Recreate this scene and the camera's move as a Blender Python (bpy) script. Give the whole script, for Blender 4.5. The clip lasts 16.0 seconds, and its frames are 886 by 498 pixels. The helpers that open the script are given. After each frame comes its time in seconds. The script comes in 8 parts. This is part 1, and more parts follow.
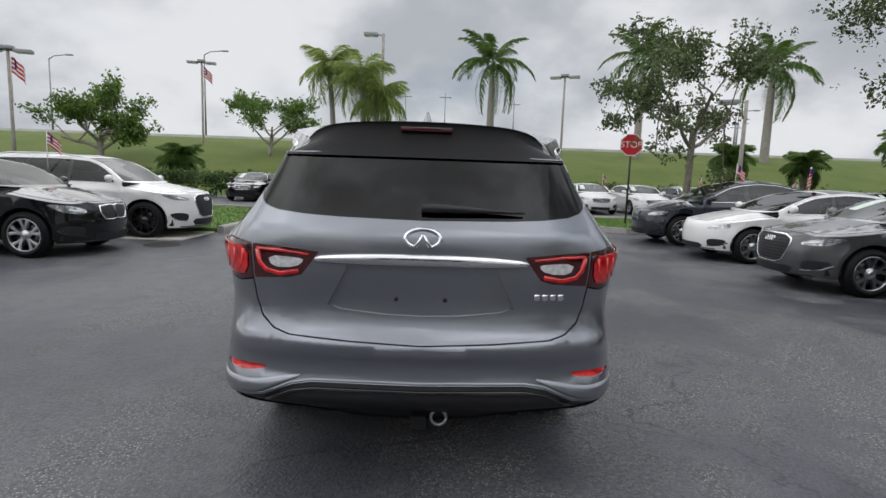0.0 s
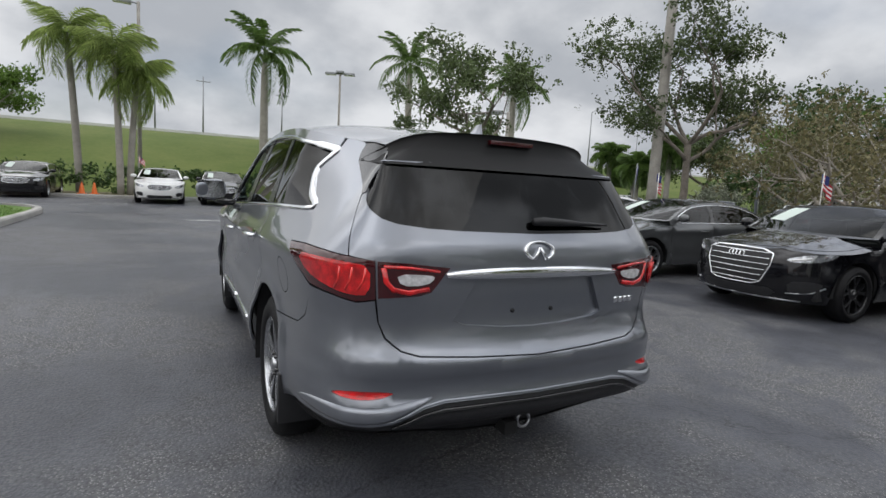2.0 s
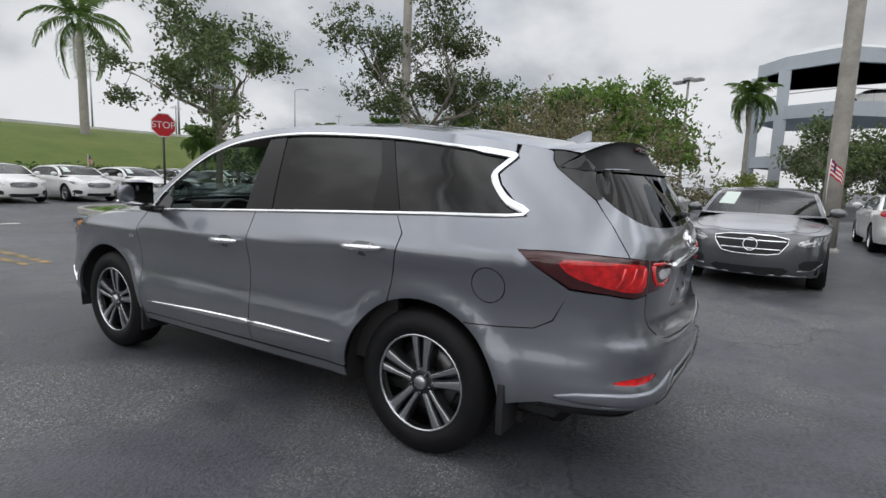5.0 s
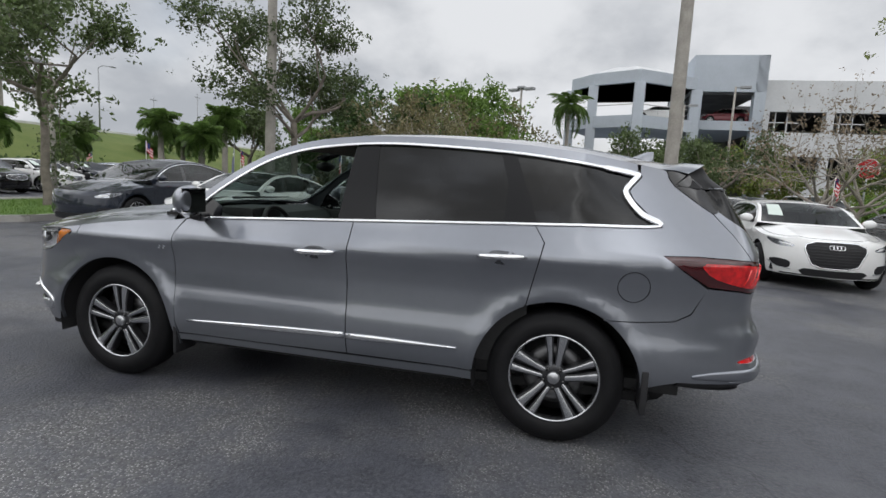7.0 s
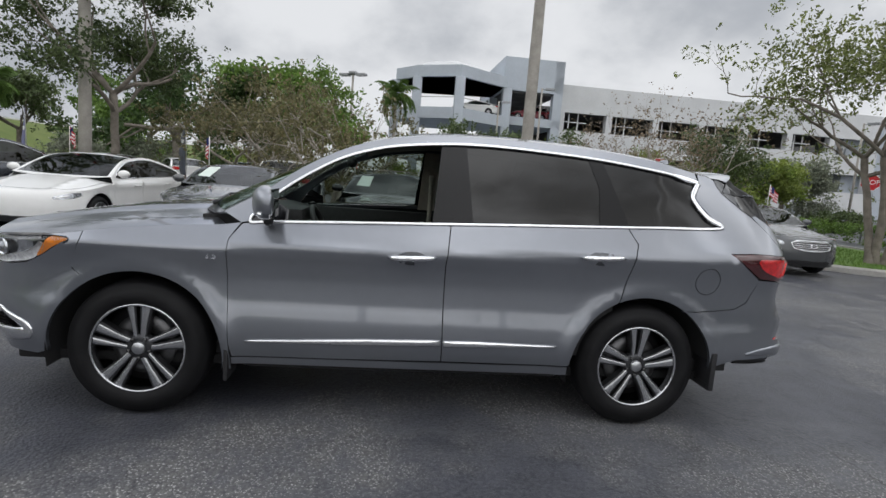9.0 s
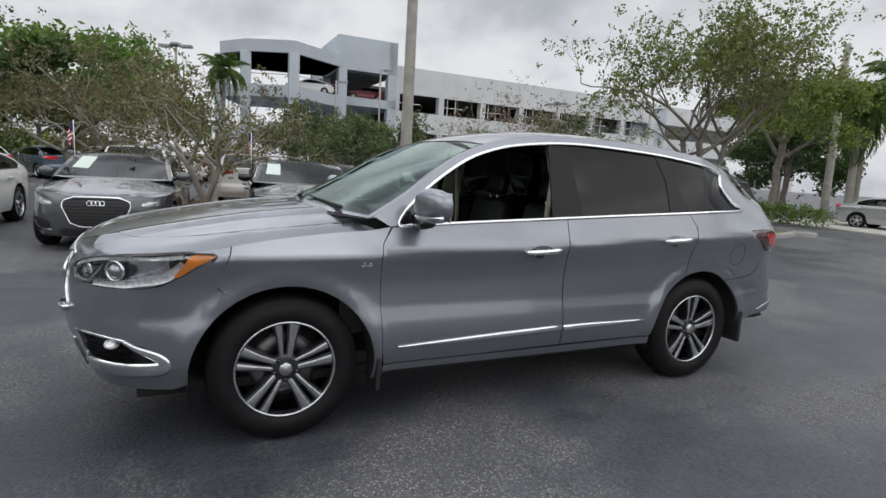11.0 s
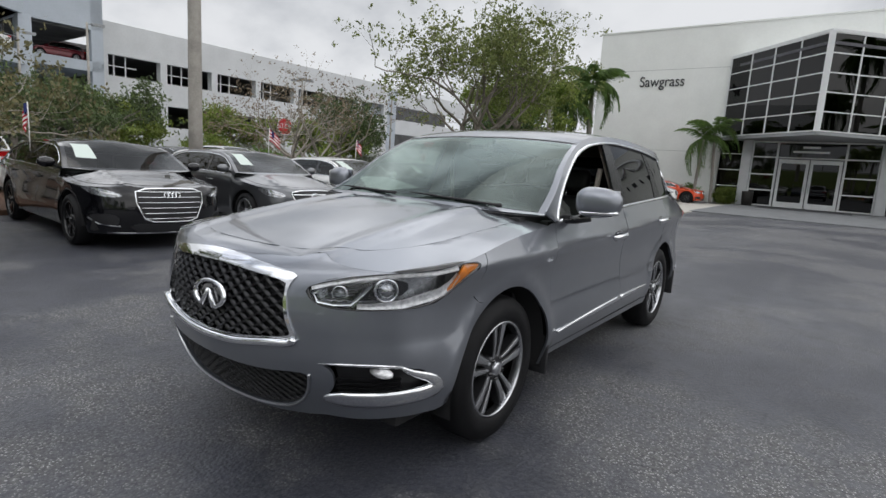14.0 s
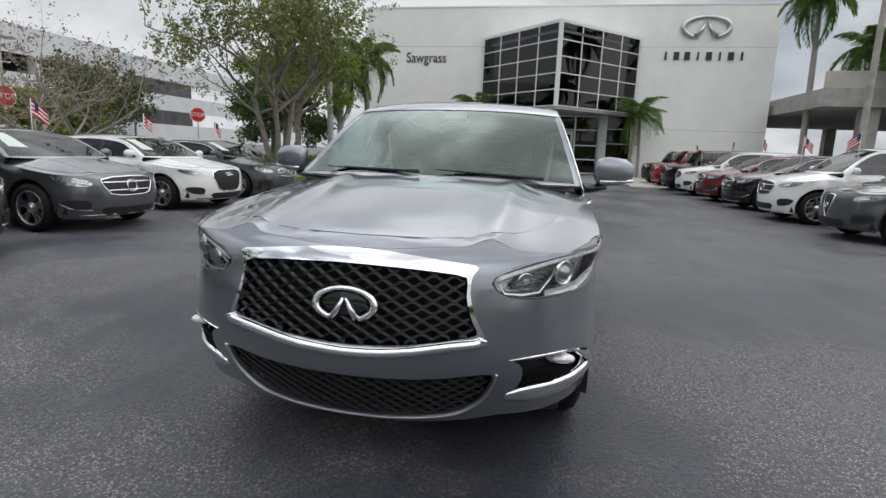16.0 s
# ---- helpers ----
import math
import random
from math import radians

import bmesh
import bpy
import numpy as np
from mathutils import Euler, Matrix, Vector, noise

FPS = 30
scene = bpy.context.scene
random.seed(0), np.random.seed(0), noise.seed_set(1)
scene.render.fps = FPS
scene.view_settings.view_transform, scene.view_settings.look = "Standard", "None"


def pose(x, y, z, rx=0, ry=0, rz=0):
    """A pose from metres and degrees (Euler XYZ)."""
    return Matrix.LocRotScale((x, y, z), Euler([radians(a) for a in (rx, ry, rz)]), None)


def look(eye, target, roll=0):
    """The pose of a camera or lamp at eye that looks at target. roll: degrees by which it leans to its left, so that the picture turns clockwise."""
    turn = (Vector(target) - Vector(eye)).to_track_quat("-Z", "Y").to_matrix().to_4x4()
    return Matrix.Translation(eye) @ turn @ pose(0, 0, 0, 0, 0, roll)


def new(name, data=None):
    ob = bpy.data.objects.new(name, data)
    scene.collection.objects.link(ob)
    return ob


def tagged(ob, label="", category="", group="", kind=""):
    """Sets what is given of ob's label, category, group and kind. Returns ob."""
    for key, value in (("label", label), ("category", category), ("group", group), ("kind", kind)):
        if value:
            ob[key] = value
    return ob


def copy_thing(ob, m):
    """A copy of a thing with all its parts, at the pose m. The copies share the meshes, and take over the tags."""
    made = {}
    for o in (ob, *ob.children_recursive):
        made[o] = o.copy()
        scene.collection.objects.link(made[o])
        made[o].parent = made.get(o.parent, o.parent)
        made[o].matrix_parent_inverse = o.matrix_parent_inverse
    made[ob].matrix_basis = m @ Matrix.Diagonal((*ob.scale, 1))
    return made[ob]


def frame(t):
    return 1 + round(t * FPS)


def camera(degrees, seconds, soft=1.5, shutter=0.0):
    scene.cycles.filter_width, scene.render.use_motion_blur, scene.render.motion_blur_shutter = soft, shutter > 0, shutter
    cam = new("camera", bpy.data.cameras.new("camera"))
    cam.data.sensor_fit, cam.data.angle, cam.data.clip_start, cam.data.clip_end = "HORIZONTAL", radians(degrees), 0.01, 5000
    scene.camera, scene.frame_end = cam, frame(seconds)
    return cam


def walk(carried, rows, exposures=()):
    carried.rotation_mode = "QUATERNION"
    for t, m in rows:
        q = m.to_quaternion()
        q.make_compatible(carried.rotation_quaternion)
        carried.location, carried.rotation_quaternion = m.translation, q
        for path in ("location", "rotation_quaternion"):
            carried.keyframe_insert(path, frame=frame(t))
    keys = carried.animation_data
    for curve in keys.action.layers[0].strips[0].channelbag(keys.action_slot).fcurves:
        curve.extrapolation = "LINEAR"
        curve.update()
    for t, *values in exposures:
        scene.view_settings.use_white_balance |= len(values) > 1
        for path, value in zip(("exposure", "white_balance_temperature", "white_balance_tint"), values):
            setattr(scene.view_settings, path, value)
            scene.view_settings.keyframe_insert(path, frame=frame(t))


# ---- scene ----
cam = camera(79.3, 16.0)
METRES, EYE, TILT, LEAN, TURN = 12.74, 1.38, 0.0, 0.0, -1.6
ROWS = [
    (0.0, 0.0, 0.0, 0.0, 0.25, -7.44, -1.93),
    (0.5, -0.0247, 0.0037, 0.0004, -4.73, -7.29, -1.31),
    (1.0, -0.0551, 0.005, 0.0015, -12.61, -7.12, -2.23),
    (1.5, -0.0794, 0.0122, 0.0007, -18.13, -6.97, -2.38),
    (2.0, -0.1106, 0.0223, 0.0011, -24.96, -6.83, -3.24),
    (2.5, -0.1377, 0.0322, 0.0016, -31.09, -6.72, -3.35),
    (3.0, -0.1647, 0.0497, 0.0018, -37.21, -6.78, -2.59),
    (3.5, -0.19, 0.0651, 0.0029, -42.13, -7.32, -2.53),
    (4.0, -0.2099, 0.0877, 0.0021, -47.78, -7.54, -2.24),
    (6.5, -0.2971, 0.2105, 0.0051, -69.39, -7.45, -2.64),
    (7.0, -0.3105, 0.2427, 0.0053, -74.89, -7.38, -3.03),
    (7.5, -0.3163, 0.2713, 0.0042, -79.26, -7.38, -3.03),
    (8.0, -0.3215, 0.3064, 0.0044, -84.32, -7.34, -3.24),
    (8.5, -0.324, 0.337, 0.0049, -89.33, -7.36, -4.01),
    (9.0, -0.3191, 0.3711, 0.0049, -94.79, -7.61, -4.42),
    (11.5, -0.2863, 0.5381, 0.0037, -118.17, -8.56, -3.58),
    (12.0, -0.2725, 0.568, 0.0033, -123.37, -8.54, -3.95),
    (12.5, -0.2568, 0.5899, 0.0033, -128.12, -8.49, -3.7),
    (13.0, -0.2389, 0.6178, 0.0036, -133.16, -8.95, -3.89),
    (13.5, -0.2183, 0.6351, 0.0026, -136.29, -8.97, -3.04),
    (14.0, -0.1921, 0.6576, 0.0022, -141.82, -9.02, -3.68),
    (14.5, -0.1665, 0.671, -0.0007, -147.05, -9.62, -3.49),
    (15.0, -0.1351, 0.6839, -0.0021, -153.97, -10.43, -3.56),
    (15.5, -0.1078, 0.6948, -0.0023, -160.01, -10.43, -3.53),
    (16.0, -0.0761, 0.7002, -0.0036, -167.04, -10.41, -2.21),
]
walk(cam, [(t, pose(0.022, -4.642, EYE, TILT, LEAN, TURN) @ pose(METRES * x, METRES * y, METRES * z, 90 + pitch, roll, yaw)) for t, x, y, z, yaw, pitch, roll in ROWS])

# ---- sky and light ----
world = bpy.data.worlds.new("sky")
scene.world = world
world.use_nodes = True
wn, wl = world.node_tree.nodes, world.node_tree.links
wn.clear()
w_out = wn.new("ShaderNodeOutputWorld")
w_bg = wn.new("ShaderNodeBackground")
w_sky = wn.new("ShaderNodeTexSky")
w_sky.sky_type, w_sky.sun_disc = "NISHITA", False
SUN_ELEV, SUN_ROT = radians(56), radians(95)
w_sky.sun_elevation, w_sky.sun_rotation = SUN_ELEV, SUN_ROT
w_sky.air_density, w_sky.dust_density = 1.0, 2.0
w_dim = wn.new("ShaderNodeMixRGB")
w_dim.blend_type = "MULTIPLY"
w_dim.inputs[0].default_value = 1.0
w_dim.inputs[2].default_value = (0.10, 0.10, 0.10, 1)
wl.new(w_sky.outputs[0], w_dim.inputs[1])
# broken overcast: two scales of cloud over the clear sky
w_co = wn.new("ShaderNodeTexCoord")
w_sep = wn.new("ShaderNodeSeparateXYZ")
wl.new(w_co.outputs["Generated"], w_sep.inputs[0])
w_up = wn.new("ShaderNodeMath")
w_up.operation = "MAXIMUM"
wl.new(w_sep.outputs[2], w_up.inputs[0])
w_up.inputs[1].default_value = 0.0
w_add = wn.new("ShaderNodeMath")
w_add.operation = "ADD"
wl.new(w_up.outputs[0], w_add.inputs[0])
w_add.inputs[1].default_value = 0.6
w_div = wn.new("ShaderNodeVectorMath")
w_div.operation = "DIVIDE"
w_cmb = wn.new("ShaderNodeCombineXYZ")
for k in range(3):
    wl.new(w_add.outputs[0], w_cmb.inputs[k])
wl.new(w_co.outputs["Generated"], w_div.inputs[0])
wl.new(w_cmb.outputs[0], w_div.inputs[1])


def world_noise(scale, detail, rough, low, high, a, b):
    n = wn.new("ShaderNodeTexNoise")
    n.inputs["Scale"].default_value, n.inputs["Detail"].default_value, n.inputs["Roughness"].default_value = scale, detail, rough
    wl.new(w_div.outputs[0], n.inputs["Vector"])
    r = wn.new("ShaderNodeMapRange")
    r.interpolation_type = "SMOOTHSTEP"
    for k, v in zip(range(1, 5), (low, high, a, b)):
        r.inputs[k].default_value = v
    wl.new(n.outputs["Fac"], r.inputs[0])
    return r.outputs[0]


w_cloud = wn.new("ShaderNodeMixRGB")
w_cloud.inputs[1].default_value = (0.52, 0.55, 0.60, 1)
w_cloud.inputs[2].default_value = (0.92, 0.94, 0.975, 1)
wl.new(world_noise(2.3, 7.0, 0.52, 0.36, 0.62, 0.0, 1.0), w_cloud.inputs[0])
w_mix = wn.new("ShaderNodeMixRGB")
wl.new(world_noise(1.6, 4.0, 0.5, 0.30, 0.48, 0.55, 1.0), w_mix.inputs[0])
wl.new(w_dim.outputs[0], w_mix.inputs[1])
wl.new(w_cloud.outputs[0], w_mix.inputs[2])
wl.new(w_mix.outputs[0], w_bg.inputs[0])
# overhead the cover is thick and dark with thinner, brighter gaps; it is paler towards the horizon
w_top = wn.new("ShaderNodeMapRange")
w_top.interpolation_type = "SMOOTHSTEP"
for k, v in zip(range(1, 5), (0.29, 0.60, 0.0, 1.0)):
    w_top.inputs[k].default_value = v
wl.new(w_sep.outputs[2], w_top.inputs[0])
w_str = wn.new("ShaderNodeMixRGB")
w_str.inputs[1].default_value = (0.84, 0.84, 0.84, 1)
wl.new(w_top.outputs[0], w_str.inputs[0])
wl.new(world_noise(4.2, 6.0, 0.5, 0.38, 0.62, 0.85, 2.3), w_str.inputs[2])
wl.new(w_str.outputs[0], w_bg.inputs[1])
wl.new(w_bg.outputs[0], w_out.inputs[0])

sun = new("sun", bpy.data.lights.new("sun", "SUN"))
sun.data.energy, sun.data.angle, sun.data.color = 1.2, radians(128), (1.0, 0.96, 0.90)
sun.matrix_basis = look((0, 0, 60), (40, 4, 0))

# ---- materials ----
MATS = {}


def mat(name, base, rough=0.5, metal=0.0, vary=0.0, scale=6.0, base2=None, bump=0.0, bscale=80.0, coat=0.0, rvar=0.0,
        spec=0.5, alpha=None, transmission=0.0, emit=None, flake=0.0, coords="Object", per_object=0.0, ior=1.45, sharp=0.0):
    """A Principled material: a base colour mixed with base2 by noise at two scales, with fine relief."""
    if name in MATS:
        return MATS[name]
    m = bpy.data.materials.new(name)
    m.use_nodes = True
    nt = m.node_tree
    b = nt.nodes["Principled BSDF"]
    L = nt.links
    base = (*base, 1)
    b.inputs["Roughness"].default_value, b.inputs["Metallic"].default_value = rough, metal
    b.inputs["Specular IOR Level"].default_value, b.inputs["IOR"].default_value = spec, ior
    b.inputs["Coat Weight"].default_value, b.inputs["Coat Roughness"].default_value = coat, 0.03
    b.inputs["Transmission Weight"].default_value = transmission
    b.inputs["Base Color"].default_value = base
    co = nt.nodes.new("ShaderNodeTexCoord")
    if vary or base2:
        n1, n2 = nt.nodes.new("ShaderNodeTexNoise"), nt.nodes.new("ShaderNodeTexNoise")
        n1.inputs["Scale"].default_value, n1.inputs["Detail"].default_value = scale, 6.0
        n2.inputs["Scale"].default_value, n2.inputs["Detail"].default_value = scale * 9.3, 4.0
        L.new(co.outputs[coords], n1.inputs["Vector"])
        L.new(co.outputs[coords], n2.inputs["Vector"])
        add = nt.nodes.new("ShaderNodeMath")
        add.operation = "MULTIPLY_ADD"
        add.inputs[1].default_value = 0.45
        L.new(n2.outputs["Fac"], add.inputs[0])
        L.new(n1.outputs["Fac"], add.inputs[2])
        ramp = nt.nodes.new("ShaderNodeMapRange")
        ramp.inputs[1].default_value, ramp.inputs[2].default_value = 0.52 + sharp * 0.14, 0.92 - sharp * 0.14
        L.new(add.outputs[0], ramp.inputs[0])
        mix = nt.nodes.new("ShaderNodeMixRGB")
        if base2 is None:
            base2 = [min(1, c * (1 + vary)) for c in base[:3]]
            mix.inputs[1].default_value = (*[c * (1 - vary) for c in base[:3]], 1)
        else:
            mix.inputs[1].default_value = base
        mix.inputs[2].default_value = (*base2, 1)
        L.new(ramp.outputs[0], mix.inputs[0])
        col = mix.outputs[0]
        if per_object:
            oi, hsv = nt.nodes.new("ShaderNodeObjectInfo"), nt.nodes.new("ShaderNodeHueSaturation")
            mr = nt.nodes.new("ShaderNodeMapRange")
            mr.inputs[3].default_value, mr.inputs[4].default_value = 1 - per_object, 1 + per_object
            L.new(oi.outputs["Random"], mr.inputs[0])
            L.new(mr.outputs[0], hsv.inputs["Value"])
            L.new(col, hsv.inputs["Color"])
            col = hsv.outputs[0]
        L.new(col, b.inputs["Base Color"])
        if rvar:
            rr = nt.nodes.new("ShaderNodeMapRange")
            rr.inputs[1].default_value, rr.inputs[2].default_value = 0.5, 0.95
            rr.inputs[3].default_value, rr.inputs[4].default_value = rough - rvar, rough + rvar
            L.new(add.outputs[0], rr.inputs[0])
            L.new(rr.outputs[0], b.inputs["Roughness"])
    if bump or flake:
        nb = nt.nodes.new("ShaderNodeTexNoise")
        nb.inputs["Scale"].default_value, nb.inputs["Detail"].default_value = bscale, 3.0
        L.new(co.outputs[coords], nb.inputs["Vector"])
        bp = nt.nodes.new("ShaderNodeBump")
        bp.inputs["Strength"].default_value, bp.inputs["Distance"].default_value = bump or flake, 0.004
        L.new(nb.outputs["Fac"], bp.inputs["Height"])
        L.new(bp.outputs[0], b.inputs["Normal"])
    if emit:
        b.inputs["Emission Color"].default_value = (*emit[:3], 1)
        b.inputs["Emission Strength"].default_value = emit[3]
    if alpha is not None:
        b.inputs["Alpha"].default_value = alpha
    MATS[name] = m
    return m


def glass(name, tint, rough=0.0, gloss=0.05):
    """Thin pane: reflects by Fresnel and lets a tinted share of the light through."""
    if name in MATS:
        return MATS[name]
    m = bpy.data.materials.new(name)
    m.use_nodes = True
    nt = m.node_tree
    nt.nodes.clear()
    o, tr, gl, mx, fr = (nt.nodes.new("ShaderNode" + k) for k in ("OutputMaterial", "BsdfTransparent", "BsdfGlossy", "MixShader", "LayerWeight"))
    tr.inputs[0].default_value = (*tint, 1)
    gl.inputs["Roughness"].default_value = rough
    fr.inputs[0].default_value = 0.5
    pw = nt.nodes.new("ShaderNodeMath")
    pw.operation = "POWER"
    pw.inputs[1].default_value = 5.0
    nt.links.new(fr.outputs["Facing"], pw.inputs[0])
    sc = nt.nodes.new("ShaderNodeMath")
    sc.operation, sc.use_clamp = "MULTIPLY_ADD", True
    sc.inputs[1].default_value, sc.inputs[2].default_value = 1.0 - gloss, gloss
    nt.links.new(pw.outputs[0], sc.inputs[0])
    nt.links.new(sc.outputs[0], mx.inputs[0])
    nt.links.new(tr.outputs[0], mx.inputs[1])
    nt.links.new(gl.outputs[0], mx.inputs[2])
    nt.links.new(mx.outputs[0], o.inputs[0])
    MATS[name] = m
    return m


def paint(name, base, metal=0.35, rough=0.28):
    m = mat(name, base, rough, metal, vary=0.03, scale=2.0, coat=1.0)
    m.node_tree.nodes["Principled BSDF"].inputs["Coat IOR"].default_value = 1.62 if metal > 0.7 else 1.42
    return m


PAINT_GREY = paint("paint_graphite", (0.225, 0.239, 0.270), 0.80, 0.30)
CHROME = mat("chrome", (0.82, 0.83, 0.85), 0.06, 1.0)
SATIN = mat("satin_silver", (0.55, 0.56, 0.58), 0.28, 1.0)
BLACK_PLASTIC = mat("black_plastic", (0.018, 0.018, 0.02), 0.5, 0, vary=0.15, scale=20, bump=0.15, bscale=500)
GLOSS_BLACK = mat("gloss_black", (0.008, 0.008, 0.009), 0.08, 0, coat=0.6)
RUBBER = mat("tyre_rubber", (0.008, 0.008, 0.009), 0.62, 0, spec=0.25, vary=0.25, scale=14, bump=0.2, bscale=260)
RIM_DARK = mat("rim_dark", (0.055, 0.056, 0.060), 0.28, 0.7)
RIM_CUT = mat("rim_machined", (0.56, 0.57, 0.59), 0.24, 1.0)
PILLAR = mat("pillar_black", (0.006, 0.006, 0.007), 0.22, 0, spec=0.3)
UNDER = mat("underbody", (0.012, 0.012, 0.013), 0.85)
PRIVACY = glass("privacy_glass", (0.010, 0.011, 0.012), gloss=0.044)
TINT = glass("tinted_glass", (0.36, 0.42, 0.39), gloss=0.06)
SCREEN = glass("windscreen_glass", (0.42, 0.50, 0.46), gloss=0.10)
[n for n in SCREEN.node_tree.nodes if n.type == "BSDF_GLOSSY"][0].inputs[0].default_value = (0.86, 1.0, 0.95, 1)
CLEAR = glass("clear_lens", (0.92, 0.93, 0.94))
RED_LENS = mat("red_lens", (0.56, 0.010, 0.012), 0.10, 0, coat=1.0, vary=0.45, scale=24)
DISC = mat("brake_disc_steel", (0.16, 0.16, 0.165), 0.4, 0.9, vary=0.2, scale=20)
RED_DARK = mat("dark_red_lens", (0.05, 0.004, 0.006), 0.08, 0, coat=1.0)
AMBER = mat("amber_lens", (0.75, 0.22, 0.02), 0.15, 0, coat=1.0)
LENS_WHITE = mat("white_lens", (0.75, 0.75, 0.76), 0.15, 0.3, coat=1.0, vary=0.3, scale=60)
TRIM_INT = mat("dark_interior", (0.02, 0.02, 0.021), 0.6, 0, vary=0.2, scale=30, bump=0.2, bscale=300)
LEATHER = mat("black_leather", (0.024, 0.023, 0.023), 0.42, 0, vary=0.2, scale=12, bump=0.25, bscale=180)
BEIGE = mat("pillar_cloth", (0.42, 0.38, 0.33), 0.8, 0, vary=0.1, scale=30)
PARK_GLASS = glass("parked_glass", (0.20, 0.23, 0.22), gloss=0.065)

# ---- mesh helpers ----
from mathutils.geometry import delaunay_2d_cdt


def link_mesh(name, verts, faces, material, parent=None, label="", smooth=True, mats=None, midx=None):
    me = bpy.data.meshes.new(name)
    me.from_pydata([tuple(map(float, v)) for v in verts], [], [tuple(map(int, f)) for f in faces])
    for m in (mats or [material]):
        me.materials.append(m)
    if midx is not None:
        me.polygons.foreach_set("material_index", np.array(midx, dtype=np.int32))
    me.polygons.foreach_set("use_smooth", np.full(len(me.polygons), smooth))
    ob = new(name, me)
    if parent is not None:
        ob.parent = parent
    if label:
        ob["label"] = label
    return ob


def part(name, bm, material, parent=None, label="", smooth=True, sharp=None):
    me = bpy.data.meshes.new(name)
    bm.to_mesh(me)
    bm.free()
    me.materials.append(material)
    me.polygons.foreach_set("use_smooth", np.full(len(me.polygons), smooth))
    if sharp:
        me.set_sharp_from_angle(angle=radians(sharp))
    ob = new(name, me)
    if parent is not None:
        ob.parent = parent
    if label:
        ob["label"] = label
    return ob


def thing(name, label, category, m=None, group="", kind=""):
    ob = new(name)
    ob.empty_display_size = 0.2
    if m is not None:
        ob.matrix_basis = m
    return tagged(ob, label, category, group, kind)


def bm_box(bm, lo, hi, bevel=0.0, seg=2, m=None):
    c, s = [(a + b) / 2 for a, b in zip(lo, hi)], [b - a for a, b in zip(lo, hi)]
    mm = Matrix.Translation(c) @ Matrix.Diagonal((*s, 1))
    if m is not None:
        mm = m @ mm
    r = bmesh.ops.create_cube(bm, size=1, matrix=mm)
    if bevel:
        vs = set(r["verts"])
        es = [e for e in bm.edges if e.verts[0] in vs and e.verts[1] in vs]
        bmesh.ops.bevel(bm, geom=es, offset=bevel, segments=seg, affect="EDGES", profile=0.6)
    return bm


def box(name, lo, hi, material, parent=None, bevel=0.0, label="", m=None, seg=2):
    return part(name, bm_box(bmesh.new(), lo, hi, bevel, seg, m), material, parent, label, smooth=bevel > 0, sharp=40 if bevel else None)


def tube(name, pts, rad, material, parent=None, n=8, label="", cap=True):
    """A tube along pts; rad is one radius or one for each point."""
    v, f = tube_data(pts, rad, n, cap)
    return link_mesh(name, v, f, material, parent, label)


def tube_data(pts, rad, n=8, cap=True, base=0):
    P = np.array(pts, float)
    R = np.broadcast_to(np.array(rad, float), (len(P),))
    T = np.gradient(P, axis=0)
    T /= np.linalg.norm(T, axis=1)[:, None] + 1e-9
    ref = np.array((0, 0, 1.0)) if abs(T[0, 2]) < 0.9 else np.array((1.0, 0, 0))
    V = []
    for p, t, r in zip(P, T, R):
        a = np.cross(t, ref)
        a /= np.linalg.norm(a) + 1e-9
        b = np.cross(t, a)
        ref = np.cross(a, t)
        ang = np.linspace(0, 2 * np.pi, n, endpoint=False)
        V.append(p + r * (np.cos(ang)[:, None] * a + np.sin(ang)[:, None] * b))
    V = np.concatenate(V)
    F = []
    for i in range(len(P) - 1):
        for j in range(n):
            k = (j + 1) % n
            F.append((base + i * n + j, base + i * n + k, base + (i + 1) * n + k, base + (i + 1) * n + j))
    if cap:
        F.append(tuple(base + j for j in range(n))[::-1])
        F.append(tuple(base + (len(P) - 1) * n + j for j in range(n)))
    return V, F


def lathe(profile, n=32, axis="x"):
    """Vertices and faces of a profile of (along, radius) turned about the x axis."""
    V, F = [], []
    for a, r in profile:
        for j in range(n):
            t = 2 * math.pi * j / n
            V.append((a, r * math.cos(t), r * math.sin(t)))
    for i in range(len(profile) - 1):
        for j in range(n):
            k = (j + 1) % n
            F.append((i * n + j, i * n + k, (i + 1) * n + k, (i + 1) * n + j))
    return V, F


def inside(pts, poly):
    x, y = pts[:, 0], pts[:, 1]
    r = np.zeros(len(pts), bool)
    n = len(poly)
    for i in range(n):
        (x0, y0), (x1, y1) = poly[i], poly[(i + 1) % n]
        if y0 != y1:
            r ^= ((y0 > y) != (y1 > y)) & (x < (x1 - x0) * (y - y0) / (y1 - y0) + x0)
    return r


def edge_distance(pts, poly):
    d = np.full(len(pts), 1e9)
    n = len(poly)
    for i in range(n):
        a, b = np.array(poly[i]), np.array(poly[(i + 1) % n])
        ab = b - a
        t = np.clip(((pts - a) @ ab) / (ab @ ab + 1e-12), 0, 1)
        d = np.minimum(d, np.linalg.norm(pts - a - t[:, None] * ab, axis=1))
    return d


def dense(poly, step):
    out = []
    for i in range(len(poly)):
        a, b = np.array(poly[i], float), np.array(poly[(i + 1) % len(poly)], float)
        n = max(1, int(math.ceil(np.linalg.norm(b - a) / step)))
        out += [a + (b - a) * k / n for k in range(n)]
    return out


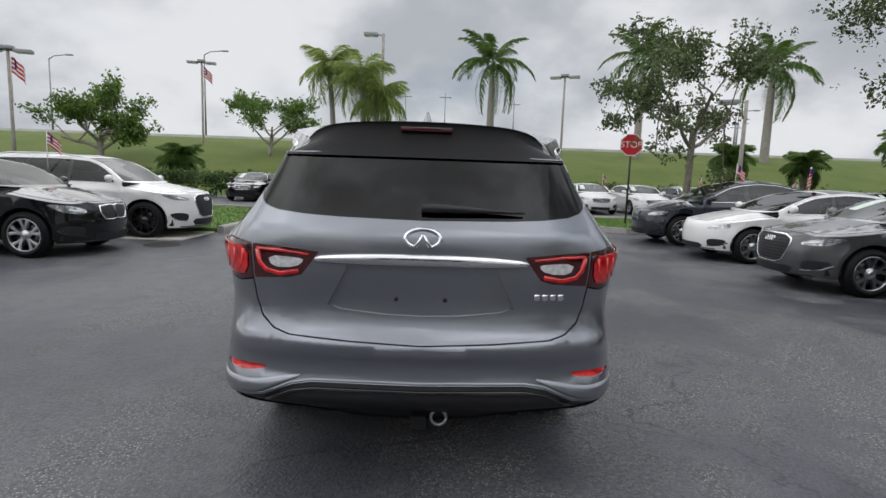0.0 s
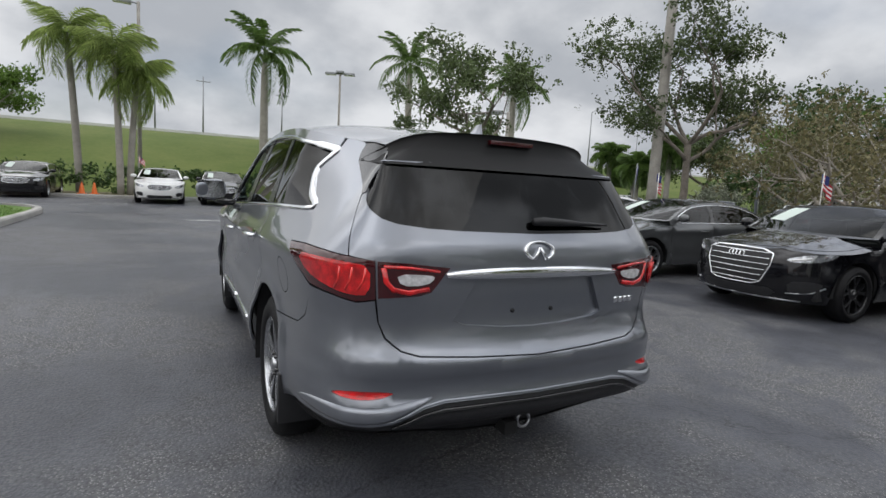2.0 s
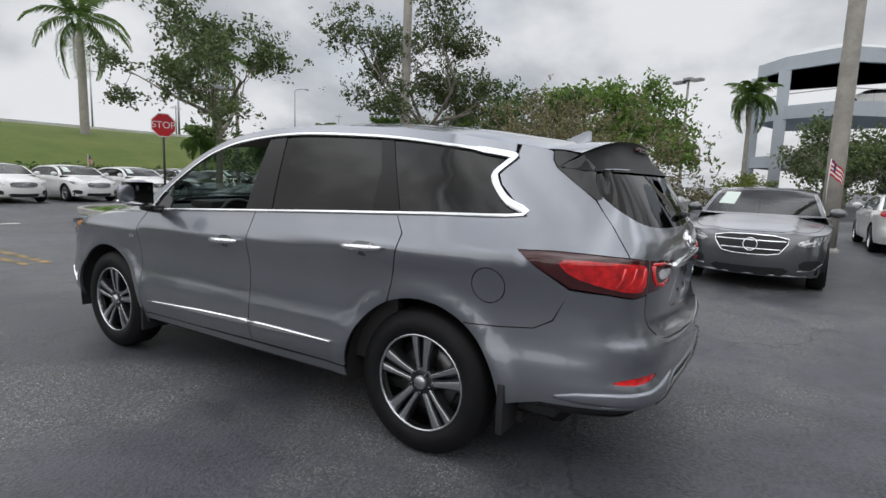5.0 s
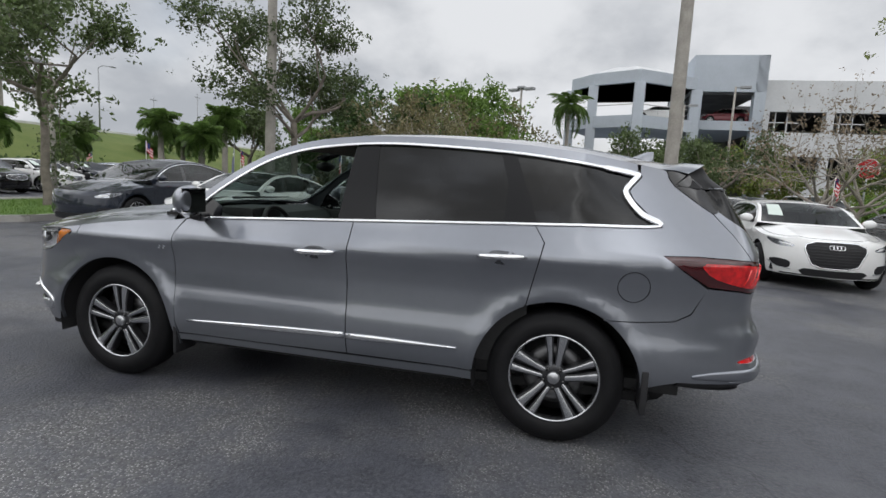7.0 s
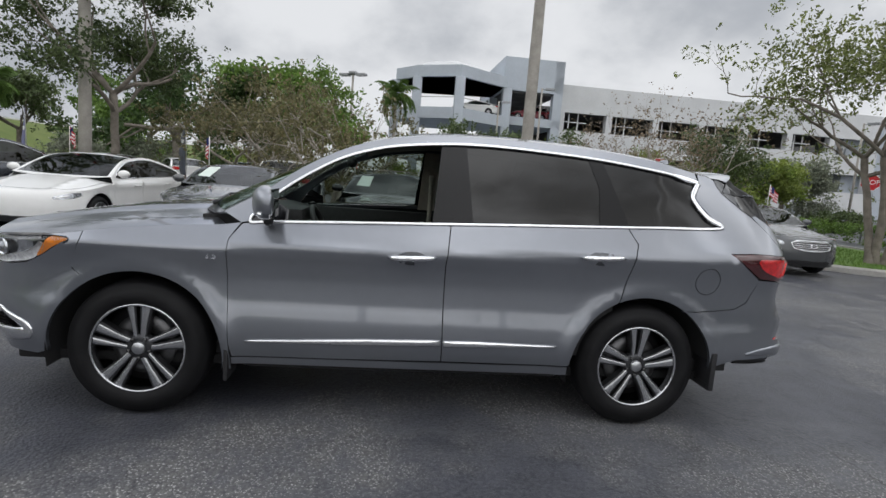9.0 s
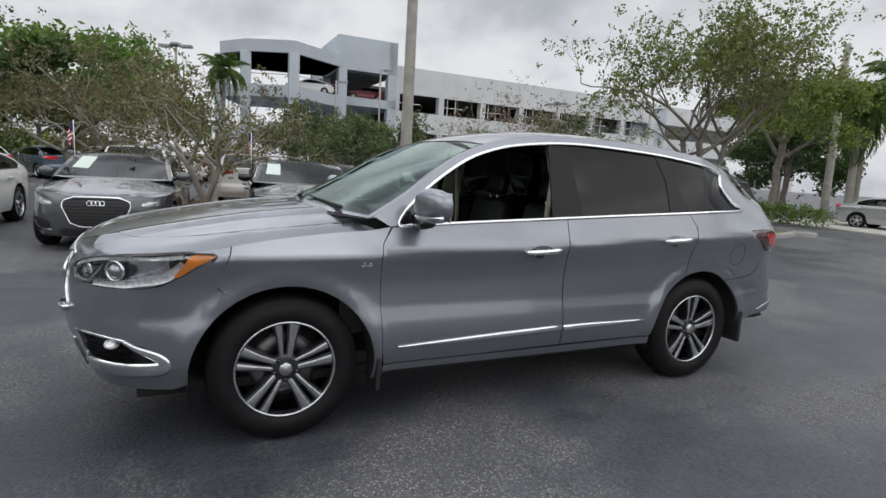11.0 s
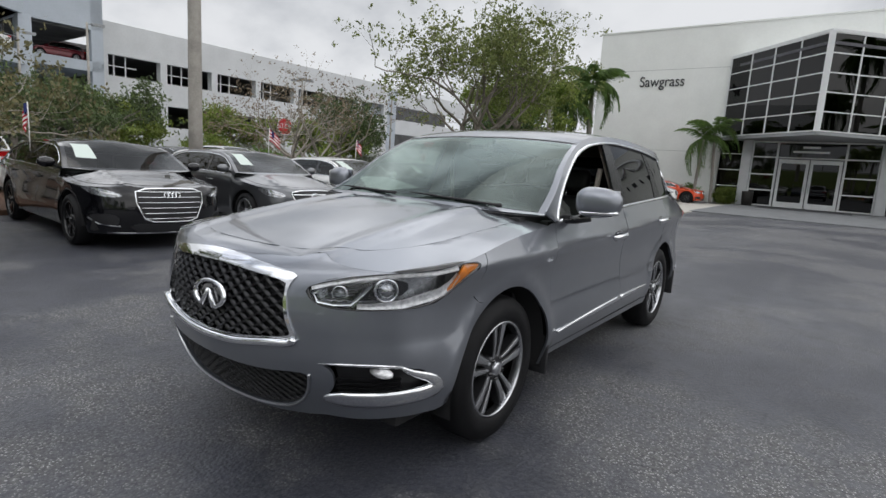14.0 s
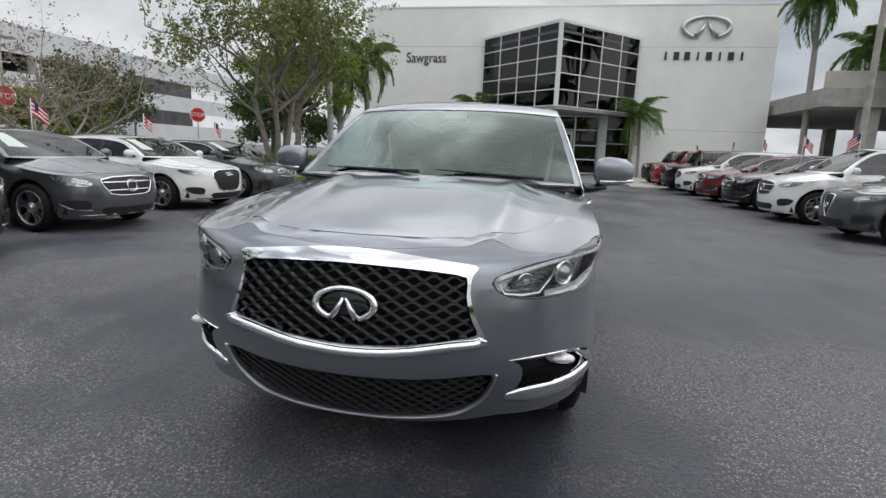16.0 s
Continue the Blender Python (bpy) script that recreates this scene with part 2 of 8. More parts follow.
def rounded(poly, closed=True, times=2):
    """Corner cutting: a smooth outline from few points."""
    p = [np.array(q, float) for q in poly]
    for _ in range(times):
        q = []
        for i in range(len(p) if closed else len(p) - 1):
            a, b = p[i], p[(i + 1) % len(p)]
            q += [a * 0.75 + b * 0.25, a * 0.25 + b * 0.75]
        p = q if closed else [p[0]] + q[1:-1] + [p[-1]]
    return [tuple(v) for v in p]


def spline(pts, n=8, closed=False):
    """Catmull-Rom through pts."""
    P = [np.array(p, float) for p in pts]
    m = len(P)
    out = []
    for i in range(m if closed else m - 1):
        g = (lambda k: P[k % m]) if closed else (lambda k: P[min(max(k, 0), m - 1)])
        a, b, c, d = g(i - 1), g(i), g(i + 1), g(i + 2)
        for k in range(n):
            t = k / n
            out.append(0.5 * (2 * b + (c - a) * t + (2 * a - 5 * b + 4 * c - d) * t * t + (3 * b - a - 3 * c + d) * t ** 3))
    if not closed:
        out.append(P[-1])
    return [tuple(v) for v in out]


def fill(poly, holes=(), step=0.05):
    """Triangles of a flat outline with holes, with an even net of inner points."""
    loops = [dense(l, step) for l in (poly, *holes)]
    A = [np.array(l) for l in loops]
    lo, hi = A[0].min(0), A[0].max(0)
    gx = np.arange(lo[0] + step / 2, hi[0], step)
    gy = np.arange(lo[1] + step / 2, hi[1], step)
    pts = np.array([(x + (step / 2 if j % 2 else 0), y) for j, y in enumerate(gy) for x in gx]) if len(gx) and len(gy) else np.zeros((0, 2))
    if len(pts):
        keep = inside(pts, A[0]) & (edge_distance(pts, A[0]) > step * 0.45)
        for h in A[1:]:
            keep &= ~inside(pts, h) & (edge_distance(pts, h) > step * 0.45)
        pts = pts[keep]
    vs, es = [], []
    for l in A:
        k = len(vs)
        vs += [Vector(p) for p in l]
        es += [(k + i, k + (i + 1) % len(l)) for i in range(len(l))]
    vs += [Vector(p) for p in pts]
    v, _, f, *_ = delaunay_2d_cdt(vs, es, [], 0, 1e-7)
    v = np.array([tuple(p) for p in v])
    f = np.array([tuple(t) for t in f if len(t) == 3])
    c = v[f].mean(1)
    e1, e2 = v[f[:, 1]] - v[f[:, 0]], v[f[:, 2]] - v[f[:, 0]]
    ok = inside(c, A[0]) & (np.abs(e1[:, 0] * e2[:, 1] - e1[:, 1] * e2[:, 0]) > 1e-3 * step * step)
    for h in A[1:]:
        ok &= ~inside(c, h)
    return v, f[ok]


def skin(v2, f, surf, lift=0.0, skirt=0.012, lip=0.002):
    """Carry flat triangles onto surf(points, lift); turn the rim inwards by skirt."""
    V, U = surf(v2, lift), surf(v2, lift - 0.01)
    n = np.cross(V[f[:, 1]] - V[f[:, 0]], V[f[:, 2]] - V[f[:, 0]])
    out = (V - U)[f].mean(1)
    if (n * out).sum() < 0:
        f = f[:, ::-1]
    count = {}
    for a, b, c in f:
        for e in ((a, b), (b, c), (c, a)):
            count[e] = count.get(e, 0) + 1
    rim = [e for e in count if (e[1], e[0]) not in count]
    verts, faces = [tuple(p) for p in V], [tuple(t) for t in f]
    if skirt and rim:
        ids = sorted({a for e in rim for a in e})
        D = surf(v2[ids], lift - skirt)
        W = surf(v2[ids], lift - lip)
        k = len(verts)
        pos = {a: i for i, a in enumerate(ids)}
        for a, w in zip(ids, W):
            verts[a] = tuple(w)
        verts += [tuple(p) for p in W] + [tuple(p) for p in D]
        m = len(ids)
        faces += [(k + pos[b], k + pos[a], k + m + pos[a], k + m + pos[b]) for a, b in rim]
    return verts, faces


def curve(pts):
    """A smooth function through (x, y) pairs."""
    X = np.array([p[0] for p in pts], float)
    Y = np.array([p[1] for p in pts], float)
    o = np.argsort(X)
    X, Y = X[o], Y[o]
    d = np.diff(Y) / np.diff(X)
    m = np.zeros(len(X))
    m[0], m[-1] = d[0], d[-1]
    for i in range(1, len(X) - 1):
        m[i] = 0 if d[i - 1] * d[i] <= 0 else 2 * d[i - 1] * d[i] / (d[i - 1] + d[i])

    def f(x):
        x = np.asarray(x, float)
        xc = np.clip(x, X[0], X[-1])
        i = np.clip(np.searchsorted(X, xc) - 1, 0, len(X) - 2)
        h = X[i + 1] - X[i]
        t = (xc - X[i]) / h
        return ((2 * t ** 3 - 3 * t ** 2 + 1) * Y[i] + (t ** 3 - 2 * t ** 2 + t) * h * m[i]
                + (-2 * t ** 3 + 3 * t ** 2) * Y[i + 1] + (t ** 3 - t ** 2) * h * m[i + 1])
    return f


class Shell:
    """The skin of a car body. Across the ground plan it follows a base line from the front's middle (s = 0) to the rear's
    middle (s = end); off() moves it in or out with height. Bonnet, roof and panes are surfaces of their own on its rims."""

    def __init__(self, plan, side, front, rear, belt, tumble, rail, hood, drop=0.13, arches=(), crown=None, deck=None, lean=0.0):
        self.lean = lean
        c = np.array(spline(plan, 24))
        c[:, 0] = np.maximum(c[:, 0], 0)
        d = np.r_[0, np.cumsum(np.linalg.norm(np.diff(c, axis=0), axis=1))]
        self.s = np.linspace(0, d[-1], 900)
        self.cx, self.cy = np.interp(self.s, d, c[:, 0]), np.interp(self.s, d, c[:, 1])
        tx, ty = np.gradient(self.cx, self.s), np.gradient(self.cy, self.s)
        k = np.ones(25) / 25
        nx, ny = -ty, tx
        nx[-1], nx[0] = 0, 0
        pad = lambda a, sg: np.convolve(np.r_[sg * a[12:0:-1], a, sg * a[-2:-14:-1]], k, "valid")
        nx, ny = pad(nx, -1), pad(ny, 1)
        q = np.hypot(nx, ny)
        self.nx, self.ny = nx / q, ny / q
        self.end = d[-1]
        self.side, self.front, self.rear, self.belt, self.tumble = curve(side), curve(front), curve(rear), curve(belt), tumble
        self.rail, self.hoodline, self.drop, self.arches = curve(rail), curve(hood), drop, arches
        self.crown = curve(crown)
        self.deckline = curve(deck) if deck else None
        half = len(self.s) // 2
        self.fs = lambda x: float(np.interp(x, np.maximum.accumulate(self.cx[:half]), self.s[:half]))
        self.rs = lambda x: float(self.end - np.interp(x, np.maximum.accumulate(self.cx[half:][::-1]), (self.end - self.s[half:])[::-1]))
        self.ys = lambda y: float(np.interp(-y, -self.cy, self.s))

    def at(self, s, z, lift=0.0):
        """Places for signed s (negative: the left side) and heights z."""
        s, z = np.asarray(s, float), np.asarray(z, float)
        a = np.clip(np.abs(s), 0, self.end)
        g = np.where(s < 0, -1.0, 1.0)
        cx, cy, nx, ny = (np.interp(a, self.s, k) for k in (self.cx, self.cy, self.nx, self.ny))
        b = self.belt(cy)
        zz = np.where(z < 0.7, z, 0.7 + (z - 0.7) * 0.42 / (b - 0.7))
        up = np.maximum(z - b, 0)
        o_side = np.where(z < b, self.side(np.minimum(zz, 1.12)), self.side(1.12) - self.tumble * up - 0.12 * up * up)
        o_side = o_side - self.lean * np.clip((-1.5 - cy) / 0.7, 0, 1) * np.maximum(z - 1.08, 0)
        o_end = np.where(ny > 0, self.front(z), self.rear(z))
        o = nx * nx * o_side + ny * ny * o_end
        for hy, hz, r, h in self.arches:
            q = np.hypot(cy - hy, z - hz)
            o = o + h * nx * nx * np.exp(-((q - r - 0.03) / 0.05) ** 2) * (z < 1.0)
        o = o + lift
        return np.stack([g * (cx + nx * o), cy + ny * o, z + 0 * o], -1)

    def skin(self, v, lift=0.0):
        return self.at(v[:, 0], v[:, 1], lift)

    def hood(self, x, y):
        x = np.abs(x)
        return self.hoodline(y) - self.drop * x ** 2.5 + 0.016 * np.exp(-((x - 0.50) / 0.06) ** 2)

    def deck(self, x, y):
        return self.deckline(y) - self.drop * np.abs(x) ** 2.5

    def rim(self, s, surf):
        """Height at which the skin meets surf(x, y)."""
        z = np.full(np.shape(s), 0.95)
        for _ in range(12):
            p = self.at(s, z)
            z = 0.4 * z + 0.6 * surf(p[..., 0], p[..., 1])
        return z

    def roof(self, u, y, lift=0.0):
        """Roof at share u of the half width."""
        zr = self.rail(y)
        s = np.interp(-y, -self.cy, self.s)
        e = self.at(s, zr)
        w = 1 - np.abs(u) ** 2.6
        return np.stack([u * e[..., 0], e[..., 1] * np.abs(u) + y * (1 - np.abs(u)), zr + self.crown(y) * w + lift], -1)


def panel(name, sh, poly, material, parent, holes=(), step=0.05, lift=0.0, skirt=0.012, lip=0.002, label="", surf=None, eps=0.010):
    v, f = fill(poly, holes, step)
    surf = surf or sh.skin
    V, F = skin(v, f, surf, lift, skirt, lip)
    ob = link_mesh(name, V, F, material, parent, label)
    # true normals of the surface, so that reflections run clean over the net
    du, dv = np.array((eps, 0)), np.array((0, eps))
    n = np.cross(surf(v + du, lift) - surf(v - du, lift), surf(v + dv, lift) - surf(v - dv, lift))
    n /= np.linalg.norm(n, axis=1)[:, None] + 1e-12
    out = surf(v, lift) - surf(v, lift - 0.01)
    n *= np.where((n * out).sum(1) < 0, -1.0, 1.0)[:, None]
    every = np.zeros((len(V), 3))
    every[:len(v)] = n
    ob.data.normals_split_custom_set_from_vertices([tuple(map(float, k)) for k in every])
    return ob


def strip(name, sh, pts, width, material, parent, height=0.006, label="", closed=False, surf=None, skirt=0.006):
    """A raised band of the given width along a line on the skin."""
    P = np.array(pts, float)
    T = np.gradient(P, axis=0) if not closed else np.roll(P, -1, 0) - np.roll(P, 1, 0)
    T /= np.linalg.norm(T, axis=1)[:, None] + 1e-9
    N = np.stack([-T[:, 1], T[:, 0]], -1)
    W = np.broadcast_to(np.array(width, float), (len(P),))[:, None] / 2
    surf = surf or sh.skin
    rows = [surf(P - N * W, -skirt), surf(P - N * W, height * 0.6), surf(P - N * W * 0.55, height), surf(P + N * W * 0.55, height),
            surf(P + N * W, height * 0.6), surf(P + N * W, -skirt)]
    n, k = len(P), len(rows)
    V = np.concatenate(rows)
    F = []
    for i in range(n if closed else n - 1):
        j = (i + 1) % n
        for r in range(k - 1):
            F.append((r * n + i, r * n + j, (r + 1) * n + j, (r + 1) * n + i))
    if not closed:
        F += [tuple(r * n for r in range(k)), tuple(r * n + n - 1 for r in range(k))[::-1]]
    a = V[F[2][1]] - V[F[2][0]]
    b = V[F[2][3]] - V[F[2][0]]
    if np.dot(np.cross(a, b), rows[2][0] - rows[0][0]) < 0:
        F = [t[::-1] for t in F]
    return link_mesh(name, V, F, material, parent, label)


def wheel(parent, x, y, r, width, rim_r, side, style="twin", rim_mat=None, cut_mat=None, name="wheel", spokes=5, nuts=True, seg=48):
    """A tyre and a rim on an axle end; side is -1 for the left."""
    w = new(name)
    w.parent = parent
    w.matrix_basis = pose(x, y, r, 0, 0, 0 if side > 0 else 180)
    h = width / 2
    prof = [(-h * 0.8, rim_r), (-h, rim_r + 0.03), (-h * 1.02, (r + rim_r) / 2), (-h * 0.86, r - 0.018), (-h * 0.6, r - 0.003), (0, r),
            (h * 0.6, r - 0.003), (h * 0.86, r - 0.018), (h * 0.97, r - 0.05), (h * 1.03, (r + rim_r) / 2 + 0.01), (h * 1.02, rim_r + 0.035), (h * 0.94, rim_r + 0.008), (h * 0.8, rim_r - 0.002)]
    V, F = lathe(prof, seg)
    link_mesh("tyre", V, F, RUBBER, w)
    # barrel and lip
    V, F = lathe([(-h * 0.8, rim_r), (-h * 0.7, rim_r - 0.03), (h * -0.1, rim_r - 0.03), (h * -0.05, 0.06), (h * -0.04, 0.02)], 40)
    link_mesh("rim_barrel", V, F, BLACK_PLASTIC, w)
    V, F = lathe([(h * 0.5, rim_r - 0.012), (h * 0.86, rim_r - 0.009), (h * 0.93, rim_r - 0.006), (h * 0.93, rim_r + 0.004), (h * 0.8, rim_r + 0.006)], 40)
    link_mesh("rim_lip", V, F, cut_mat or RIM_CUT, w)
    V, F = lathe([(h * 0.02, rim_r * 0.70), (h * 0.12, rim_r * 0.69), (h * 0.12, rim_r * 0.3), (h * 0.02, rim_r * 0.29)], 36)
    link_mesh("brake_disc", V, F, DISC, w)
    if "spoke_" + style + str(round(rim_r, 3)) not in SPOKES:
        bm, bc = bmesh.new(), bmesh.new()
        legs = {"twin": ((-0.30, -0.17, 1.0), (0.30, 0.17, 0.72)), "single": ((0.0, 0.0, 1.0),), "vee": ((-0.06, -0.26, 1.0), (0.06, 0.26, 1.0))}[style]
        for a0, a1, slim in legs:
            for b, grow, top, low in ((bm, 1.38, 0.78, 0.30), (bc, 0.88, 0.83, 0.70)):
                wide = {"twin": 0.036, "vee": 0.030, "single": 0.055}[style] * slim * grow * rim_r / 0.24
                q = []
                for rr, ang, ww, xx in ((0.05, a0 * 1.2, wide * 0.75, 0.86), (rim_r * 0.55, (a0 + a1) * 0.42, wide * 0.85, 0.96), (rim_r - 0.012, a1, wide * 1.35, 1.0)):
                    c = np.array((math.cos(ang) * rr, math.sin(ang) * rr))
                    t = np.array((-math.sin(ang), math.cos(ang)))
                    q.append((c - t * ww / 2, c + t * ww / 2, xx))
                rows = []
                for p0, p1, xx in q:
                    rows.append([b.verts.new((h * (top * xx + dx), *p)) for p, dx in ((p0, low - top), (p0, -0.02), (p0 * 0.8 + p1 * 0.2, 0.0), (p1 * 0.8 + p0 * 0.2, 0.0), (p1, -0.02), (p1, low - top))])
                for r0, r1 in zip(rows, rows[1:]):
                    for k in range(5):
                        b.faces.new((r0[k], r1[k], r1[k + 1], r0[k + 1]))
                b.faces.new(rows[0][::-1])
                b.faces.new(rows[-1])
        for b in (bm, bc):
            bmesh.ops.recalc_face_normals(b, faces=b.faces)
        SPOKES["spoke_" + style + str(round(rim_r, 3))] = (bm, bc)
    bm, bc = SPOKES["spoke_" + style + str(round(rim_r, 3))]
    key = (style, round(rim_r, 3), (rim_mat or RIM_DARK).name, (cut_mat or RIM_CUT).name)
    if key not in SPOKE_MESH:
        ms = []
        for b, m in ((bm, rim_mat or RIM_DARK), (bc, cut_mat or RIM_CUT)):
            me = bpy.data.meshes.new("spoke")
            b.to_mesh(me)
            me.materials.append(m)
            me.polygons.foreach_set("use_smooth", np.full(len(me.polygons), True))
            me.set_sharp_from_angle(angle=radians(35))
            ms.append(me)
        SPOKE_MESH[key] = ms
    for i in range(spokes):
        for k, me in enumerate(SPOKE_MESH[key][:2 if nuts else 1]):
            o = new("spoke" if k == 0 else "spoke_face", me)
            o.parent = w
            o.matrix_basis = pose(0, 0, 0, 360 / spokes * i + 90, 0, 0)
    hub, cap = [(h * 0.35, 0.078), (h * 0.66, 0.076), (h * 0.74, 0.060), (h * 0.74, 0.036)], [(h * 0.74, 0.036), (h * 0.86, 0.034), (h * 0.90, 0.028), (h * 0.91, 0.0005)]
    V, F = lathe(hub if nuts else hub + cap[1:], 28)
    link_mesh("hub", V, F, rim_mat or RIM_DARK, w)
    if nuts:
        V, F = lathe(cap, 24)
        link_mesh("hub_cap", V, F, SATIN, w)
    for i in range(5 if nuts else 0):
        a = 2 * math.pi * (i + 0.5) / 5 + math.pi / 2
        V, F = lathe([(h * 0.7, 0.011), (h * 0.84, 0.010), (h * 0.86, 0.0005)], 8)
        o = link_mesh("wheel_nut", V, F, GLOSS_BLACK, w)
        o.location = (0, 0.057 * math.cos(a), 0.057 * math.sin(a))
    return w


SPOKES, SPOKE_MESH = {}, {}

# ---- the grey seven-seat crossover in the middle ----
HF, HR, HZ, TYRE = 1.475, -1.425, 0.368, 0.382
body = Shell(
    plan=[(0, 2.525), (0.25, 2.512), (0.5, 2.448), (0.73, 2.325), (0.89, 2.105), (0.943, 1.80), (0.952, 1.45), (0.955, 0.8), (0.96, 0), (0.96, -0.8),
          (0.955, -1.4), (0.93, -1.9), (0.885, -2.2), (0.79, -2.39), (0.6, -2.475), (0.3, -2.505), (0, -2.515)],
    side=[(0.18, -0.10), (0.26, -0.06), (0.36, -0.028), (0.46, 0.0), (0.52, 0.004), (0.6, 0), (0.70, -0.018), (0.80, -0.022), (0.90, -0.008), (0.95, 0.006), (0.985, 0.012), (1.02, -0.004), (1.12, -0.052)],
    front=[(0.2, -0.17), (0.3, -0.10), (0.38, -0.065), (0.46, -0.03), (0.53, -0.004), (0.6, 0.008), (0.72, 0.010), (0.85, -0.012), (0.92, -0.04), (0.96, -0.07), (0.985, -0.10), (1.02, -0.16)],
    rear=[(0.28, -0.20), (0.36, -0.12), (0.44, 0.03), (0.47, 0.062), (0.51, 0.066), (0.555, 0.050), (0.59, 0.032), (0.61, 0.032), (0.66, 0.048), (0.70, 0.050), (0.73, 0.030), (0.76, 0.010), (0.85, -0.012), (1.0, 0), (1.08, 0.0), (1.15, -0.012),
          (1.22, -0.05), (1.45, -0.19), (1.55, -0.26), (1.7, -0.38)],
    belt=[(-2.5, 1.30), (-1.83, 1.252), (-1.25, 1.222), (-0.22, 1.172), (0.9, 1.115), (1.3, 1.09)], tumble=0.33,
    rail=[(1.05, 1.165), (0.83, 1.30), (0.66, 1.43), (0.45, 1.55), (0.26, 1.622), (0.07, 1.662), (-0.23, 1.69), (-0.56, 1.695), (-1.08, 1.675), (-1.46, 1.64), (-1.73, 1.602), (-2.05, 1.555), (-2.3, 1.51)],
    hood=[(0.9, 1.21), (1.2, 1.19), (1.6, 1.15), (2.0, 1.085), (2.25, 1.035), (2.36, 1.008), (2.42, 0.985), (2.5, 0.93)], drop=0.13,
    arches=((HF, HZ, 0.455, 0.014), (HR, HZ, 0.455, 0.014)),
    lean=0.5, crown=[(0.4, 0.03), (-0.3, 0.048), (-1.0, 0.06), (-1.9, 0.064), (-2.3, 0.050)])

suv = thing("crossover", "graphite grey metallic seven-seat crossover with chrome trim, parked on the asphalt", "car")
YS, FS, RS = body.ys, body.fs, body.rs


def arch(hy, a0, a1, r=0.455, n=22):
    """Points of a wheel arch as (y, z), by the angle from straight ahead."""
    return [(hy + r * math.cos(radians(a)), HZ + r * math.sin(radians(a))) for a in np.linspace(a0, a1, n)]


def sd(g, pts):
    """Side outline (y, z) to skin coordinates of one flank; g is -1 for the left."""
    return [(g * YS(y), z) for y, z in pts]


def front_outline(pts, g=1):
    """Points ('x', x, z) or ('y', y, z) round the front corner."""
    return [(g * (FS(p[1]) if p[0] == "x" else YS(p[1])), p[2]) for p in pts]


def rear_pt(x, z):
    return (np.sign(x) * RS(abs(x)) if x else body.end, z)


def rear_surf(v, lift=0.0):
    """Skin by signed distance from the rear's middle."""
    s = body.end - np.abs(v[:, 0])
    return body.at(np.where(v[:, 0] < 0, -s, s), v[:, 1], lift)


def RX(x):
    return math.copysign(body.end - RS(abs(x)), x) if x else 0.0


def rear_outline(pts, g=1):
    """Points ('x', x, z), ('y', y, z) or ('d', distance, z) round the rear corner, as distance from the rear's middle."""
    to = {"x": RX, "y": lambda y: body.end - YS(y), "d": float}
    return [(g * to[p[0]](p[1]), p[2]) for p in pts]


def mirror_outline(half):
    """A closed outline from its right half, listed from the top middle to the bottom middle."""
    return half + [(-a, b) for a, b in half[::-1] if abs(a) > 1e-6]


STEP = 0.045
rim_front = [(s, float(body.rim(s, body.hood)) - 0.001) for s in np.linspace(0, YS(1.74), 26)]
HEAD = [("x", 0.515, 0.879), ("x", 0.60, 0.915), ("x", 0.72, 0.950), ("y", 2.09, 0.978), ("y", 1.92, 0.994), ("y", 1.775, 0.990),
        ("y", 1.85, 0.945), ("y", 1.96, 0.870), ("y", 2.07, 0.817), ("x", 0.75, 0.806), ("x", 0.61, 0.810), ("x", 0.553, 0.830)]
GRILLE_OUT = [(0, 0.972), (0.20, 0.962), (0.386, 0.942), (0.486, 0.930), (0.466, 0.905), (0.452, 0.880), (0.448, 0.825), (0.47, 0.743), (0.506, 0.675), (0.492, 0.648), (0.38, 0.625), (0.20, 0.592), (0, 0.578)]
GRILLE_IN = [(0, 0.920), (0.15, 0.917), (0.30, 0.910), (0.436, 0.896), (0.440, 0.87), (0.436, 0.81), (0.455, 0.74), (0.480, 0.690), (0.465, 0.678), (0.38, 0.662), (0.20, 0.635), (0, 0.622)]
FOG = [("x", 0.60, 0.580), ("x", 0.724, 0.590), ("x", 0.846, 0.576), ("y", 2.07, 0.545), ("y", 2.01, 0.45), ("y", 2.02, 0.405), ("x", 0.78, 0.395), ("x", 0.668, 0.385), ("x", 0.60, 0.412), ("x", 0.64, 0.455), ("x", 0.655, 0.50), ("x", 0.645, 0.555)]
INTAKE = [(0, 0.488), (0.10, 0.489), (0.334, 0.503), (0.507, 0.527), (0.552, 0.518), (0.535, 0.45), (0.508, 0.398), (0.44, 0.346), (0.349, 0.322), (0.15, 0.300), (0, 0.295)]
fx = lambda pts: [(FS(x) if x else 0.0, z) for x, z in pts]

# front bumper with its openings
outer = rim_front + [(YS(y), z) for y, z in [(1.745, 0.985), (1.80, 0.82), (1.76, 0.79)]] + [(YS(y), z) for y, z in arch(HF, 66, 8, n=14)] + \
    [(YS(1.93), 0.36), (YS(2.0), 0.335), (FS(0.75), 0.322), (FS(0.6), 0.322), (FS(0.5), 0.305), (FS(0.35), 0.288), (FS(0.2), 0.278), (0.0, 0.274)]
head = {g: rounded(front_outline(HEAD, g), times=1) for g in (-1, 1)}
fog = {g: rounded(front_outline(FOG, g), times=1) for g in (-1, 1)}
grille_out, grille_in, intake = (rounded(mirror_outline(fx(k)), times=1) for k in (GRILLE_OUT, GRILLE_IN, INTAKE))
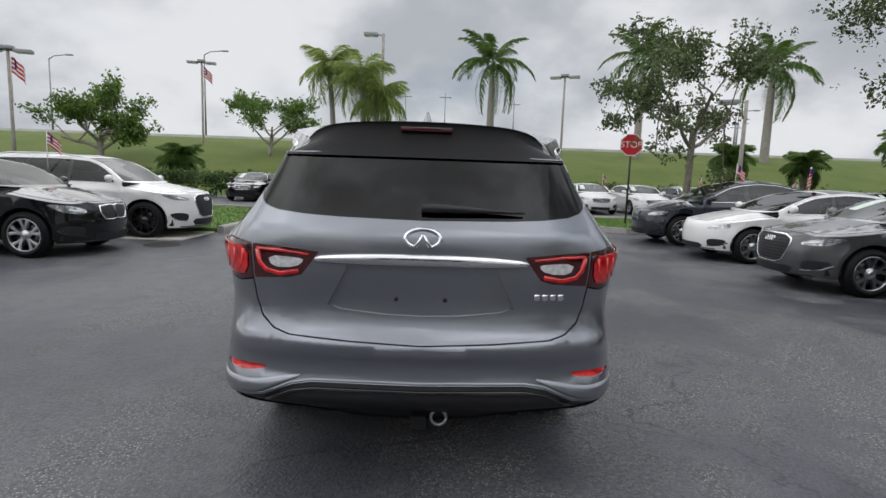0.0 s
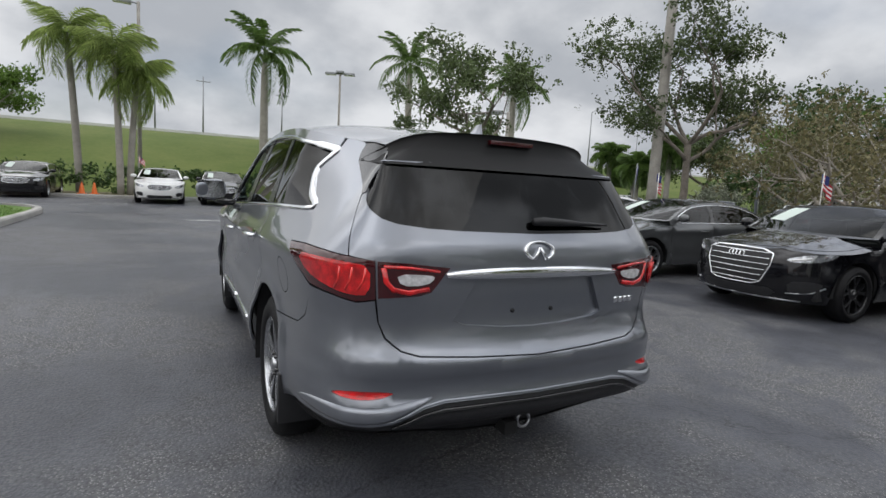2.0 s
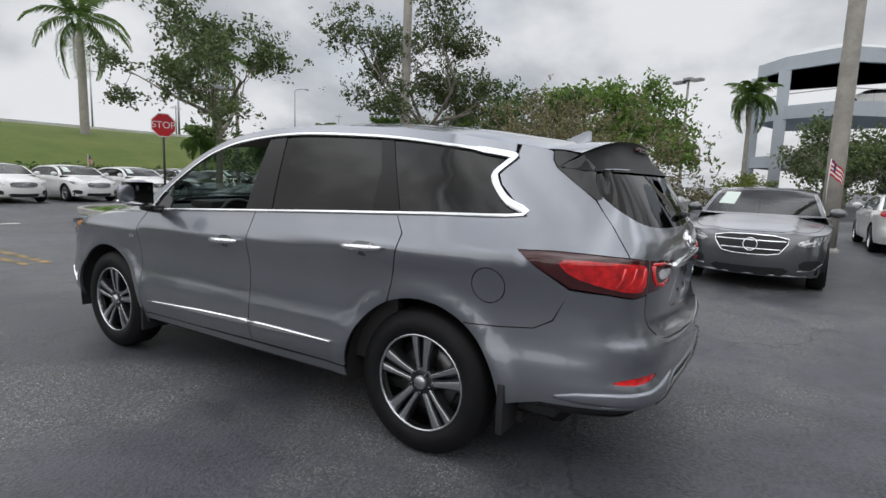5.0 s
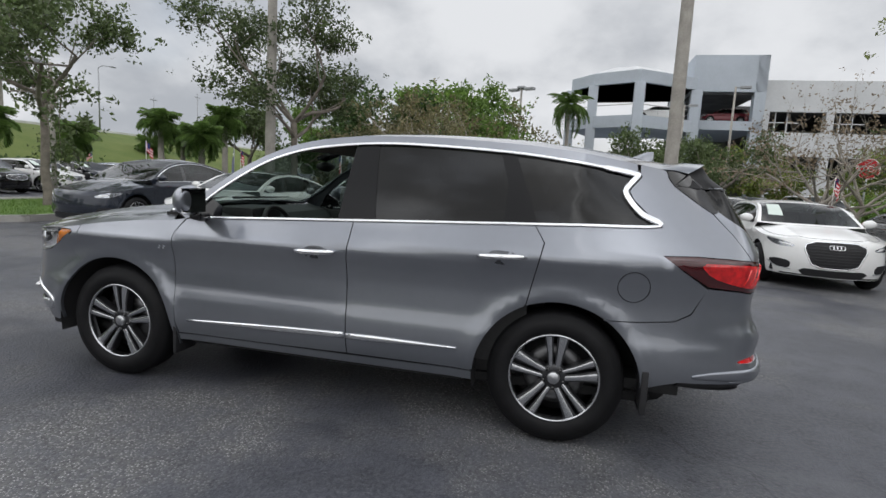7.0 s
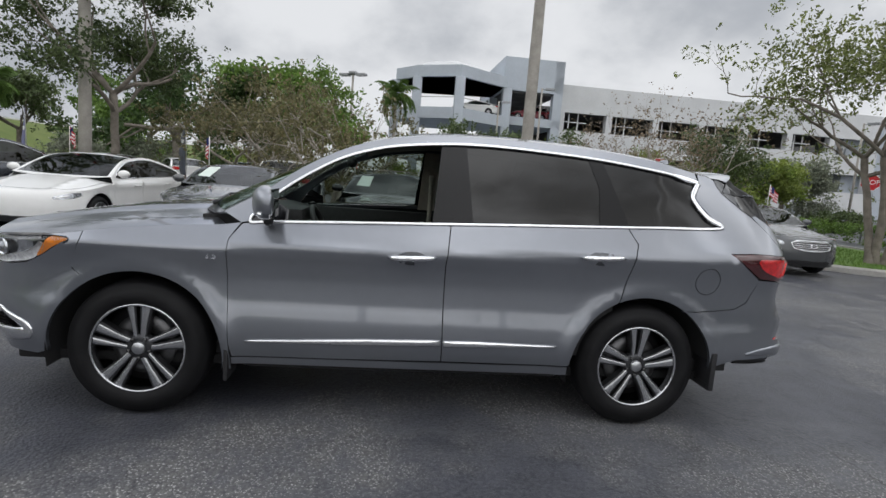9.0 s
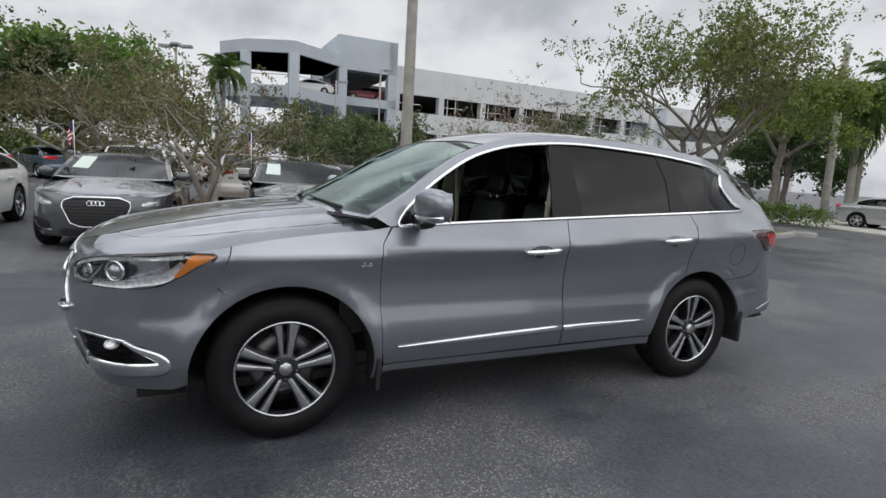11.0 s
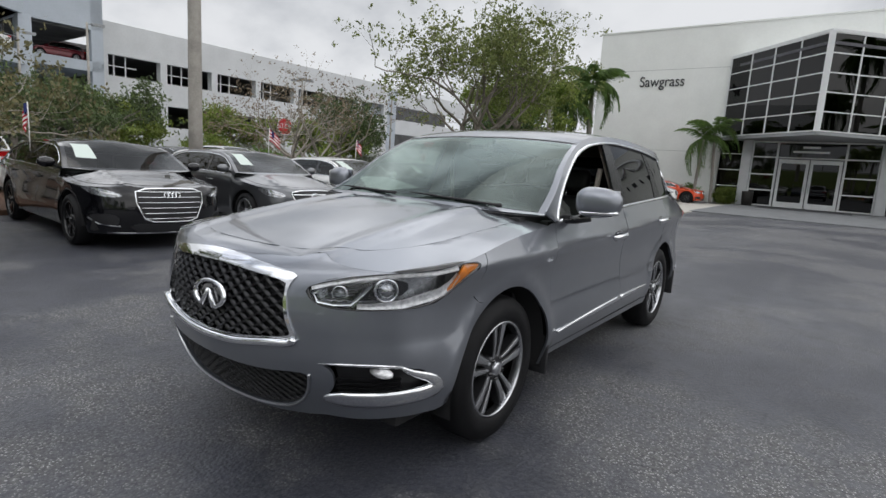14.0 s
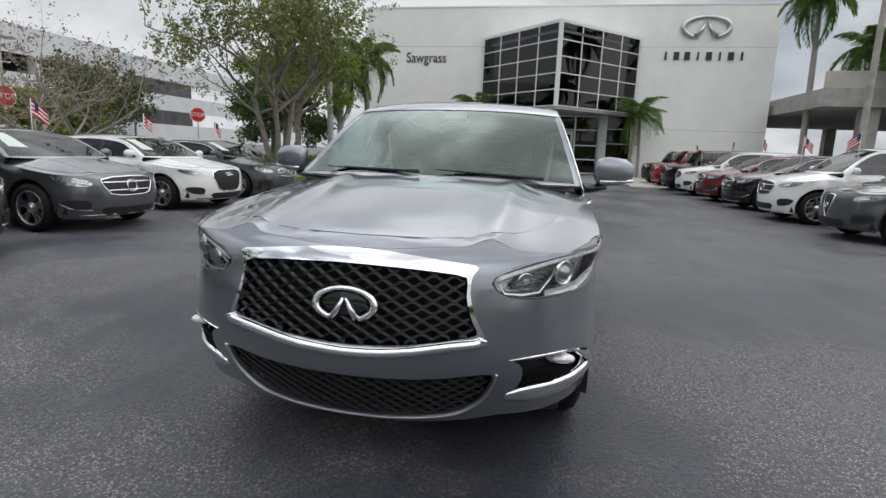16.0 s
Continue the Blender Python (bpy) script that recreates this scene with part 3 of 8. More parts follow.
panel("front_bumper", body, mirror_outline(outer), PAINT_GREY, suv, [head[-1], head[1], fog[-1], fog[1], grille_out, intake], STEP, skirt=0.02, lip=0.0)

# bonnet and the painted strip round it
rim_xy = [tuple(body.at(s, z)[:2]) for s, z in rim_front]
rim_all = rim_xy + [tuple(body.at(YS(y), float(body.rim(YS(y), body.hood)))[:2]) for y in np.linspace(1.72, 1.02, 14)]
HOOD_HALF = [(0, 2.365), (0.22, 2.35), (0.40, 2.30), (0.55, 2.20), (0.66, 2.06), (0.735, 1.85), (0.765, 1.6), (0.775, 1.35), (0.765, 1.12), (0.6, 1.19), (0.35, 1.25), (0, 1.275)]


def hood_surf(v, lift=0.0):
    z = body.hood(v[:, 0], v[:, 1])
    return np.stack([v[:, 0], v[:, 1], z + lift], -1)


hood_line = spline(HOOD_HALF[:9], 4)[1:] + HOOD_HALF[9:]
hood_poly = mirror_outline([(0, 2.365)] + hood_line)
bonnet_poly = [(x * 0.996, y + (-0.003 if y > 2.0 else 0.001)) for x, y in hood_poly]
panel("bonnet", body, bonnet_poly, PAINT_GREY, suv, (), STEP, skirt=0.02, lip=0.001, surf=hood_surf)
nose = mirror_outline([(0, rim_all[0][1])] + rim_all[1:] + [(0.765, 1.115)])


def nose_surf(v, lift=0.0):
    p = hood_surf(v, lift)
    p[:, 2] -= 0.004 * inside(v, np.array(hood_poly))
    return p


panel("nose_panel", body, nose, PAINT_GREY, suv, (), STEP, skirt=0.0, lip=0.0, surf=nose_surf)

# windscreen


def screen_surf(v, lift=0.0):
    u, w = v[:, 0], v[:, 1]
    y_e = 1.05 + (0.33 - 1.05) * w
    e = body.at(np.interp(-y_e, -body.cy, body.s), body.rail(y_e))
    zc = 1.188 + (float(body.rail(0.33) + body.crown(0.33)) - 1.188) * w + 0.035 * w * (1 - w)
    yc = 1.265 + (0.33 - 1.265) * w
    k = np.abs(u) ** 2.3
    return np.stack([u * e[:, 0], yc + (e[:, 1] - yc) * k, zc + (e[:, 2] - zc) * k], -1) + np.array((0, 0.55, 0.83)) * lift


scr = [(-0.955, 0.02), (0.955, 0.02), (0.955, 0.97), (0, 0.985), (-0.955, 0.97)]
panel("windscreen", body, scr, SCREEN, suv, (), 0.05, surf=screen_surf, skirt=0.004, eps=0.08)
ring = [(-1, -0.03), (1, -0.03), (1, 1), (-1, 1)]
panel("a_pillar_trim", body, ring, PAINT_GREY, suv, [scr], 0.05, lift=-0.002, surf=screen_surf, skirt=0.01)
tube("rear_view_mirror", [screen_surf(np.array([(0.0, 0.80)]))[0] + np.array((-0.12 + 0.24 * k, -0.10, -0.05)) for k in (0, 0.25, 0.5, 0.75, 1)], [0.02, 0.035, 0.038, 0.035, 0.02], TRIM_INT, suv)
panel("sensor_housing", body, [(-0.1, 0.86), (0.1, 0.86), (0.12, 0.985), (-0.12, 0.985)], GLOSS_BLACK, suv, (), 0.06, lift=-0.006, surf=screen_surf, skirt=0.03)
panel("cowl", body, [(-0.98, -0.055), (0.98, -0.055), (0.96, 0.03), (-0.96, 0.03)], BLACK_PLASTIC, suv, (), 0.08, lift=-0.008, surf=screen_surf)
for g, (u0, u1) in enumerate((((-0.75, 0.01), (-0.05, 0.045)), ((0.06, 0.015), (0.78, 0.05)))):
    a, b = screen_surf(np.array([u0]), 0.02)[0], screen_surf(np.array([u1]), 0.02)[0]
    tube("wiper", [a + (b - a) * k for k in np.linspace(0, 1, 6)], [0.012, 0.009, 0.009, 0.008, 0.006, 0.003], BLACK_PLASTIC, suv, 6)

# roof
roof_y = np.linspace(0.33, -2.00, 34)
us = np.linspace(-1, 1, 25)
roof_end = lambda u: 1 - 0.021 * np.abs(u) ** 4
RV = np.array([body.roof(us, 0.33 + (y - 0.33) * roof_end(us)) for y in roof_y]).reshape(-1, 3)
n_u = len(us)
RF = [(i * n_u + j, i * n_u + j + 1, (i + 1) * n_u + j + 1, (i + 1) * n_u + j) for i in range(len(roof_y) - 1) for j in range(n_u - 1)]
RF = [f[::-1] for f in RF]
link_mesh("roof", RV, RF, PAINT_GREY, suv)
def roof_patch(v, lift=0.0):
    return body.roof(v[:, 0], v[:, 1], lift)


panel("sunroof", body, [(-0.62, 0.05), (0.62, 0.05), (0.62, -0.55), (-0.62, -0.55)], GLOSS_BLACK, suv, (), 0.08, lift=0.003, surf=roof_patch, skirt=0.004)
# aerial fin
bm = bmesh.new()
base = [bm.verts.new((x, -1.86 - y, 1.635)) for x, y in ((0, -0.11), (0.028, -0.02), (0.028, 0.07), (0, 0.10), (-0.028, 0.07), (-0.028, -0.02))]
top = [bm.verts.new((x, -1.86 - y, z - 0.105)) for x, y, z in ((0, 0.015, 1.79), (0.006, 0.05, 1.808), (0.006, 0.085, 1.81), (0, 0.09, 1.81), (-0.006, 0.085, 1.81), (-0.006, 0.05, 1.808))]
for i in range(6):
    bm.faces.new((base[i], base[(i + 1) % 6], top[(i + 1) % 6], top[i]))
bm.faces.new(top)
bmesh.ops.recalc_face_normals(bm, faces=bm.faces)
part("aerial_fin", bm, PAINT_GREY, suv)

# spoiler: painted top, black rear face
su = np.linspace(-1, 1, 25)
A = body.roof(su, 0.33 - 2.33 * roof_end(su), 0.001)
k2 = su ** 2
B = np.stack([0.55 * su, -2.215 + 0.05 * k2 + 0.09 * k2 ** 4, 1.630 - 0.025 * k2 - 0.050 * k2 ** 4], -1)
B2 = B + np.array((0, 0.006, -0.016))
Cc = rear_surf(np.stack([1.19 * su, 1.468 + 0.014 * su ** 8], -1), 0.006)
M = (A + B) / 2 + np.array((0, 0, 0.006))
V = np.concatenate([A, M, B])
F = [(r * 25 + i, (r + 1) * 25 + i, (r + 1) * 25 + i + 1, r * 25 + i + 1) for r in range(2) for i in range(24)]
link_mesh("spoiler", V, F, PAINT_GREY, suv)
mid = (B2 + Cc) / 2 + np.array((0, 0.02, 0.0)) * (1 - k2 ** 4)[:, None]
V = np.concatenate([B, B2, mid, Cc])
F = [(r * 25 + i, (r + 1) * 25 + i, (r + 1) * 25 + i + 1, r * 25 + i + 1) for r in range(3) for i in range(24)]
# black plastic made deeper: the shade under the lip is put into its colour
link_mesh("spoiler_underside", V, F, mat("shaded_black_plastic", (0.004, 0.004, 0.0045), 0.5, spec=0.25), suv)
box("high_brake_lamp", (-0.115, -2.243, 1.585), (0.115, -2.20, 1.605), RED_DARK, suv, 0.005)

# flanks
DLO_TOP = [(0.90, 1.128), (0.83, 1.232), (0.66, 1.372), (0.45, 1.502), (0.26, 1.573), (0.07, 1.613), (-0.23, 1.644), (-0.56, 1.648), (-1.08, 1.624), (-1.46, 1.584), (-1.70, 1.552), (-1.80, 1.535)]
DLO_REAR = [(-1.808, 1.525), (-1.765, 1.480), (-1.738, 1.440), (-1.765, 1.385), (-1.83, 1.32), (-1.92, 1.264)]
DLO_LOW = [(-1.5, 1.246), (-1.25, 1.234), (-0.7, 1.208), (-0.22, 1.184), (0.4, 1.152), (0.80, 1.130)]
DLO = DLO_TOP + DLO_REAR + DLO_LOW
belt_y = lambda y, d=0.0: (y, float(body.belt(y)) + d)
rail_pts = [(y, float(body.rail(y))) for y in np.linspace(1.04, -2.09, 34)]


def on_circle(hy, hz, r, n=28):
    return [(hy + r * math.cos(2 * math.pi * k / n), hz + r * math.sin(2 * math.pi * k / n)) for k in range(n)]


for g in (-1, 1):
    P = lambda pts: sd(g, pts)
    topf = [(y, float(body.rim(YS(y), body.hood))) for y in np.linspace(1.735, 1.045, 12)]
    fender = topf + [(0.945, 1.117), (1.0, 1.03), (1.008, 0.95), (1.0, 0.73), (0.985, 0.45), (0.975, 0.29), (1.03, 0.29)] + arch(HF, 189, 64, n=22) + [(1.765, 0.795), (1.80, 0.83), (1.74, 0.985)]
    panel("front_wing", body, P(fender), PAINT_GREY, suv, (), STEP, lip=0.0)
    door1 = [(0.935, 1.113)] + [belt_y(y, 0.004) for y in np.linspace(0.8, -0.203, 7)] + [(-0.185, 0.95), (-0.192, 0.6), (-0.20, 0.385), (0.4, 0.375), (0.968, 0.372), (0.982, 0.45), (0.997, 0.73), (1.004, 0.95), (0.996, 1.03)]
    d1 = panel("front_door", body, P(door1), PAINT_GREY, suv, (), STEP, lip=0.001)
    door2 = [belt_y(-0.209, 0.004), belt_y(-0.6, 0.004), belt_y(-1.0, 0.004), belt_y(-1.262, 0.004), (-1.318, 1.14), (-1.30, 1.05), (-1.277, 0.95), (-1.245, 0.80)] + arch(HR, 65, 3, n=18) + [(-0.96, 0.385), (-0.5, 0.385), (-0.206, 0.385), (-0.198, 0.6), (-0.191, 0.95)]
    d2 = panel("rear_door", body, P(door2), PAINT_GREY, suv, (), STEP, lip=0.001)
    fuel = on_circle(-1.80, 0.94, 0.0838)
    gate_edge = [("d", 0.822, 1.112), ("d", 0.845, 1.17), ("d", 0.872, 1.231), ("d", 0.915, 1.285), ("d", 0.965, 1.338), ("d", 1.05, 1.387), ("d", 1.139, 1.438), ("d", 1.209, 1.482), ("d", 1.236, 1.518), ("d", 1.245, 1.56)]
    ge = [(body.end - abs(a), z) for a, z in rear_outline(gate_edge)]
    tail_top = [(YS(-1.93), 1.118), (YS(-2.1), 1.125), (YS(-2.27), 1.120), (body.end - 0.822, 1.112)]
    low = [(-2.17, 0.955), (-2.10, 0.82), (-2.02, 0.775), (-1.85, 0.757), (-1.68, 0.752)]
    quarter = [(YS(y), z) for y, z in [(-1.251, 0.80), (-1.283, 0.95), (-1.306, 1.05), (-1.325, 1.14), belt_y(-1.268, 0.004)]] + \
        [(YS(y), z) for y, z in [(-1.5, 1.240), (-1.94, 1.256), (-1.85, 1.335), (-1.785, 1.395), (-1.762, 1.440), (-1.785, 1.470), (-1.835, 1.520), (-1.825, 1.545)]] + \
        [(YS(y), float(body.rail(y))) for y in (-1.83, -1.90, -1.955)] + ge[::-1] + tail_top[::-1][1:] + [(YS(y), z) for y, z in [(-2.03, 1.045)] + low] + [(YS(y), z) for y, z in arch(HR, 125, 67, n=20)]
    panel("rear_quarter", body, [(g * a, z) for a, z in quarter], PAINT_GREY, suv, [P(fuel)], STEP, lip=0.001)
    panel("fuel_flap", body, P(on_circle(-1.80, 0.94, 0.0795)), PAINT_GREY, suv, (), STEP, lip=0.001)
    rail_frame = rail_pts[:31] + [(-1.81, 1.545)] + DLO_TOP[::-1] + [(0.945, 1.118)]
    rail_frame = [p for p in rail_frame if p[0] > -1.83]
    panel("roof_side_rail", body, P(rail_frame), PAINT_GREY, suv, (), STEP, lip=0.0)
    ring_pts = P(spline(DLO, 4, closed=True))
    wide = [0.017] * len(ring_pts)
    for i, (a, z) in enumerate(ring_pts):
        y = float(np.interp(abs(a), body.s, body.cy))
        if y < -1.6 and z > 1.265:
            wide[i] = 0.032
    strip("chrome_window_surround", body, ring_pts, wide, CHROME, suv, 0.008, closed=True, skirt=0.012)
    # panes and dark pillars
    on_rear = lambda pts: [(g * (body.end - d), z) for d, z in pts]
    fin_poly = on_rear([(1.203, 1.481), (1.133, 1.439), (1.044, 1.388), (0.960, 1.341), (0.915, 1.350), (0.942, 1.376), (0.962, 1.42), (0.955, 1.48), (1.06, 1.545), (1.149, 1.512)])
    panel("spoiler_side", body, on_rear([(1.239, 1.562), (1.230, 1.518), (1.204, 1.484), (1.149, 1.518), (1.076, 1.554), (1.10, 1.566)]), GLOSS_BLACK, suv, (), 0.03, lift=0.004, skirt=0.02)
    panel("tailgate_side_fin", body, fin_poly, GLOSS_BLACK, suv, (), 0.04, lift=0.005, skirt=0.02)
    panel("b_pillar_trim", body, P([(-0.10, 1.178), (-0.235, 1.186), (-0.335, 1.19), (-0.285, 1.645), (-0.14, 1.638)]), PILLAR, suv, (), 0.06, lift=-0.006)
    panel("c_pillar_trim", body, P([(-1.09, 1.225), (-1.275, 1.235), (-1.12, 1.622), (-1.03, 1.626), (-1.095, 1.45)]), PILLAR, suv, (), 0.06, lift=-0.006)
    panel("rear_door_window", body, P([(-0.33, 1.188), (-1.1, 1.225), (-1.095, 1.45), (-1.035, 1.626), (-0.56, 1.648), (-0.282, 1.645)]), PRIVACY, suv, (), 0.08, lift=-0.010, skirt=0.003)
    panel("quarter_window", body, P([(-1.27, 1.233), (-1.5, 1.246), (-1.92, 1.264), (-1.765, 1.40), (-1.742, 1.44), (-1.80, 1.53), (-1.46, 1.584), (-1.115, 1.622)]), PRIVACY, suv, (), 0.08, lift=-0.010, skirt=0.003)
    panel("window_sail", body, P([(0.90, 1.125), (0.70, 1.135), (0.70, 1.20), (0.80, 1.26)]), GLOSS_BLACK, suv, (), 0.06, lift=-0.006)
    if g > 0:
        panel("front_door_window", body, P([(0.70, 1.137), (-0.12, 1.178), (-0.15, 1.637), (0.07, 1.613), (0.26, 1.573), (0.45, 1.502), (0.66, 1.372), (0.80, 1.262), (0.70, 1.20)]), TINT, suv, (), 0.08, lift=-0.010, skirt=0.003)
    # sill, chrome strips, flaps
    panel("sill", body, P([(0.97, 0.325), (-0.965, 0.325), (-0.962, 0.378), (0.972, 0.366)]), PAINT_GREY, suv, (), 0.06, lift=0.004)
    c0 = [(y, 0.468 + (0.90 - y) * 0.030) for y in np.linspace(0.895, -0.186, 16)]
    c1 = [(y, 0.468 + (0.90 - y) * 0.016 + 0.012) for y in np.linspace(-0.206, -0.875, 12)]
    strip("chrome_door_strip", body, P(c0), [0.012 + 0.024 * min(1, k / 9) for k in range(16)], CHROME, suv, 0.012)
    strip("chrome_door_strip", body, P(c1), [0.036 - 0.026 * max(0, (k - 3) / 8) for k in range(12)], CHROME, suv, 0.012)
    for y0, y1, z0, z1 in ((1.03, 0.985, 0.23, 0.46), (-1.86, -1.915, 0.26, 0.50)):
        bm = bmesh.new()
        bm_box(bm, (min(g * 0.76, g * 0.955), y1, z0), (max(g * 0.76, g * 0.955), y0 - 0.02, z1), 0.008)
        part("mud_flap", bm, BLACK_PLASTIC, suv, sharp=40)
    # handles
    for hy, hz, par in ((0.005, 0.987, d1), (-1.10, 1.052, d2)):
        n = 13
        pts = np.array([(hy + 0.13 - 0.26 * k / (n - 1), hz - 0.004 + 0.012 * k / (n - 1)) for k in range(n)])
        base_p = body.skin(np.array(P(pts)))
        lift = np.array([0.012 + 0.030 * math.sin(math.pi * k / (n - 1)) ** 0.5 for k in range(n)])
        pos = base_p + np.array((g, 0, 0)) * lift[:, None]
        rad = [0.008 + 0.009 * math.sin(math.pi * min(1, (k + 1) / 4) / 2) * (1 if k < 10 else (n - k) / 3.5) for k in range(n)]
        tube("door_handle", pos, rad, CHROME, suv, 10)
        # flat oval in darker paint; the scoop's shade is put into its colour
        panel("handle_recess", body, P([(hy + 0.085 * math.cos(t), hz - 0.006 + 0.042 * math.sin(t)) for t in np.linspace(0, 2 * math.pi, 24, endpoint=False)]), mat("recess_shadow", (0.085, 0.09, 0.10), 0.25, 0.9, coat=1.0), suv, (), 0.04, lift=0.0015, skirt=0.002)
    # black skin added so that the panel gaps look shaded, and the wheel housings
    innr = [(2.0, 0.42)] + [(y, float(body.rim(YS(y), body.hood)) - 0.03) for y in (2.0, 1.6, 1.2)] + [belt_y(y, -0.02) for y in (0.9, 0, -1, -1.9)] + [(-2.2, 1.2), (-2.2, 0.45)] + [(y, z) for y, z in arch(HR, 170, 8, 0.46, 16)] + [(-0.9, 0.3), (0.9, 0.3)] + arch(HF, 172, 8, 0.46, 16)
    panel("inner_shell", body, P(innr), UNDER, suv, (), 0.09, lift=-0.022, skirt=0)
    for hy in (HF, HR):
        V, F = [], []
        for i, a in enumerate(np.linspace(-12, 192, 22)):
            for r, x in ((0.462, 0.93), (0.462, 0.60), (0.10, 0.58)):
                V.append((g * x, hy + r * math.cos(radians(a)), HZ + r * math.sin(radians(a))))
        for i in range(21):
            for k in range(2):
                F.append((i * 3 + k, (i + 1) * 3 + k, (i + 1) * 3 + k + 1, i * 3 + k + 1))
        link_mesh("wheel_housing", V, F, UNDER, suv)
        wheel(suv, g * 0.80, hy, TYRE, 0.235, 0.249, g)
    # door mirror
    bm = bmesh.new()
    bmesh.ops.create_icosphere(bm, subdivisions=4, radius=1)
    for v in bm.verts:
        x, y, z = v.co
        f = lambda t, p: math.copysign(abs(t) ** p, t)
        x, y, z = f(x, 0.75), f(y, 0.8), f(z, 0.75)
        v.co = (g * (1.085 + 0.125 * x), 0.775 + 0.075 * y * (1 if y > 0 else 0.45) - 0.03 * x, 1.246 + 0.088 * z * (1 - 0.12 * x))
    mir = part("door_mirror", bm, PAINT_GREY, suv)
    bm = bmesh.new()
    bm_box(bm, (min(g * 0.985, g * 1.19), 0.735, 1.175), (max(g * 0.985, g * 1.19), 0.742, 1.320), 0.0)
    part("mirror_glass", bm, CHROME, mir, smooth=False)
    tube("mirror_foot", [(g * 0.87, 0.80, 1.13), (g * 0.96, 0.79, 1.135), (g * 1.04, 0.775, 1.16)], [0.03, 0.026, 0.03], GLOSS_BLACK, suv, 10)
    tube("mirror_strip", [(g * (1.0 + 0.20 * k), 0.845 - 0.055 * k * k - 0.01 * k, 1.183 + 0.01 * k) for k in np.linspace(0, 1, 8)], 0.012, CHROME, mir, 8)

# headlamps
GLASS_BALL = mat("projector_glass", (0.35, 0.36, 0.38), 0.03, 0.85, coat=1.0)
for g in (-1, 1):
    hl = new("headlamp")
    hl.parent = suv
    hl["label"] = "clear headlamp with chrome inner frame and amber corner"
    lens = head[g]
    panel("lamp_housing", body, lens, mat("lamp_housing", (0.62, 0.63, 0.65), 0.22, 0.9, vary=0.35, scale=40, coat=0.4), hl, (), 0.05, lift=-0.050, skirt=0)
    panel("lamp_lens", body, lens, CLEAR, hl, (), 0.05, lift=-0.003, skirt=0.004)
    strip("lamp_seal", body, spline(lens[::2], 3, closed=True), 0.010, GLOSS_BLACK, hl, -0.001, closed=True, skirt=0.03)
    amb = rounded(front_outline([("y", 1.90, 0.986), ("y", 1.86, 0.988), ("y", 1.785, 0.985), ("y", 1.86, 0.935), ("y", 1.95, 0.880), ("y", 1.99, 0.868), ("y", 1.95, 0.920)], g), times=1)
    panel("indicator", body, amb, AMBER, hl, (), 0.04, lift=-0.008)
    strip("lamp_frame", body, front_outline([("x", 0.60, 0.888), ("x", 0.555, 0.862), ("x", 0.575, 0.832), ("x", 0.64, 0.826), ("x", 0.70, 0.832), ("x", 0.735, 0.872), ("x", 0.765, 0.915)], g), 0.016, CHROME, hl, -0.010)
    strip("lamp_brow", body, front_outline([("x", 0.545, 0.884), ("x", 0.62, 0.908), ("x", 0.74, 0.940), ("y", 2.06, 0.963), ("y", 1.94, 0.974)], g), 0.022, LENS_WHITE, hl, -0.010)
    strip("lamp_lower_frame", body, front_outline([("x", 0.72, 0.822), ("x", 0.78, 0.824), ("x", 0.845, 0.834), ("y", 2.03, 0.868), ("y", 1.97, 0.905), ("y", 1.94, 0.945)], g), [0.026, 0.030, 0.038, 0.052, 0.046, 0.03], LENS_WHITE, hl, -0.016)
    for k in range(4):
        strip("lamp_fin", body, front_outline([("x", 0.59 + 0.012 * k, 0.845 + 0.010 * k), ("x", 0.65, 0.850 + 0.012 * k), ("x", 0.70 + 0.010 * k, 0.856 + 0.014 * k)], g), 0.005, SATIN, hl, -0.022)
    panel("lamp_bezel", body, rounded(front_outline([("x", 0.60, 0.880), ("x", 0.74, 0.918), ("x", 0.86, 0.930), ("x", 0.865, 0.875), ("x", 0.80, 0.842), ("x", 0.70, 0.838), ("x", 0.60, 0.838)], g), times=1), mat("lamp_bezel", (0.045, 0.045, 0.05), 0.2, 0.5, coat=0.6), hl, (), 0.04, lift=-0.040, skirt=0.005)
    for (k, z, r) in ((FS(0.805), 0.888, 0.036), (FS(0.655), 0.868, 0.024)):
        c = body.at(g * k, z, -0.035)
        bm = bmesh.new()
        bmesh.ops.create_icosphere(bm, subdivisions=3, radius=r, matrix=Matrix.Translation(c))
        pj = part("projector", bm, GLASS_BALL, hl)
        o, n = np.array(body.at(g * k, z, -0.03)), np.array(body.at(g * k, z, 0.0))
        ax = Vector(n - o).to_track_quat("X", "Z").to_matrix().to_4x4()
        V, F = lathe([(0.0, r * 1.0), (0.012, r * 1.15), (0.016, r * 1.32), (0.004, r * 1.45)], 24)
        ringo = link_mesh("projector_ring", V, F, CHROME, hl)
        ringo.matrix_basis = Matrix.Translation(o) @ ax
    # fog-lamp recess with its chrome bracket
    fg = new("fog_lamp")
    fg.parent = suv
    panel("recess", body, fog[g], BLACK_PLASTIC, fg, (), 0.05, lift=-0.05, skirt=0)
    strip("chrome_bracket", body, spline(front_outline([("x", 0.605, 0.414), ("x", 0.68, 0.418), ("x", 0.78, 0.420), ("x", 0.86, 0.428), ("y", 2.03, 0.450), ("y", 2.045, 0.500), ("x", 0.872, 0.545), ("x", 0.85, 0.570)], g), 4),
          np.interp(np.linspace(0, 7, 29), range(8), [0.028, 0.068, 0.074, 0.072, 0.066, 0.042, 0.024, 0.014]), CHROME, fg, 0.008, skirt=0.03)
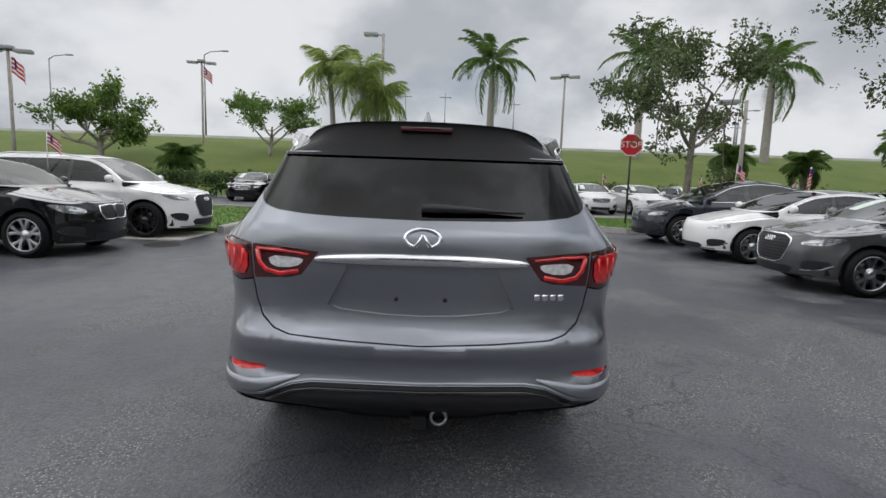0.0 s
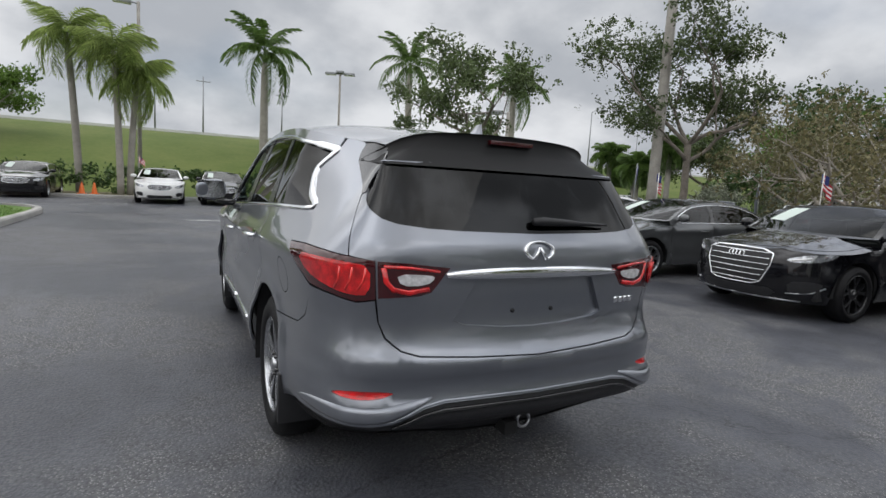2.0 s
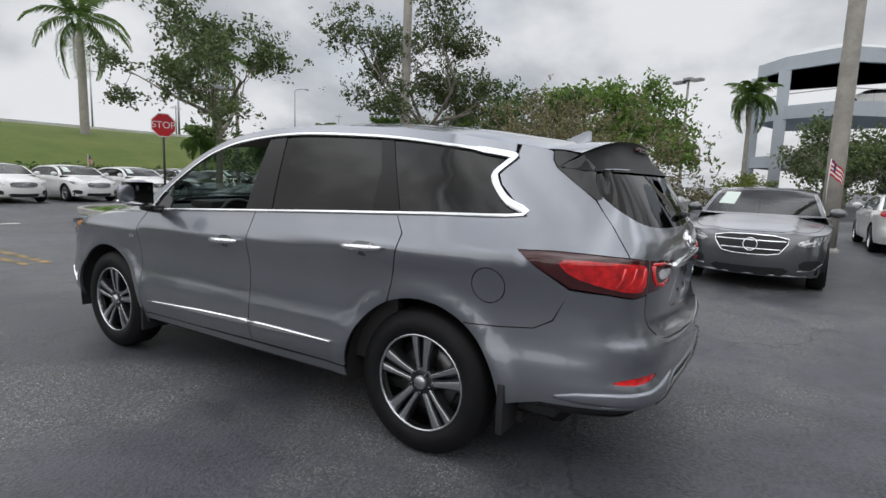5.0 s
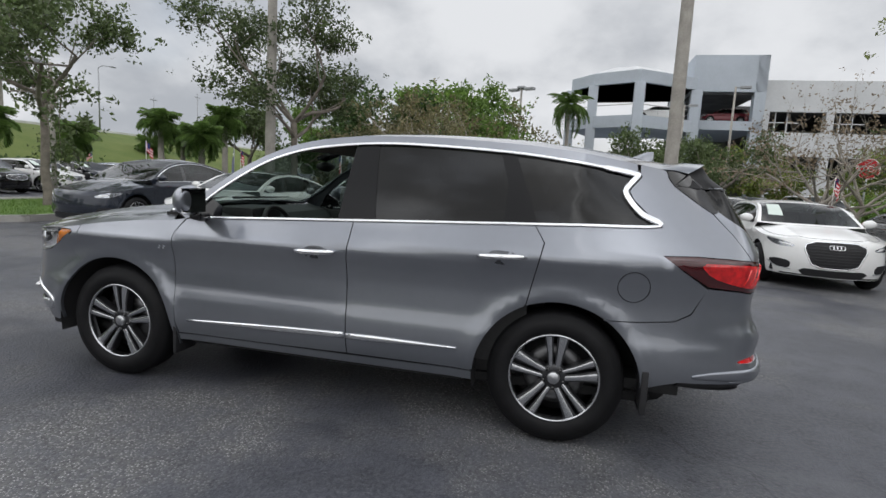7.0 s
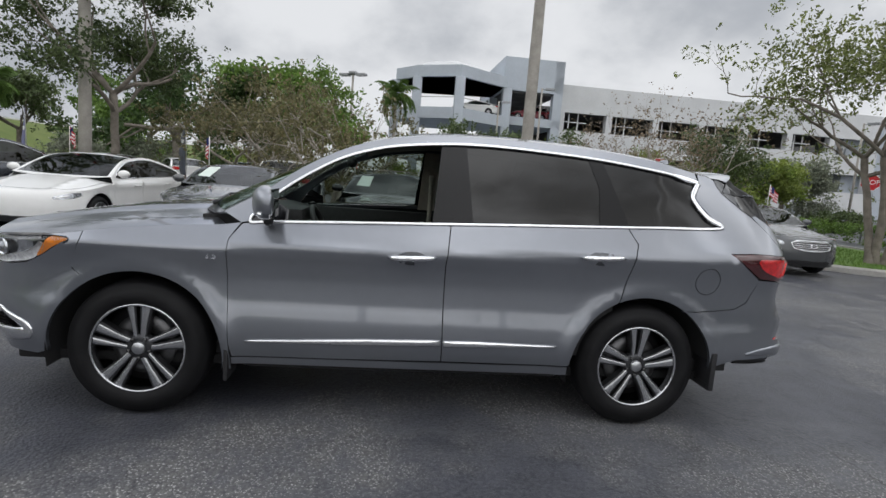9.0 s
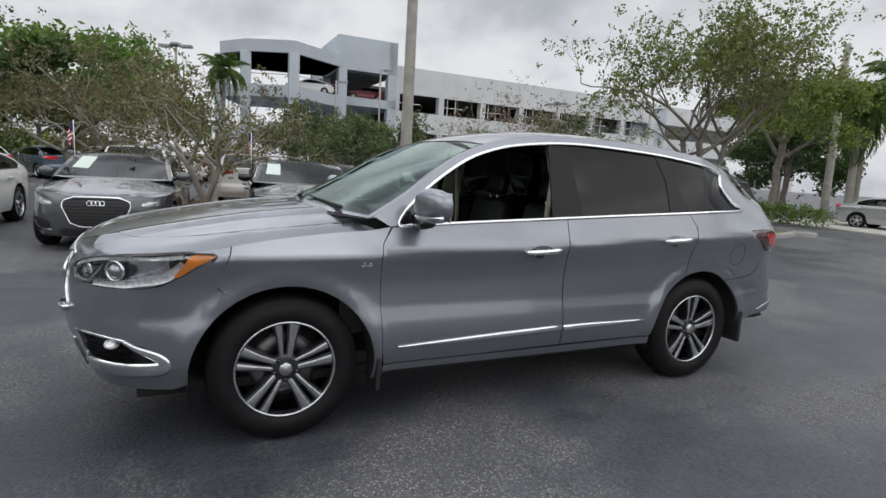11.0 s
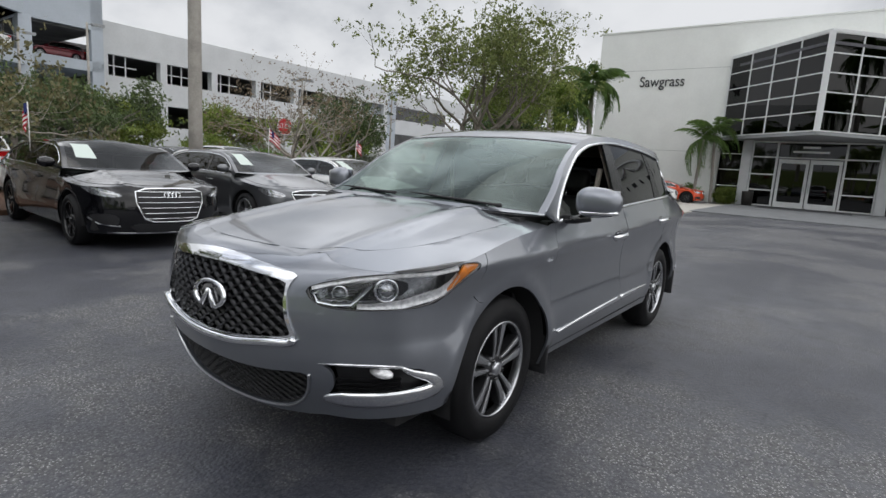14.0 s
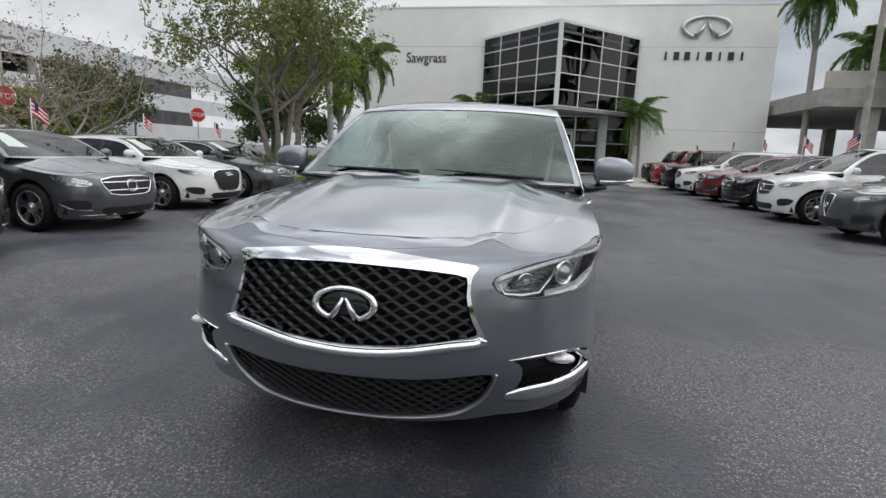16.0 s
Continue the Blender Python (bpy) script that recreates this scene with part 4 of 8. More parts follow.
    strip("chrome_top", body, front_outline([("x", 0.85, 0.572), ("x", 0.78, 0.584), ("x", 0.68, 0.586), ("x", 0.595, 0.580)], g), [0.014, 0.013, 0.011, 0.005], CHROME, fg, 0.006)
    c = body.at(g * FS(0.80), 0.548, -0.02)
    bm = bmesh.new()
    bmesh.ops.create_icosphere(bm, subdivisions=3, radius=1, matrix=Matrix.Translation(c) @ Matrix.Diagonal((0.060, 0.035, 0.022, 1)))
    part("fog_bulb", bm, LENS_WHITE, fg)
    for k in range(4):
        strip("recess_slat", body, front_outline([("x", 0.66, 0.45 + 0.022 * k), ("x", 0.76, 0.455 + 0.020 * k), ("x", 0.85, 0.466 + 0.018 * k)], g), 0.008, BLACK_PLASTIC, fg, -0.03)

# grille
GRILLE_DARK = mat("grille_satin_black", (0.014, 0.014, 0.016), 0.28, 0.2, coat=0.5)
gr = new("grille")
gr.parent = suv
gr["label"] = "black wavy mesh grille in a chrome surround"
panel("grille_surround", body, grille_out, CHROME, gr, [grille_in], 0.03, lift=0.010, skirt=0.03, lip=0.004)
low_edge = fx([(0.497, 0.672), (0.482, 0.655), (0.38, 0.642), (0.20, 0.612), (0, 0.599)])
low_edge = spline(low_edge + [(-a, b) for a, b in low_edge[-2::-1]], 4)
strip("grille_lower_trim", body, low_edge, 0.034, CHROME, gr, 0.030, skirt=0.0)
panel("grille_back", body, grille_out, UNDER, gr, (), 0.06, lift=-0.07, skirt=0)
gin = np.array(grille_in)
for r in range(13):
    z0 = 0.622 + r * 0.0235
    xs_ = np.linspace(-FS(0.49), FS(0.49), 181)
    zs = z0 + 0.0088 * np.sin(xs_ * 2 * math.pi / 0.076 + (math.pi if r % 2 else 0))
    ok = inside(np.stack([xs_, zs], -1), gin)
    run = []
    for i in range(len(xs_) + 1):
        if i < len(xs_) and ok[i]:
            run.append((xs_[i], zs[i]))
        else:
            if len(run) > 4:
                strip("grille_bar", body, run, 0.0064, GRILLE_DARK, gr, -0.012, skirt=0.03)
            run = []


def emblem(parent, surf, cx, cz, w, h, lift):
    """An oval open at its foot, with a peak rising between the ends."""
    em = new("emblem")
    em.parent = parent
    ring = [(cx + w / 2 * math.sin(t), cz + h / 2 * math.cos(t)) for t in np.linspace(math.pi + 0.50, 3 * math.pi - 0.50, 44)]
    strip("ring", body, ring, [w * (0.13 - 0.055 * abs(math.cos(t))) for t in np.linspace(math.pi + 0.50, 3 * math.pi - 0.50, 44)], CHROME, em, lift + 0.012, surf=surf, skirt=-lift + 0.002)
    for q in (-1, 1):
        strip("peak", body, [(cx + q * w * 0.025, cz + h * 0.20), (cx + q * w * 0.10, cz - h * 0.12), (cx + q * w * 0.21, cz - h * 0.44)], [w * 0.045, w * 0.095, w * 0.13], CHROME, em, lift + 0.013, surf=surf, skirt=-lift + 0.002)


emblem(gr, body.skin, 0.0, 0.775, 0.225, 0.115, 0.004)
panel("emblem_plate", body, [(0.085 * math.sin(t), 0.775 + 0.04 * math.cos(t)) for t in np.linspace(0, 2 * math.pi, 24, endpoint=False)], GLOSS_BLACK, gr, (), 0.04, lift=0.0)

# lower intake
lo = new("lower_intake")
lo.parent = suv
panel("intake_back", body, intake, UNDER, lo, (), 0.07, lift=-0.08, skirt=0)
for r in range(12):
    z0 = 0.305 + r * 0.0185
    xs_ = np.linspace(-FS(0.54), FS(0.54), 170)
    zs = z0 + 0.0075 * np.sin(xs_ * 2 * math.pi / 0.066 + (math.pi if r % 2 else 0))
    ok = inside(np.stack([xs_, zs], -1), np.array(intake))
    run = [(a, b) for a, b, k in zip(xs_, zs, ok) if k]
    if len(run) > 4:
        strip("intake_bar", body, run, 0.0065, BLACK_PLASTIC, lo, -0.03, skirt=0.03)
lip_line = [(math.copysign(FS(abs(x)), x), z) for x, z in spline([(-0.556, 0.525), (-0.543, 0.45), (-0.514, 0.393), (-0.445, 0.340), (-0.35, 0.315), (-0.15, 0.293), (0, 0.288), (0.15, 0.293), (0.35, 0.315), (0.445, 0.340), (0.514, 0.393), (0.543, 0.45), (0.556, 0.525)], 6)]
strip("chin_strip", body, lip_line, 0.012, SATIN, suv, 0.010)

# ---- its rear ----
GATE = [("d", 0, 0.712), ("d", 0.30, 0.722), ("d", 0.53, 0.736), ("d", 0.60, 0.755), ("d", 0.66, 0.80), ("d", 0.69, 0.86), ("d", 0.703, 0.955), ("d", 0.712, 1.098), ("d", 0.816, 1.112), ("d", 0.839, 1.17), ("d", 0.866, 1.231), ("d", 0.909, 1.285), ("d", 0.955, 1.342), ("d", 0.985, 1.375), ("d", 0.985, 1.478), ("d", 0.69, 1.482), ("d", 0.4, 1.484), ("d", 0, 1.484)]
RGLASS = [("d", 0, 1.209), ("d", 0.35, 1.215), ("d", 0.50, 1.222), ("d", 0.626, 1.235), ("d", 0.699, 1.253), ("d", 0.80, 1.298), ("d", 0.908, 1.352), ("d", 0.955, 1.378), ("d", 0.975, 1.42), ("d", 0.965, 1.474), ("d", 0.69, 1.478), ("d", 0.4, 1.480), ("d", 0, 1.480)]
PLATE = [("x", 0, 1.022), ("x", 0.30, 1.022), ("x", 0.335, 0.95), ("x", 0.385, 0.858), ("x", 0.33, 0.838), ("x", 0.15, 0.822), ("x", 0, 0.818)]
TAIL_IN = [("d", 0.704, 1.096), ("d", 0.60, 1.092), ("d", 0.418, 1.074), ("d", 0.45, 1.03), ("d", 0.490, 0.978), ("d", 0.54, 0.964), ("d", 0.697, 0.954)]
TAIL_OUT = [("d", 0.714, 1.098), ("d", 0.817, 1.108), ("y", -2.27, 1.116), ("y", -2.1, 1.121), ("y", -1.935, 1.114), ("y", -2.04, 1.045), ("y", -2.17, 0.970), ("d", 0.90, 0.955), ("d", 0.781, 0.938), ("d", 0.706, 0.950)]
gate_h = [mirror_outline(rear_outline(k)) for k in (GATE, RGLASS, PLATE)]
tails_in = {g: rear_outline(TAIL_IN, g) for g in (-1, 1)}
tails_out = {g: rear_outline(TAIL_OUT, g) for g in (-1, 1)}
gate = panel("tailgate", body, gate_h[0], PAINT_GREY, suv, [gate_h[1], gate_h[2], tails_in[-1], tails_in[1]], STEP, lip=0.001, surf=rear_surf)
panel("rear_window", body, gate_h[1], PRIVACY, suv, (), 0.06, lift=-0.004, surf=rear_surf, skirt=0.003)
panel("plate_recess", body, gate_h[2], PAINT_GREY, gate, (), 0.05, lift=-0.018, surf=rear_surf, skirt=-0.018)
for x in (-0.104, 0.098):
    V, F = lathe([(0, 0.0095), (0.004, 0.0095), (0.004, 0.0005)], 10)
    o = link_mesh("plate_screw_hole", V, F, BLACK_PLASTIC, gate)
    o.matrix_basis = Matrix.Translation(rear_surf(np.array([(x, 0.886)]), -0.016)[0]) @ pose(0, 0, 0, 0, 0, -90)
strip("chrome_tailgate_bar", body, rear_outline([("x", x, 1.046 + 0.006 * (1 - (x / 0.42) ** 2)) for x in np.linspace(-0.43, 0.43, 25)]) , [0.024 + 0.024 * (1 - abs(x / 0.43) ** 3) for x in np.linspace(-0.43, 0.43, 25)], CHROME, gate, 0.018, surf=rear_surf, skirt=0.02)
emblem(gate, rear_surf, 0.0, 1.142, 0.142, 0.076, 0.0)
for i, x in enumerate((0.478, 0.512, 0.546, 0.580)):
    strip("badge_figure", body, [(RX(x) - 0.011, 0.905), (RX(x), 0.905), (RX(x) + 0.011, 0.905)], 0.030, CHROME, gate, 0.005, surf=rear_surf)
tube("rear_wiper", [tuple(rear_surf(np.array([(x, 1.262 - 0.03 * abs(x - 0.05))]), 0.022 - 0.01 * abs(x))[0]) for x in np.linspace(-0.01, 0.42, 9)], [0.016, 0.02, 0.018, 0.016, 0.013, 0.010, 0.009, 0.007, 0.004], BLACK_PLASTIC, suv, 8)
for g in (-1, 1):
    for nm, poly, in (("tail_lamp", tails_out[g]), ("tailgate_lamp", tails_in[g])):
        tl = panel(nm, body, poly, RED_DARK, suv if nm == "tail_lamp" else gate, (), 0.04, lift=0.004, surf=rear_surf, skirt=0.02, lip=0.004, label="dark red tail lamp with bright red core")
    core_o = rounded(rear_outline([("d", 0.728, 1.078), ("d", 0.83, 1.090), ("y", -2.25, 1.094), ("y", -2.10, 1.092), ("y", -2.17, 1.02), ("d", 0.93, 0.985), ("d", 0.80, 0.962), ("d", 0.728, 0.968)], g), times=1)
    panel("lamp_core", body, core_o, RED_LENS, tl, (), 0.03, lift=0.009, surf=rear_surf, skirt=0.006)
    for k in range(3):
        strip("light_guide", body, rear_outline([("d", 0.745 + 0.05 * k, 1.070), ("d", 0.752 + 0.05 * k, 1.02), ("d", 0.775 + 0.05 * k, 0.985)], g), 0.010, mat("bright_red_lens", (0.85, 0.035, 0.03), 0.12, 0, coat=1.0), tl, 0.012, surf=rear_surf)
    u = rear_outline([("d", 0.680, 1.074), ("d", 0.668, 1.02), ("d", 0.640, 0.990), ("d", 0.58, 0.978), ("d", 0.50, 0.992)], g)
    strip("light_bar", body, u, 0.020, RED_LENS, tl, 0.009, surf=rear_surf)
    strip("light_bar", body, rear_outline([("d", 0.680, 1.078), ("d", 0.58, 1.074), ("d", 0.46, 1.060)], g), 0.012, RED_LENS, tl, 0.009, surf=rear_surf)
    panel("reverse_lamp", body, rounded(rear_outline([("d", 0.632, 1.052), ("d", 0.50, 1.048), ("d", 0.475, 1.038), ("d", 0.51, 1.008), ("d", 0.612, 1.004)], g), times=1), LENS_WHITE, tl, (), 0.03, lift=0.008, surf=rear_surf, skirt=0.005)

# rear bumper, black valance, reflectors, tow hitch
seam = [(body.end - YS(y), z) for y, z in ((-2.17, 0.958), (-2.105, 0.815), (-2.02, 0.770), (-1.85, 0.752), (-1.66, 0.747))]
gate_low = rear_outline([("d", 0, 0.707), ("d", 0.30, 0.717), ("d", 0.532, 0.731), ("d", 0.604, 0.750), ("d", 0.666, 0.796), ("d", 0.696, 0.86), ("d", 0.709, 0.944), ("d", 0.781, 0.932), ("d", 0.90, 0.948)])
arch_back = [(body.end - YS(y), z) for y, z in arch(HR, 123, 176, n=12)]
VAL_TOP = [("d", 0, 0.546), ("d", 0.29, 0.548), ("d", 0.43, 0.548), ("d", 0.51, 0.535), ("d", 0.57, 0.508), ("d", 0.625, 0.482), ("d", 0.70, 0.468), ("d", 0.80, 0.462), ("d", 0.90, 0.458), ("d", 1.02, 0.455), ("d", 1.16, 0.452)]
VAL = VAL_TOP + [("d", 1.18, 0.430), ("d", 1.04, 0.420), ("d", 0.85, 0.416), ("d", 0.64, 0.400), ("d", 0.45, 0.350), ("d", 0.25, 0.305), ("d", 0, 0.290)]
val = mirror_outline(rear_outline(VAL))
bump = gate_low + seam + arch_back + rear_outline(VAL_TOP[::-1])
refl = {g: rounded(rear_outline([("d", 0.885, 0.574), ("d", 0.80, 0.594), ("d", 0.70, 0.599), ("d", 0.620, 0.596), ("d", 0.64, 0.580), ("d", 0.70, 0.568), ("d", 0.79, 0.564)], g), times=1) for g in (-1, 1)}
panel("rear_bumper", body, mirror_outline(bump), PAINT_GREY, suv, [refl[-1], refl[1]], STEP, lip=0.0, surf=rear_surf, skirt=0.02)
panel("rear_valance", body, val, BLACK_PLASTIC, suv, (), STEP, lift=-0.012, surf=rear_surf, skirt=-0.012)
for g in (-1, 1):
    panel("rear_reflector", body, refl[g], RED_LENS, suv, (), 0.04, lift=-0.004, surf=rear_surf, skirt=0.01)
half = rear_outline([(a, d, z + 0.009) for a, d, z in VAL_TOP[:9][::-1]])
strip("bumper_lip", body, half + [(-a, z) for a, z in half[-2::-1]], 0.010, PAINT_GREY, suv, 0.004, surf=rear_surf)
for g in (-1, 1):
    strip("bumper_blade", body, spline(rear_outline([("d", 0.48, 0.572), ("d", 0.57, 0.546), ("d", 0.66, 0.516), ("d", 0.76, 0.506), ("d", 0.88, 0.504), ("d", 1.0, 0.498), ("d", 1.10, 0.490)], g), 3), np.interp(np.linspace(0, 6, 19), range(7), [0.008, 0.034, 0.056, 0.062, 0.058, 0.044, 0.012]), PAINT_GREY, suv, 0.008, surf=rear_surf)
half = rear_outline([(a, d, z - 0.028) for a, d, z in VAL_TOP[:6][::-1]])
strip("valance_lip", body, half + [(-a, z) for a, z in half[-2::-1]], 0.010, GLOSS_BLACK, suv, -0.002, surf=rear_surf, skirt=0.02)
box("tow_bar", (-0.42, -2.22, 0.315), (0.42, -2.14, 0.365), UNDER, suv, 0.01)
box("tow_receiver", (-0.035, -2.40, 0.275), (0.035, -2.12, 0.34), UNDER, suv, 0.008)
tube("tow_ring", [(0.09 + 0.035 * math.cos(a), -2.36, 0.32 + 0.035 * math.sin(a)) for a in np.linspace(0, 2 * math.pi, 14)], 0.008, SATIN, suv, 6)
box("tow_label", (-0.33, -2.30, 0.345), (-0.24, -2.27, 0.36), SATIN, suv, 0.002)
box("underbody_tray", (-0.80, -1.95, 0.27), (0.80, 2.15, 0.33), UNDER, suv, 0.02)
tube("exhaust_silencer", [(-0.5, -2.0, 0.27), (0.5, -2.0, 0.27)], 0.09, UNDER, suv, 12)

# ---- its cabin ----
box("cabin_floor", (-0.78, -2.1, 0.33), (0.78, 1.2, 0.40), TRIM_INT, suv, 0.01)
bm = bmesh.new()
sec = [(1.18, 1.14), (0.95, 1.155), (0.78, 1.12), (0.70, 1.02), (0.74, 0.90), (0.82, 0.55), (1.18, 0.5)]
L0 = [bm.verts.new((-0.79, y, z)) for y, z in sec]
L1 = [bm.verts.new((0.79, y, z)) for y, z in sec]
for i in range(len(sec)):
    j = (i + 1) % len(sec)
    bm.faces.new((L0[i], L0[j], L1[j], L1[i]))
bm.faces.new(L0)
bm.faces.new(L1[::-1])
bmesh.ops.recalc_face_normals(bm, faces=bm.faces)
part("dashboard", bm, TRIM_INT, suv, sharp=30)
box("console", (-0.13, -0.35, 0.40), (0.13, 0.80, 0.78), TRIM_INT, suv, 0.03)
box("instrument_hood", (-0.60, 0.66, 1.08), (-0.22, 0.92, 1.19), TRIM_INT, suv, 0.03)
sw = pose(-0.40, 0.56, 1.02, 68, 0, 0)
tube("steering_wheel", [sw @ Vector((0.185 * math.cos(a), 0.185 * math.sin(a), 0)) for a in np.linspace(0, 2 * math.pi, 30)], 0.017, LEATHER, suv, 10)
box("steering_hub", (-0.07, -0.06, -0.05), (0.07, 0.06, 0.0), LEATHER, suv, 0.015, m=sw)
for a in (0, 180, 270):
    box("steering_spoke", (0.05, -0.016, -0.02), (0.18, 0.016, 0.0), TRIM_INT, suv, 0.004, m=sw @ pose(0, 0, 0, 0, 0, a))
for g in (-1, 1):
    box("door_lining", (min(g * 0.80, g * 0.86), -1.25, 0.42), (max(g * 0.80, g * 0.86), 0.95, 1.12), TRIM_INT, suv, 0.015)
    for k in range(2):
        yb = -0.30 if k == 0 else -1.25
        box("seat_cushion", (g * 0.40 - 0.25, yb, 0.48), (g * 0.40 + 0.25, yb + 0.52, 0.66), LEATHER, suv, 0.06, seg=3)
        box("seat_back", (-0.25, -0.07, 0), (0.25, 0.07, 0.62), LEATHER, suv, 0.06, seg=3, m=pose(g * 0.40, yb + 0.02, 0.62, -16 * -1, 0, 0))
        box("headrest", (-0.13, -0.05, 0.66), (0.13, 0.05, 0.84), LEATHER, suv, 0.045, seg=3, m=pose(g * 0.40, yb + 0.02, 0.62, 14, 0, 0))
        for q in (-0.05, 0.05):
            tube("headrest_post", [pose(g * 0.40, yb + 0.02, 0.62, 14, 0, 0) @ Vector((q, 0, h)) for h in (0.58, 0.70)], 0.007, CHROME, suv, 6)
    tube("seat_belt", [(g * 0.70, -0.22, 1.45), (g * 0.66, -0.22, 1.1), (g * 0.64, -0.2, 0.8)], [0.02, 0.02, 0.02], BEIGE, suv, 6)
    panel("b_pillar_lining", body, sd(g, [(-0.13, 1.14), (-0.33, 1.14), (-0.30, 1.64), (-0.15, 1.64)]), BEIGE, suv, (), 0.1, lift=-0.05, skirt=0)
roof_lin = np.array([body.roof(us * 0.97, np.full(us.shape, y), -0.035) for y in roof_y]).reshape(-1, 3)
link_mesh("headlining", roof_lin, [f[::-1] for f in RF], BEIGE, suv)
box("third_row_back", (-0.62, -2.0, 0.5), (0.62, -1.86, 1.22), LEATHER, suv, 0.05, seg=3)

# ---- parked cars ----
MAIN_PLAN = [(0, 2.52), (0.25, 2.50), (0.5, 2.42), (0.72, 2.27), (0.86, 2.04), (0.925, 1.78), (0.95, 1.45), (0.955, 0.8), (0.96, 0), (0.96, -0.8),
             (0.955, -1.4), (0.93, -1.9), (0.885, -2.2), (0.79, -2.39), (0.6, -2.475), (0.3, -2.505), (0, -2.515)]
PAPER = mat("window_sticker", (0.60, 0.68, 0.63), 0.6)


def parked(name, label, paint_mat, L, W, H, wb, fo, belt, cowl, nose, deck, kind="sedan", face="frame", rims=None, r=0.33, rake=0.80, group="", sticker=True, bumper_low=None, rails=False, spoke="vee", box_shape=False, hat=None):
    """A parked car: kind is sedan, fast or suv; face names the grille. Built at the origin, nose along +y."""
    ro = L - wb - fo
    yF, yR = wb / 2, -wb / 2
    yf, yr = yF + fo, yR - ro
    kx = W / 1.92

    def fy(y):
        return yF + (y - 1.475) * fo / 1.045 if y > 1.0 else yR + (y + 1.425) * ro / 1.09 if y < -1.2 else float(np.interp(y, (-1.2, 1.0), (yR + 0.2, yF - 0.45)))
    y0 = yF - 0.42
    y1 = y0 - rake
    y3 = {"sedan": yr + 0.62, "fast": yr + 0.30, "suv": yr + 0.10}[kind]
    y2 = {"sedan": y3 + 0.72, "fast": y3 + 1.25, "suv": yr + (0.22 if box_shape else 0.50)}[kind]
    b = belt + 0.035
    top = H - 0.075
    lerp = lambda a, c, k: a + (c - a) * k
    rail = [(y0, b), (lerp(y0, y1, 0.35), lerp(b, top, 0.47)), (lerp(y0, y1, 0.7), lerp(b, top, 0.82)), (y1, top - 0.025), (lerp(y1, y2, 0.35), top), (lerp(y1, y2, 0.75), top - 0.012), (y2, top - 0.045),
            (lerp(y2, y3, 0.5), lerp(b, top, 0.55)), (y3, b)]
    sh = Shell([(x * kx, fy(y)) for x, y in MAIN_PLAN],
               side=[(0.16, -0.10), (0.24, -0.05), (0.36, -0.012), (0.5, 0), (0.72, -0.012), (0.9, 0.0), (1.0, 0.004), (1.04, -0.012), (1.12, -0.05)],
               front=[(z * nose, o) for z, o in ((0.15, -0.14), (0.28, -0.04), (0.45, 0), (0.6, 0.01), (0.8, -0.005), (0.95, -0.05), (1.05, -0.13))],
               rear=[(0.2, -0.14), (0.34, -0.05), (0.46, 0.03), (0.58, 0.035), (0.64, 0.0), (deck - 0.14, 0.0), (deck - 0.03, 0.01), (deck + 0.06, -0.03), (deck + 0.3, -0.14)],
               belt=[(yr, belt + 0.03), (0, belt), (yf, belt - 0.04)], tumble=0.16 if box_shape else 0.40, rail=rail,
               hood=[(y0 - 0.2, cowl + 0.01), (y0 + 0.2, cowl), (yF + 0.05, cowl - 0.04), (yf - 0.30, nose + 0.045), (yf, nose - 0.035)],
               arches=((yF, r, r + 0.06, 0.012), (yR, r, r + 0.06, 0.012)), crown=[(yr, 0.055), (yf, 0.05)],
               deck=[(yr - 0.1, deck - 0.05), (yr + 0.05, deck), (y3, deck + 0.02), (y3 + 0.6, deck + 0.03)])
    car = thing(name, label, "car", group=group)
    YS, FS = sh.ys, sh.fs
    RXs = lambda x: math.copysign(sh.end - sh.rs(abs(x)), x) if x else 0.0
    rsurf = lambda v, lift=0.0: sh.at(np.where(v[:, 0] < 0, -1, 1) * (sh.end - np.abs(v[:, 0])), v[:, 1], lift)
    ST = 0.10

    def T(y):
        s = YS(y)
        if y > y0:
            return float(sh.rim(s, sh.hood))
        return float(sh.belt(y)) if y > y3 else float(sh.rim(s, sh.deck))

    def bottom(y, low):
        for h in (yF, yR):
            if abs(y - h) < r + 0.055:
                return max(low, r + math.sqrt((r + 0.055) ** 2 - (y - h) ** 2))
        return low

    def region(ya, yb, low=0.24, n=16):
        t = [(y, T(y)) for y in np.linspace(ya, yb, 8)]
        return t + [(y, bottom(y, low)) for y in np.linspace(yb, ya, 26)]
    yb_f, yb_r = yF + r * 0.55, yR - r * 0.62
    B = yF - (1.42 if kind != "suv" else 1.45)
    drp = yR + (0.12 if kind != "suv" else 0.05)
    low = bumper_low or 0.22
    ff = [(s, float(sh.rim(s, sh.hood))) for s in np.linspace(0, YS(yb_f), 14)] + [(YS(y), bottom(y, low)) for y in np.linspace(yb_f, min(yF + r + 0.06, yf - 0.1), 10)] + [(FS(x * kx), low) for x in (0.75, 0.4, 0.0)]
    bf = panel("front_bumper", sh, mirror_outline(ff), paint_mat, car, (), 0.08, lip=0, skirt=0.02)
    fr = [(sh.end - s, float(sh.rim(s, sh.deck))) for s in np.linspace(sh.end, YS(yb_r), 12)] + [(sh.end - YS(y), bottom(y, low + 0.04)) for y in np.linspace(yb_r, max(yR - r - 0.06, yr + 0.1), 10)] + [(RXs(x * kx), low + 0.04) for x in (0.75, 0.4, 0.0)]
    panel("rear_bumper", sh, mirror_outline(fr), paint_mat, car, (), 0.08, lip=0, skirt=0.02, surf=rsurf)
    g4 = 0.004
    glass_mat = PARK_GLASS
